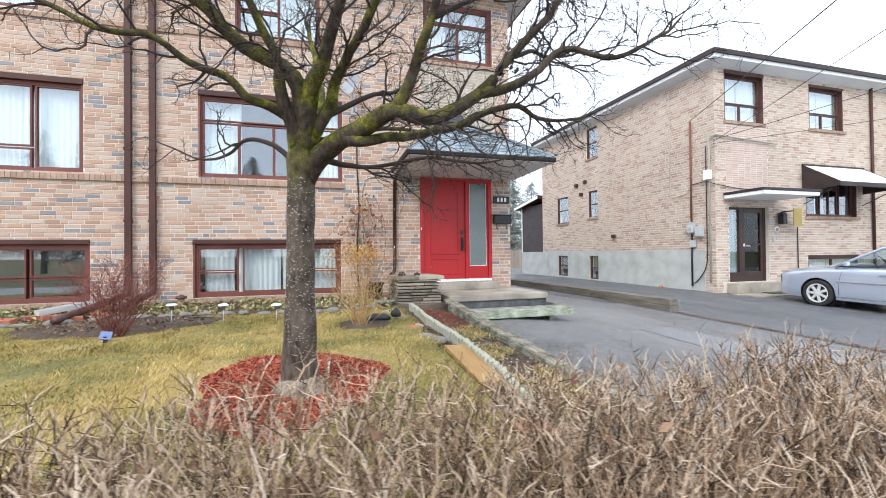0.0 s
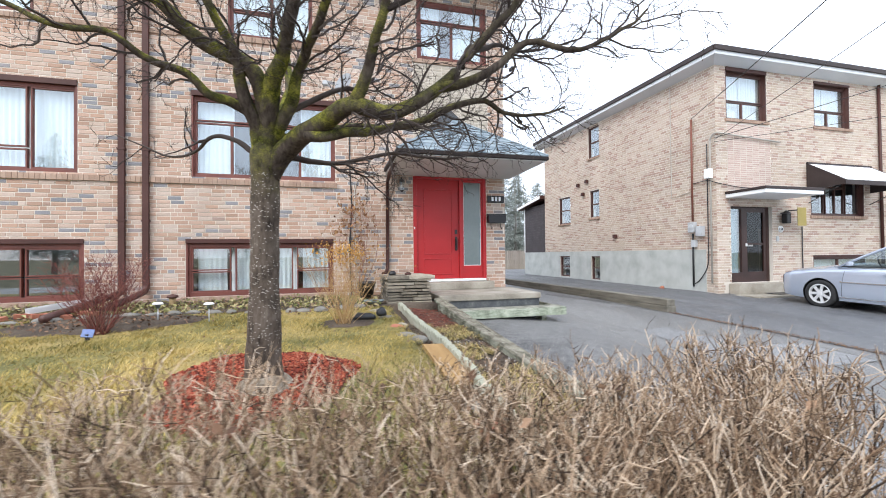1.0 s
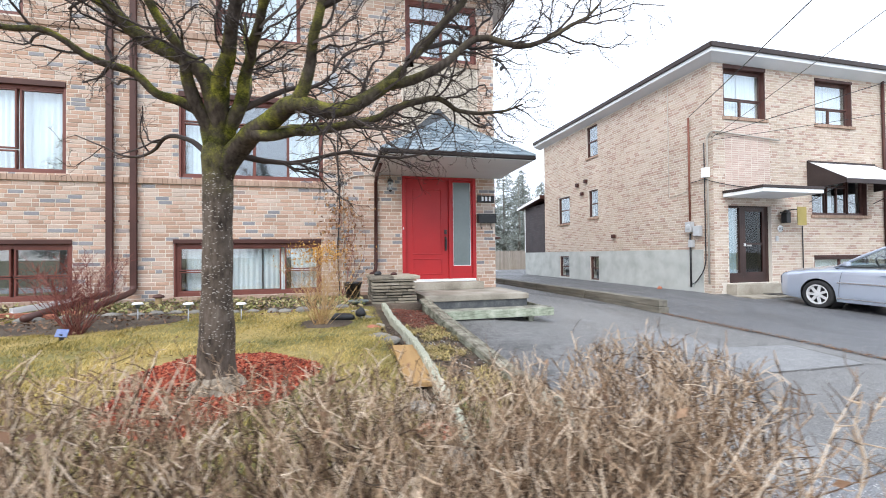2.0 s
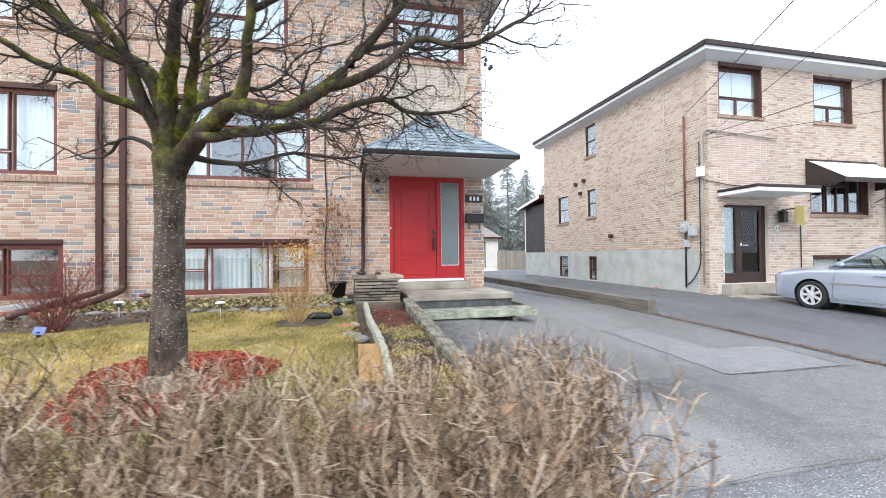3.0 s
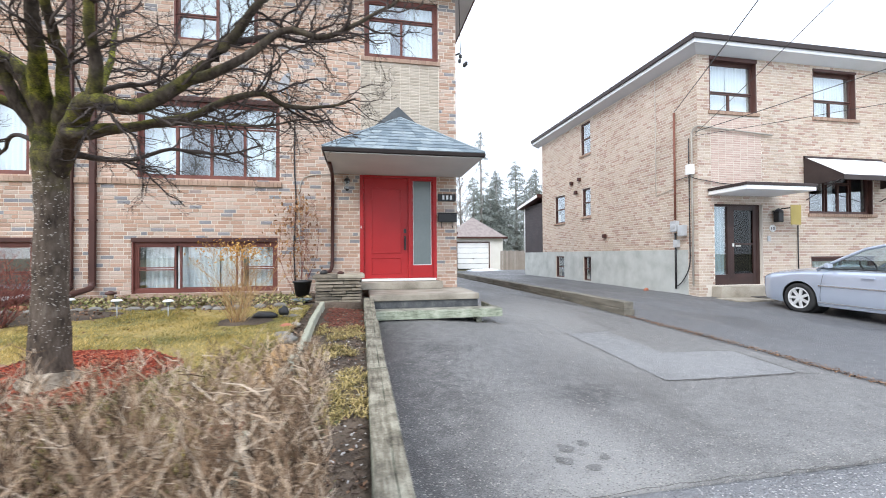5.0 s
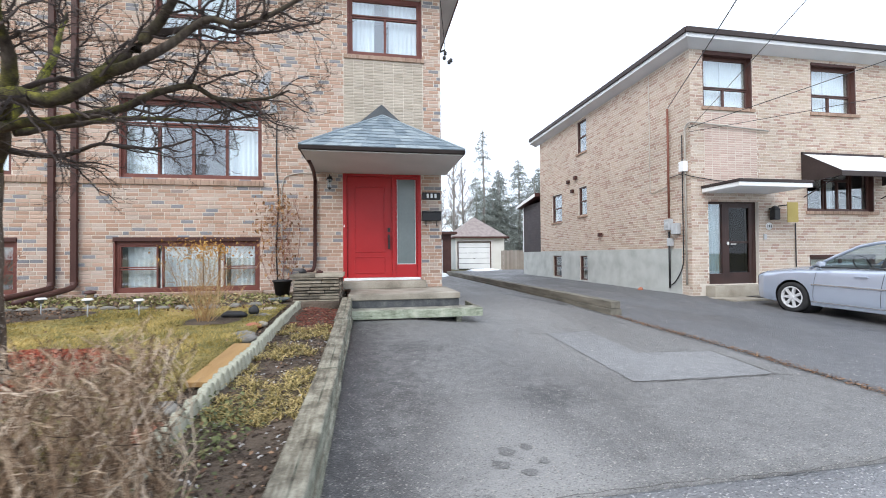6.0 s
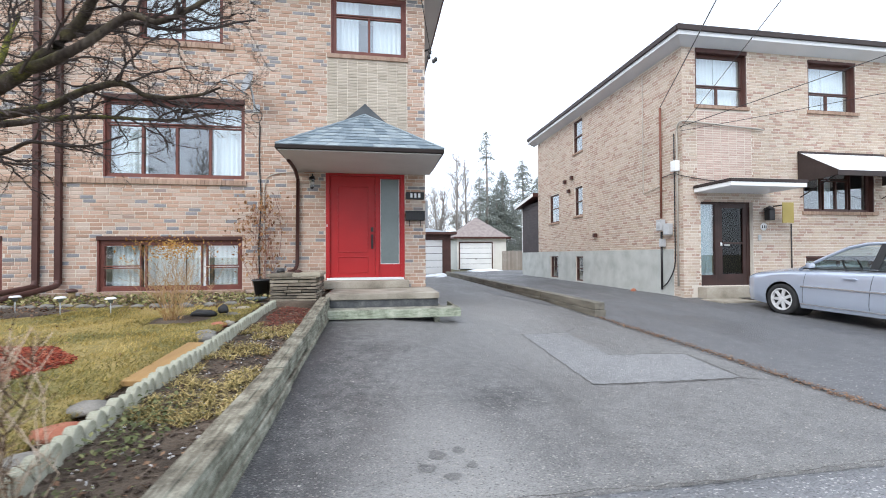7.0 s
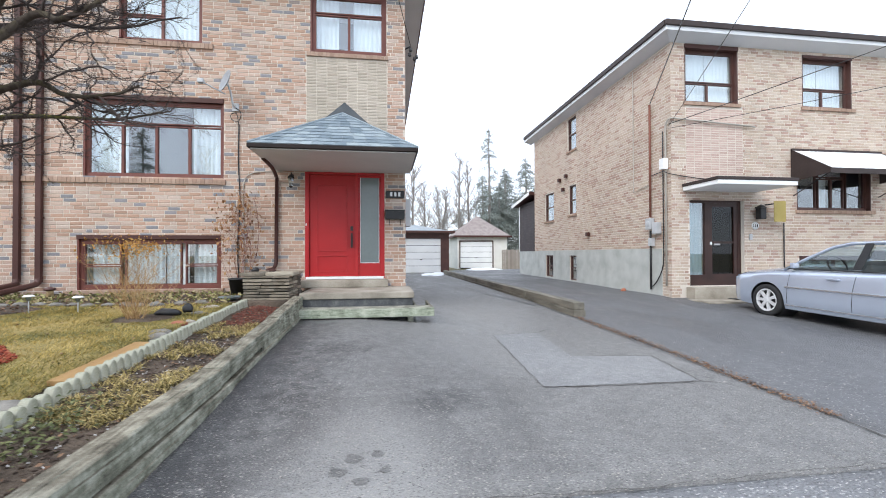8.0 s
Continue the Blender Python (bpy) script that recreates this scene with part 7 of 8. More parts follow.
for i in range(9):
    x, y = -1.7 + 0.17 * i + rk.uniform(-0.04, 0.04), 6.35 + rk.uniform(-0.12, 0.12)
    b = tagged(part("loose_brick", boxes((-0.10, 0.10, -0.045, 0.045, 0, 0.06), bevel=0.006), REDROCK), "loose red brick tipped at the border edge", "brick", "loose bricks")
    b.matrix_basis = pose(x, y, lawn_z(x, y) + 0.005, rk.uniform(-12, 12), rk.uniform(-8, 8), rk.uniform(-50, 50))


def bare_patch(cx, cy, rx, ry, seed, label):
    """A patch of bare soil with a ragged rim, lying on the lawn."""
    bm = bmesh.new()
    mid = bm.verts.new((cx, cy, lawn_z(cx, cy) + 0.02))
    ring = []
    for k in range(36):
        a = 2 * math.pi * k / 36
        q = 1 + 0.25 * noise.noise((2 * math.cos(a), 2 * math.sin(a), seed))
        x, y = cx + rx * q * math.cos(a), cy + ry * q * math.sin(a)
        ring.append(bm.verts.new((x, y, lawn_z(x, y) + 0.004)))
    half = [bm.verts.new((mid.co.lerp(r.co, 0.6)[0], mid.co.lerp(r.co, 0.6)[1], lawn_z(*mid.co.lerp(r.co, 0.6)[:2]) + 0.018)) for r in ring]
    for k in range(36):
        bm.faces.new((mid, half[k], half[(k + 1) % 36]))
        bm.faces.new((half[k], ring[k], ring[(k + 1) % 36], half[(k + 1) % 36]))
    return tagged(part("bare_soil", bm, SOIL, None, "", True), label, "soil", "", "structure")


bare_patch(0.2, 5.75, 1.05, 0.60, 3, "bare dark soil around the red-twigged shrub")
bare_patch(3.05, 5.05, 0.33, 0.30, 5, "bare dark soil around the tan shrub")
leaf_cloud("patch_litter", 420, lambda r: (lambda x, y: (x, y, lawn_z(x, y) + 0.03))(r.gauss(0.2, 0.5), r.gauss(5.75, 0.3)), (0.02, 0.06), LITTER, "brown leaves on the bare soil", "leaves", 58, None, 0.8)
bag = rock((3.25, 5.2, 0.80), (0.16, 0.07, 0.06), DARK, "garden_hose_heap", "black plastic edging heaped on the lawn edge", 61, "")
bird = [rock((3.48, 5.22, 0.84), (0.07, 0.045, 0.075), DARK, "black_ornament", "small black garden ornament", 62, ""), rock((3.85, 6.75, PIER_TOP + 0.03), (0.07, 0.05, 0.05), DARK, "black_ornament", "small black ornament on the stone pier", 63, ""),
        rock((4.12, 6.78, PIER_TOP + 0.02), (0.06, 0.045, 0.035), BROWN, "black_ornament", "small brown ornament on the stone pier", 64, "")]

LEAFY = surface("pale_border_leaves", [(0.10, 0.11, 0.03), (0.26, 0.25, 0.09), (0.42, 0.37, 0.19), (0.24, 0.15, 0.08)], 0.85, 4, 50, 0, vary="island", spread=0.8)


def on_border(r):
    x, y = r.uniform(-2.6, 3.6), r.uniform(6.25, 7.7)
    return (x, y, lawn_z(2, y) + r.uniform(0.0, 0.05 + 0.06 * abs(noise.noise((x * 2, y * 2, 3)))))


leaf_cloud("border_plants", 3200, on_border, (0.03, 0.085), LEAFY, "straw and pale green withered border plants", "plants", 51, None, 1.0)
leaf_cloud("border_litter", 900, lambda r: (lambda x, y: (x, y, lawn_z(2, y) + r.uniform(0.0, 0.03)))(r.uniform(-2.6, 3.65), r.uniform(5.7, 7.7)), (0.03, 0.06), LITTER, "brown leaves on the border", "leaves", 52, None, 0.7)
leaf_cloud("lawn_litter", 260, lambda r: (lambda x, y: (x, y, lawn_z(x, y) + 0.02))(r.uniform(-2.6, 3.6), r.uniform(1.2, 6.0)), (0.02, 0.045), LITTER, "few brown leaves on the lawn", "leaves", 53, None, 0.6)


def cane_shrub(at, canes, height, spread, material, label, seed, twigs=3, name="shrub", up=0.5, thick=0.005):
    rr = random.Random(seed)
    ob = thing(name, at, label, "shrub")
    v, f = [], []
    for i in range(canes):
        a = rr.uniform(0, 6.283)
        out, h = spread * rr.uniform(0.15, 1.0), height * rr.uniform(0.6, 1.05)
        p0 = Vector(at) + Vector((rr.uniform(-0.06, 0.06), rr.uniform(-0.06, 0.06), -0.03))
        d = Vector((math.cos(a), math.sin(a), 0))
        bow = Vector((rr.uniform(-1, 1), rr.uniform(-1, 1), rr.uniform(-0.4, 0.2))) * 0.16 * height
        pts = [p0 + d * out * (s ** (1.0 + up)) + bow * math.sin(math.pi * s) + Vector((rr.uniform(-0.02, 0.02), rr.uniform(-0.02, 0.02), h * s)) for s in (0, 0.2, 0.4, 0.6, 0.8, 1.0)]
        r = rr.uniform(0.5, 1.0) * thick
        tube_into(v, f, pts, [r * (1 - 0.12 * k) for k in range(6)], 4, False)
        for k in range(twigs):
            s = rr.uniform(0.4, 0.95)
            q = min(4, int(s * 5))
            p = pts[q].lerp(pts[q + 1], s * 5 - q)
            dd = Vector((rr.uniform(-1, 1), rr.uniform(-1, 1), rr.uniform(0.0, 1.2))).normalized()
            ln = rr.uniform(0.06, 0.22) * height
            e1 = p + dd * ln * 0.5
            e2 = e1 + (dd + Vector((rr.uniform(-0.5, 0.5), rr.uniform(-0.5, 0.5), 0.3))).normalized() * ln * 0.5
            tube_into(v, f, [p, e1, e2], [r * 0.55, r * 0.45, r * 0.3], 3, False)
    tagged(raw("canes", v, f, material, ob), "", "", "", "stuff")
    return ob


REDTWIG = surface("red_twig", [(0.07, 0.022, 0.02), (0.18, 0.045, 0.04), (0.27, 0.12, 0.09)], 0.8, 5, 50, 0, vary="island", spread=0.7)
TANCANE = surface("tan_cane", [(0.30, 0.17, 0.07), (0.46, 0.29, 0.13), (0.56, 0.40, 0.22)], 0.8, 5, 50, 0, vary="island", spread=0.7)
cane_shrub((0.42, 5.12, 0.78), 72, 0.90, 0.60, REDTWIG, "bare dark red-twigged rose shrub at the lawn edge", 71, 14, thick=0.0044)
cane_shrub((3.0, 4.95, 0.77), 75, 0.95, 0.60, TANCANE, "upright tan-stemmed dormant shrub with a golden crown", 72, 6, up=0.45, thick=0.0036)
leaf_cloud("shrub_leaves", 620, lambda r: (3.0 + r.gauss(0, 0.19), 4.95 + r.gauss(0, 0.18), r.gauss(1.63, 0.07)), (0.018, 0.042), surface("golden_leaf", [(0.30, 0.14, 0.03), (0.50, 0.26, 0.06), (0.62, 0.38, 0.12)], 0.8, 5, 50, 0, vary="island", spread=0.7), "dry golden leaves in the shrub's crown", "leaves", 73, None, 1.4)
vine = cane_shrub((3.30, 7.72, 0.85), 14, 1.9, 0.30, REDTWIG, "dead climbing vine on the brick wall", 74, 4, "vine", 0.2, 0.006)
leaf_cloud("vine_leaves", 430, lambda r: (3.25 + r.gauss(0, 0.24), r.uniform(7.55, 7.84), 1.0 + 1.75 * r.betavariate(2.4, 1.5)), (0.035, 0.095), surface("dead_vine_leaf", [(0.13, 0.06, 0.028), (0.32, 0.165, 0.075), (0.48, 0.28, 0.135)], 0.85, 5, 50, 0, vary="island", spread=0.7), "curled brown leaves on the climbing vine", "leaves", 75, None, 1.5)

# ---- fittings on the house front ----
plate = thing("house_number_plaque", (6.2, FY, 2.74), "black plaque with pale numerals beside the door", "plaque")
part("board", boxes((6.01, 6.385, FY - 0.03, FY - 0.003, 2.665, 2.815), bevel=0.012), DARK, plate)
for x in (6.12, 6.20, 6.28):
    part("bar", boxes((x - 0.022, x + 0.022, FY - 0.036, FY - 0.031, 2.70, 2.785)), CURTAIN, plate, "pale bar")
mail = thing("mailbox", (6.19, FY, 2.25), "black metal mailbox with hanging hooks beside the door", "mailbox")
part("box", boxes((6.0, 6.385, FY - 0.12, FY - 0.003, 2.235, 2.40), bevel=0.012), DARK, mail)
part("lid", boxes((5.995, 6.39, FY - 0.125, FY - 0.003, 2.402, 2.425), bevel=0.006), DARK, mail)
for x in (6.08, 6.30):
    tube("hook", smooth_line([(x, FY - 0.03, 2.24), (x, FY - 0.035, 2.14), (x, FY - 0.07, 2.12), (x, FY - 0.09, 2.15)], 3), 0.008, DARK, mail, sides=6)
lamp = thing("wall_lantern", (4.2, FY, 2.95), "dark metal wall lantern with clear glass", "lantern")
part("backplate", boxes((4.17, 4.23, FY - 0.02, FY - 0.003, 2.98, 3.10), bevel=0.006), DARK, lamp)
tube("arm", smooth_line([(4.2, FY - 0.01, 3.06), (4.2, FY - 0.08, 3.12), (4.2, FY - 0.11, 3.07)], 4), 0.009, DARK, lamp, sides=8)
part("cap", lathe([(0.065, 0), (0.05, 0.04), (0.01, 0.07)], (4.2, FY - 0.11, 3.01), 12), DARK, lamp)
part("glass", lathe([(0.032, -0.15), (0.055, 0.0)], (4.2, FY - 0.11, 3.01), 10), GLASS, lamp)
part("base", lathe([(0.012, -0.19), (0.035, -0.16), (0.035, -0.15)], (4.2, FY - 0.11, 3.01), 12), DARK, lamp)

sat = thing("satellite_dish", (3.05, FY, 4.5), "grey satellite dish on a bracket with looped cables", "satellite dish")
part("reflector", lathe([(0.0, 0.0), (0.12, 0.012), (0.20, 0.035), (0.25, 0.06), (0.256, 0.058), (0.205, 0.028), (0.12, 0.004), (0.0, -0.008)], (0, 0, 0), 26), surface("dull_dish_enamel", [(0.27, 0.29, 0.32), (0.37, 0.39, 0.42)], 0.5, 4, 50, 0.1), sat, "", True).matrix_basis = Matrix.LocRotScale((3.02, FY - 0.34, 4.98), Vector((-0.74, -0.62, 0.27)).to_track_quat("Z", "Y"), (0.84, 0.84, 0.84))
tube("bracket", smooth_line([(3.06, FY - 0.01, 4.62), (3.06, FY - 0.16, 4.64), (3.03, FY - 0.2, 4.85), (3.0, FY - 0.28, 4.98)], 4), 0.02, GREY, sat)
tube("feed_arm", [(2.98, FY - 0.32, 4.76), (2.70, FY - 0.60, 4.86)], 0.012, GREY, sat)
part("feed_horn", boxes((2.63, 2.73, FY - 0.66, FY - 0.56, 4.83, 4.91), bevel=0.02), GREY, sat)
part("mount", boxes((3.0, 3.12, FY - 0.03, FY - 0.003, 4.55, 4.70), bevel=0.006), GREY, sat)
tube("cable_loop", smooth_line([(3.05, FY - 0.05, 4.62), (3.16, FY - 0.04, 4.52), (3.12, FY - 0.03, 4.36), (3.0, FY - 0.03, 4.38), (2.98, FY - 0.03, 4.48), (3.08, FY - 0.03, 4.5), (3.12, FY - 0.03, 4.3)], 5), 0.007, DARK, sat, sides=6)
tube("wall_cable", smooth_line([(3.12, FY - 0.014, 4.3), (3.11, FY - 0.014, 3.6), (3.14, FY - 0.014, 2.8), (3.10, FY - 0.014, 1.9), (3.15, FY - 0.014, 0.9)], 4), 0.012, DARK, sat, "black cable down the wall", 6)
tube("wall_cable", smooth_line([(3.9, FY - 0.02, 3.42), (3.4, FY - 0.014, 3.38), (3.22, FY - 0.014, 3.2), (3.20, FY - 0.014, 2.6), (3.24, FY - 0.014, 0.9)], 4), 0.010, CONDUIT, sat, "pale cable down the wall", 6)
sat.matrix_basis = Matrix.Translation((3.15, FY, 4.24))
ins = thing("service_insulators", (6.45, 8.0, 5.7), "porcelain wire insulators on an iron bracket at the house corner", "insulator")
tube("bracket", [(6.40, 7.98, 5.75), (6.52, 7.95, 5.80)], 0.018, DARK, ins, sides=8)
for dx, dz in ((0.02, 0.08), (0.10, -0.10), (0.14, -0.06), (0.0, -0.02)):
    part("insulator", lathe([(0.02, 0), (0.038, 0.02), (0.03, 0.04), (0.038, 0.06), (0.02, 0.08)], (6.50 + dx, 7.93, 5.60 + dz), 12), DARK, ins, "", True)
part("utility_box", boxes((6.412, 6.55, 8.6, 8.9, 2.15, 2.75), bevel=0.012), GREY, house, "grey utility box on the side wall")

# neighbour's fittings
nl = thing("wall_lantern", (15.0, RY, 2.5), "dark carriage lantern beside the brown door", "lantern")
part("arm", boxes((14.98, 15.02, RY - 0.12, RY - 0.003, 2.62, 2.66)), DARK, nl)
part("cage", boxes((14.92, 15.08, RY - 0.22, RY - 0.07, 2.35, 2.62), bevel=0.02), DARK, nl)
part("cap", lathe([(0.12, 0), (0.06, 0.06), (0.01, 0.09)], (15.0, RY - 0.145, 2.62), 12), DARK, nl)
sign = thing("sign_board", (15.35, RY, 2.5), "plain mustard-yellow board hung on a bracket", "sign")
part("board", boxes((15.20, 15.52, RY - 0.30, RY - 0.285, 2.28, 2.78), bevel=0.004), surface("mustard_board", [(0.38, 0.29, 0.08), (0.48, 0.38, 0.13)], 0.6, 3, 40, 0.1), sign)
part("bracket", boxes((15.25, 15.27, RY - 0.29, RY - 0.003, 2.70, 2.73)), DARK, sign)
np_ = thing("house_number_plaque", (14.93, RY, 2.2), "small white oval plaque beside the brown door", "plaque")
bm = lathe([(0.0, 0), (0.095, 0.0), (0.095, 0.015), (0.0, 0.018)], (0, 0, 0), 20)
part("board", bm, WHITE, np_, "", True).matrix_basis = pose(14.97, RY - 0.004, 2.20, 90, 0, 0)
for x in (14.92, 14.97, 15.02):
    part("bar", boxes((x - 0.012, x + 0.012, RY - 0.025, RY - 0.023, 2.165, 2.235)), DARK, np_, "dark bar")
inter = tagged(part("intercom", boxes((14.80, 14.88, RY - 0.03, RY - 0.003, 1.86, 2.0), bevel=0.006), GREY), "small grey intercom beside the brown door", "intercom")
stoop = tagged(part("stoop", prism([(12.95, 7.55), (15.15, 7.45), (15.3, 8.16), (12.9, 8.16)], "z", 0.36, 0.475, bevel=0.015), CONCRETE), "worn low concrete stoop before the brown door", "stoop")
mat_ = tagged(part("door_mat", boxes((13.9, 14.9, 7.75, 8.14, 0.477, 0.49), bevel=0.004), DARK), "dark door mat on the stoop", "mat")
clay = rock((12.55, 10.2, 0.50), (0.07, 0.06, 0.08), REDROCK, "clay_pot_shard", "broken terracotta pot by the foundation", 81, "")


def wire(a, b, sag, r=0.008):
    a, b = Vector(a), Vector(b)
    pts = [a.lerp(b, s) - Vector((0, 0, sag * 4 * s * (1 - s))) for s in np.linspace(0, 1, 14)]
    v, f = [], []
    tube_into(v, f, pts, [r] * 14, 6)
    return tagged(raw("overhead_wire", v, f, DARK), "black overhead service wire to the house", "wire", "overhead wires")


wire((12.68, 9.16, 5.34), (5.4, -4.9, 5.8), 0.10, 0.010)
wire((12.66, 8.45, 4.55), (6.4, -4.9, 5.6), 0.10, 0.006)
wire((12.66, 8.45, 4.60), (23.3, -1.2, 8.3), 0.15, 0.008)
wire((12.66, 8.45, 4.50), (23.3, -1.2, 5.6), 0.15, 0.006)
wire((6.52, 7.93, 5.80), (3.4, -4.0, 9.5), 0.1, 0.008)

# ---- garages, fence and far trees ----
SIDING = surface("cream_siding", [(0.68, 0.66, 0.61), (0.78, 0.77, 0.73)], 0.6, 2, 40, 0.1)
GREYBLOCK = surface("pale_block_wall", [(0.42, 0.44, 0.43), (0.53, 0.55, 0.54)], 0.9, 2, 40, 0.2)


def garage(x0, x1, y, depth, base, height, door0, door1, roof, rise, trim, wallmat, label, over=0.35):
    g = thing("garage", ((x0 + x1) / 2, y + depth / 2, base), label, "garage")
    door_top = base + height * 0.86
    part("front_wall", boxes((x0, door0, y, y + 0.15, base - 0.1, base + height), (door1, x1, y, y + 0.15, base - 0.1, base + height), (door0, door1, y, y + 0.15, door_top, base + height)), wallmat, g)
    part("side_wall", boxes((x0, x0 + 0.15, y + 0.15, y + depth, base - 0.1, base + height)), GREYBLOCK, g)
    part("side_wall", boxes((x1 - 0.15, x1, y + 0.15, y + depth, base - 0.1, base + height)), GREYBLOCK, g)
    part("back_wall", boxes((x0 + 0.15, x1 - 0.15, y + depth - 0.15, y + depth, base - 0.1, base + height)), GREYBLOCK, g)
    part("door_trim", boxes((door0 - 0.08, door0, y - 0.03, y - 0.002, base, door_top + 0.08), (door1, door1 + 0.08, y - 0.03, y - 0.002, base, door_top + 0.08), (door0, door1, y - 0.03, y - 0.002, door_top, door_top + 0.08)), trim, g)
    n = 5
    for k in range(n):
        z0, z1 = base + (door_top - base) * k / n, base + (door_top - base) * (k + 1) / n
        part("door_panel", boxes((door0, door1, y + 0.03, y + 0.07, z0 + 0.012, z1 - 0.012), bevel=0.006), WHITE, g, "white door panel")
    part("door_backing", boxes((door0, door1, y + 0.075, y + 0.09, base, door_top)), DARK, g)
    part("handle", boxes(((door0 + door1) / 2 - 0.06, (door0 + door1) / 2 + 0.06, y + 0.0, y + 0.03, base + 0.75, base + 0.80), bevel=0.005), DARK, g)
    part("fascia", boxes((x0 - over, x1 + over, y - over - 0.02, y - over, base + height - 0.02, base + height + 0.12), (x0 - over - 0.02, x0 - over, y - over, y + depth + over, base + height - 0.02, base + height + 0.12),
                         (x1 + over, x1 + over + 0.02, y - over, y + depth + over, base + height - 0.02, base + height + 0.12)), trim, g)
    hip_roof(x0 - over, x1 + over, y - over, y + depth + over, base + height + 0.05, rise, roof, g)
    return g


garage(5.9, 9.75, 23.8, 6.0, 0.42, 2.35, 6.9, 9.25, SHINGLE_GR, 0.55, TRIM, TRIM, "garage with a white panel door and brown trim", 0.3)
g2 = garage(11.45, 15.3, 30.5, 4.2, 0.44, 2.35, 11.65, 14.15, surface("faded_brown_shingle", [(0.20, 0.165, 0.155), (0.31, 0.265, 0.25)], 0.9, 4, 60, 0.3), 1.75, BROWN, SIDING, "garage with a white door, cream siding and a brown hipped roof", 0.3)
fence = thing("board_fence", (16, 27, 0.43), "weathered grey board fence behind the drive", "fence")
FENCE = surface("weathered_fence", [(0.26, 0.22, 0.19), (0.38, 0.34, 0.30)], 0.9, 3, 40, 0.3, vary="object", spread=0.5)
for k in range(36):
    x = 13.9 + k * 0.145
    part("board", boxes((x, x + 0.128, 27.0, 27.022, 0.36, 1.78 + 0.02 * (k % 3)), bevel=0.003), FENCE, fence)
for z in (0.7, 1.5):
    part("rail", boxes((13.9, 19.1, 27.024, 27.06, z, z + 0.09)), FENCE, fence)
SNOW = surface("old_snow", [(0.72, 0.74, 0.78), (0.84, 0.86, 0.88)], 0.7, 3, 30, 0.3)
for i, (x, y, a, b) in enumerate(((8.4, 20.7, 0.6, 0.9), (12.3, 25.6, 1.1, 0.9), (8.9, 22.0, 0.35, 0.5))):
    bm = bmesh.new()
    bmesh.ops.create_icosphere(bm, subdivisions=3, radius=1)
    for q in bm.verts:
        n = 1 + 0.3 * noise.noise(q.co * 1.6 + Vector((i * 4, 1, 0)))
        q.co = Vector((x + q.co.x * a * n, y + q.co.y * b * n, drive_top(x, y) - 0.02 + max(-0.2, q.co.z) * 0.13 * n))
    tagged(part("snow_patch", bm, SNOW, None, "", True), "small leftover heap of old snow on the drive", "snow", "snow heaps")

# Needle greens are paled and greyed: distance haze put into the colour
NEEDLE = surface("hazed_spruce_needles", [(0.16, 0.18, 0.165), (0.22, 0.245, 0.225), (0.29, 0.315, 0.29)], 0.85, 3, 20, 0, vary="island", spread=0.7)
FARBARK = surface("far_bark", [(0.22, 0.20, 0.19), (0.34, 0.31, 0.29)], 0.95, 3, 30, 0, vary="island", spread=0.5)


def spruce(x, y, height, width, seed, sparse=1.0):
    rr = random.Random(seed)
    ob = thing("spruce_tree", (x, y, 0.4), "tall far spruce with haze-paled needles", "tree", "far spruces")
    tube("trunk", [(x, y, 0.3), (x + 0.1, y, height * 0.5), (x, y, height)], [0.22, 0.13, 0.02], FARBARK, ob, sides=8)
    v, f = [], []
    for b in range(int(height * 17 / (0.6 + 0.4 * sparse))):
        t0 = 0.14 + 0.85 * rr.random()
        if sparse > 1 and 0.66 < t0 < 0.75 and rr.random() < 0.8:
            continue
        z, a = height * t0, rr.uniform(0, 6.283)
        d = Vector((math.cos(a), math.sin(a), 0))
        uneven = 1 + 0.7 * noise.noise((2 * math.cos(a) + seed, 2 * math.sin(a), z * 0.45))
        ln = (width * (1 - t0) ** 0.75 * uneven * rr.uniform(0.55, 1.0) + 0.12) * (0.75 if sparse > 1 else 1)
        tip = Vector((x, y, z)) + d * ln + Vector((0, 0, -0.16 * ln))
        tube_into(v, f, [(x, y, z), Vector((x, y, z)) + d * ln * 0.5 + Vector((0, 0, 0.03 * ln)), tip], [0.03, 0.02, 0.008], 3, False)
        for q in range(max(5, int(ln * 15))):
            t = rr.uniform(0.2, 1.02)
            w = (0.05 + 0.20 * ln * (1 - t) + 0.06) * 0.8
            p = Vector((x, y, z)) + d * ln * t + Vector((rr.gauss(0, w), rr.gauss(0, w), -0.18 * ln * t * t - abs(rr.gauss(0, 0.13))))
            sz = rr.uniform(0.12, 0.30)
            m = Euler((rr.uniform(-1.0, 1.0), rr.uniform(-0.2, 1.2), a + rr.uniform(-0.9, 0.9))).to_matrix()
            i = len(v)
            for c in ((-0.5, 0, 0), (0, -0.15, 0.05), (0.6, 0, -0.12), (0, 0.15, 0.05)):
                v.append(tuple(p + m @ (Vector(c) * sz)))
            f.append((i, i + 1, i + 2)), f.append((i, i + 2, i + 3))
    tagged(raw("crown", v, f, NEEDLE, ob, "drooping needle sprays, paled by haze put into the colour"), "", "", "", "stuff")


spruce(16.3, 40, 14.2, 3.6, 1, 1.2)
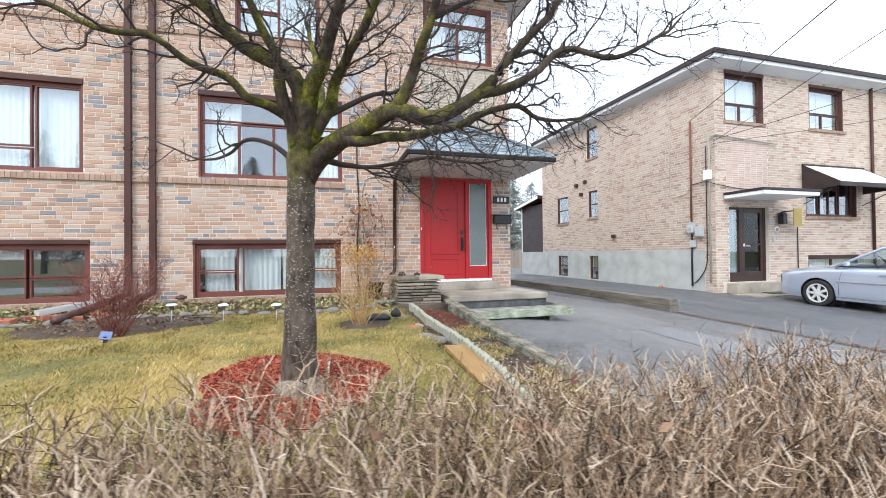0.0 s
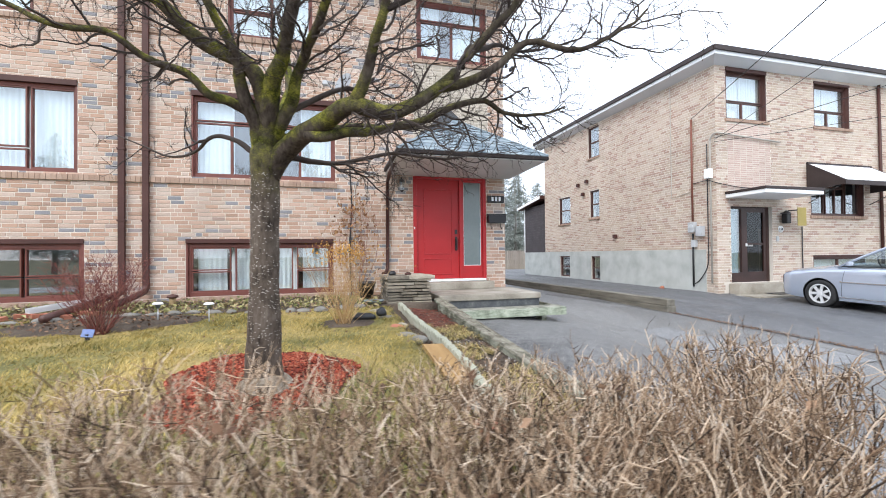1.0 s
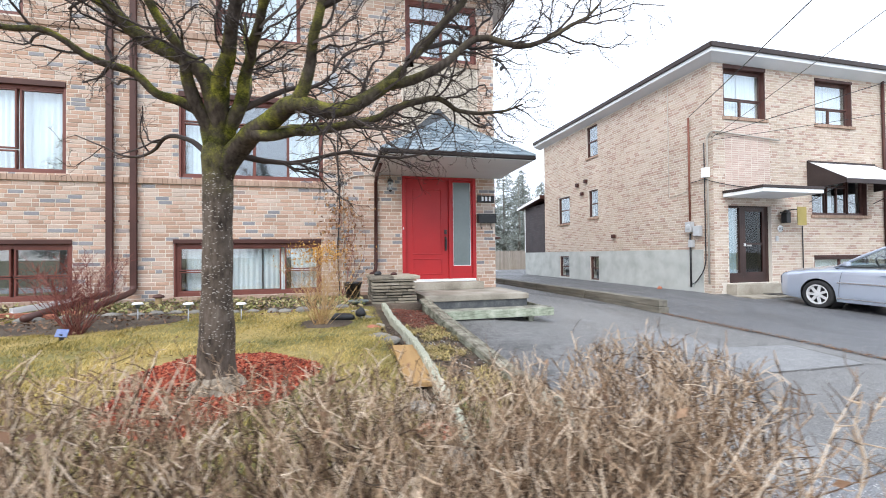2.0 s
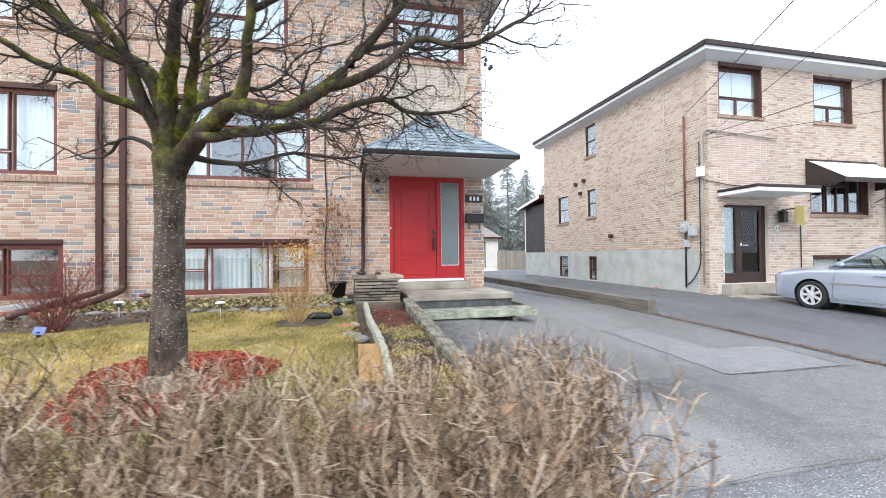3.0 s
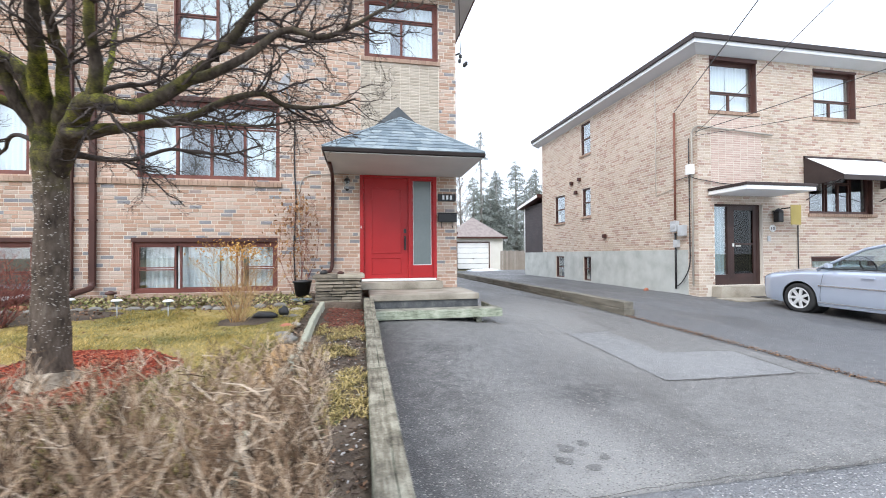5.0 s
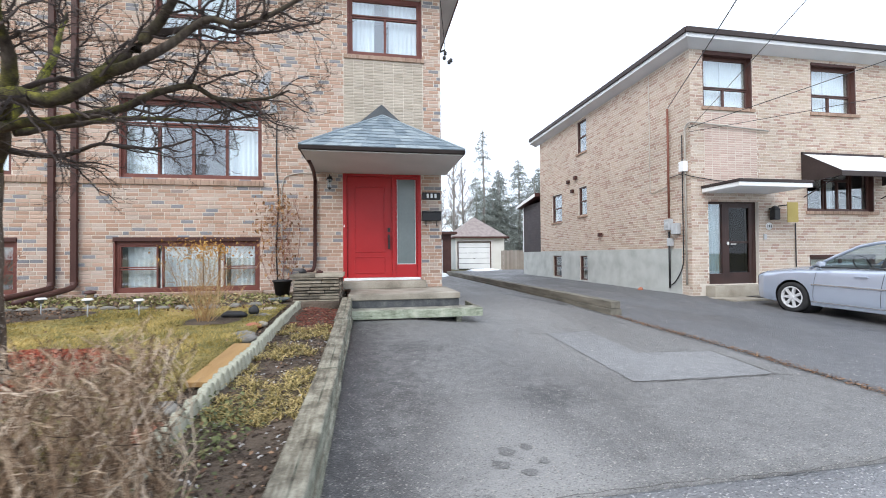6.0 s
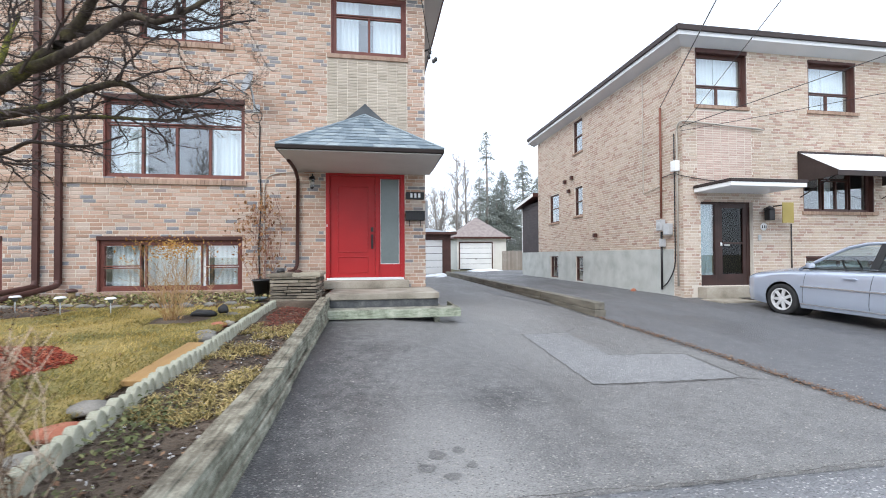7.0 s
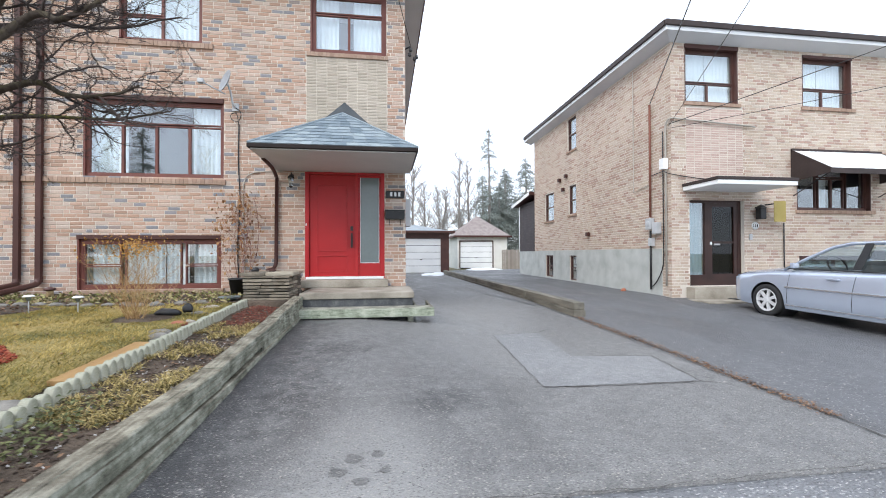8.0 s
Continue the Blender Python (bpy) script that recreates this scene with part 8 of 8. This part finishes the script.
for i, (x, y, h, w) in enumerate(((18.6, 42, 10.6, 4.2), (21.2, 43, 12.0, 4.6), (16.6, 44, 10.2, 4.0), (24.0, 44, 11.4, 4.6), (20.0, 47, 11.0, 4.6), (27.5, 46, 10.5, 4.6), (14.8, 48, 7.0, 3.6), (17.6, 41, 8.6, 4.4), (22.6, 42, 10.0, 4.6))):
    spruce(x, y, h, w, 5 + i, 0.6)


def far_tree(x, y, height, seed, spread=1.0):
    global rt
    rt = random.Random(seed)
    ob = thing("far_bare_tree", (x, y, 0.4), "tall leafless tree in the distance", "tree", "far bare trees")
    line = wander((x, y, 0.3), (0, 0, 1), height * 0.9, 9, 0.07, 0.05)
    v, f = [], []
    tube_into(v, f, line, [0.16 * (1 - 0.09 * i) for i in range(10)], 8)
    raw("trunk", v, f, FARBARK, ob)
    tv, tf = [], []
    for k in range(26):
        s = 0.25 + 0.72 * (k + rt.random()) / 26
        i = min(8, int(s * 9))
        p = line[i].lerp(line[i + 1], s * 9 - i)
        a = rt.uniform(0, 6.283)
        ln = height * 0.22 * (1.2 - s) * spread + 0.4
        br = wander(p, (math.cos(a), math.sin(a), 1.1), ln, 6, 0.22, 0.12)
        tube_into(tv, tf, br, [0.045 * (1 - 0.13 * q) for q in range(7)], 4, False)
        for j in range(8):
            q = rt.randint(1, 5)
            tw = wander(br[q], (rt.uniform(-1, 1), rt.uniform(-1, 1), rt.uniform(0.1, 1.2)), ln * rt.uniform(0.25, 0.5), 4, 0.25, 0.1)
            tube_into(tv, tf, tw, [0.018, 0.015, 0.012, 0.010, 0.008], 3, False)
            for jj in range(3):
                t2 = wander(tw[rt.randint(1, 3)], (rt.uniform(-1, 1), rt.uniform(-1, 1), rt.uniform(0, 1)), ln * 0.18, 2, 0.2, 0.05)
                tube_into(tv, tf, t2, [0.010, 0.008, 0.006], 3, False)
    tagged(raw("branches", tv, tf, FARBARK, ob), "", "", "", "stuff")


for i, (x, y, h, s) in enumerate(((8.7, 38, 10.0, 1.5), (10.4, 42, 9.0, 1.3), (13.3, 40, 12.5, 0.8), (14.4, 41, 11.5, 0.8), (11.9, 44, 9.0, 1.3), (6.5, 40, 9.5, 1.5), (12.6, 48, 10, 1.2))):
    far_tree(x, y, h, 90 + i, s)

# across the street, unseen: bare trees and spruces that the window panes mirror
for i, (x, y, h, s) in enumerate(((-9, -19, 11, 1.5), (-3.5, -22, 9.5, 1.6), (1.8, -18, 10.5, 1.6), (6.5, -24, 10, 1.6), (12, -20, 11, 1.5), (19, -23, 10, 1.6), (26, -20, 11, 1.5))):
    far_tree(x, y, h, 140 + i, s)
for i, (x, y, h, w) in enumerate(((-3.0, -22, 10.0, 3.2), (-14.5, -22, 12.5, 3.6), (-19.0, -25, 12.0, 3.6), (27.0, -24, 13.0, 3.6))):
    spruce(x, y, h, w, 60 + i, 0.6)

# ---- the bricks beside the door, piece by piece ----
brick_meshes = {}
for a, b, c, d, tilt in near_bricks:
    key = (round((b - a) * 100), round((d - c) * 1000))
    if key not in brick_meshes:
        v, f = [], []
        brick_box(v, f, ((0, 0), (1, 0), (0, -1)), 0, b - a, 0, d - c, 0.006, 0)
        me = bpy.data.meshes.new("brick")
        me.from_pydata(v, [], f)
        me.materials.append(BRICK_ONE)
        brick_meshes[key] = me
    ob = new("brick", brick_meshes[key])
    ob.matrix_basis = Matrix.Translation((a, FY + 0.009 - tilt, c))
    put_under(ob, wall_front)
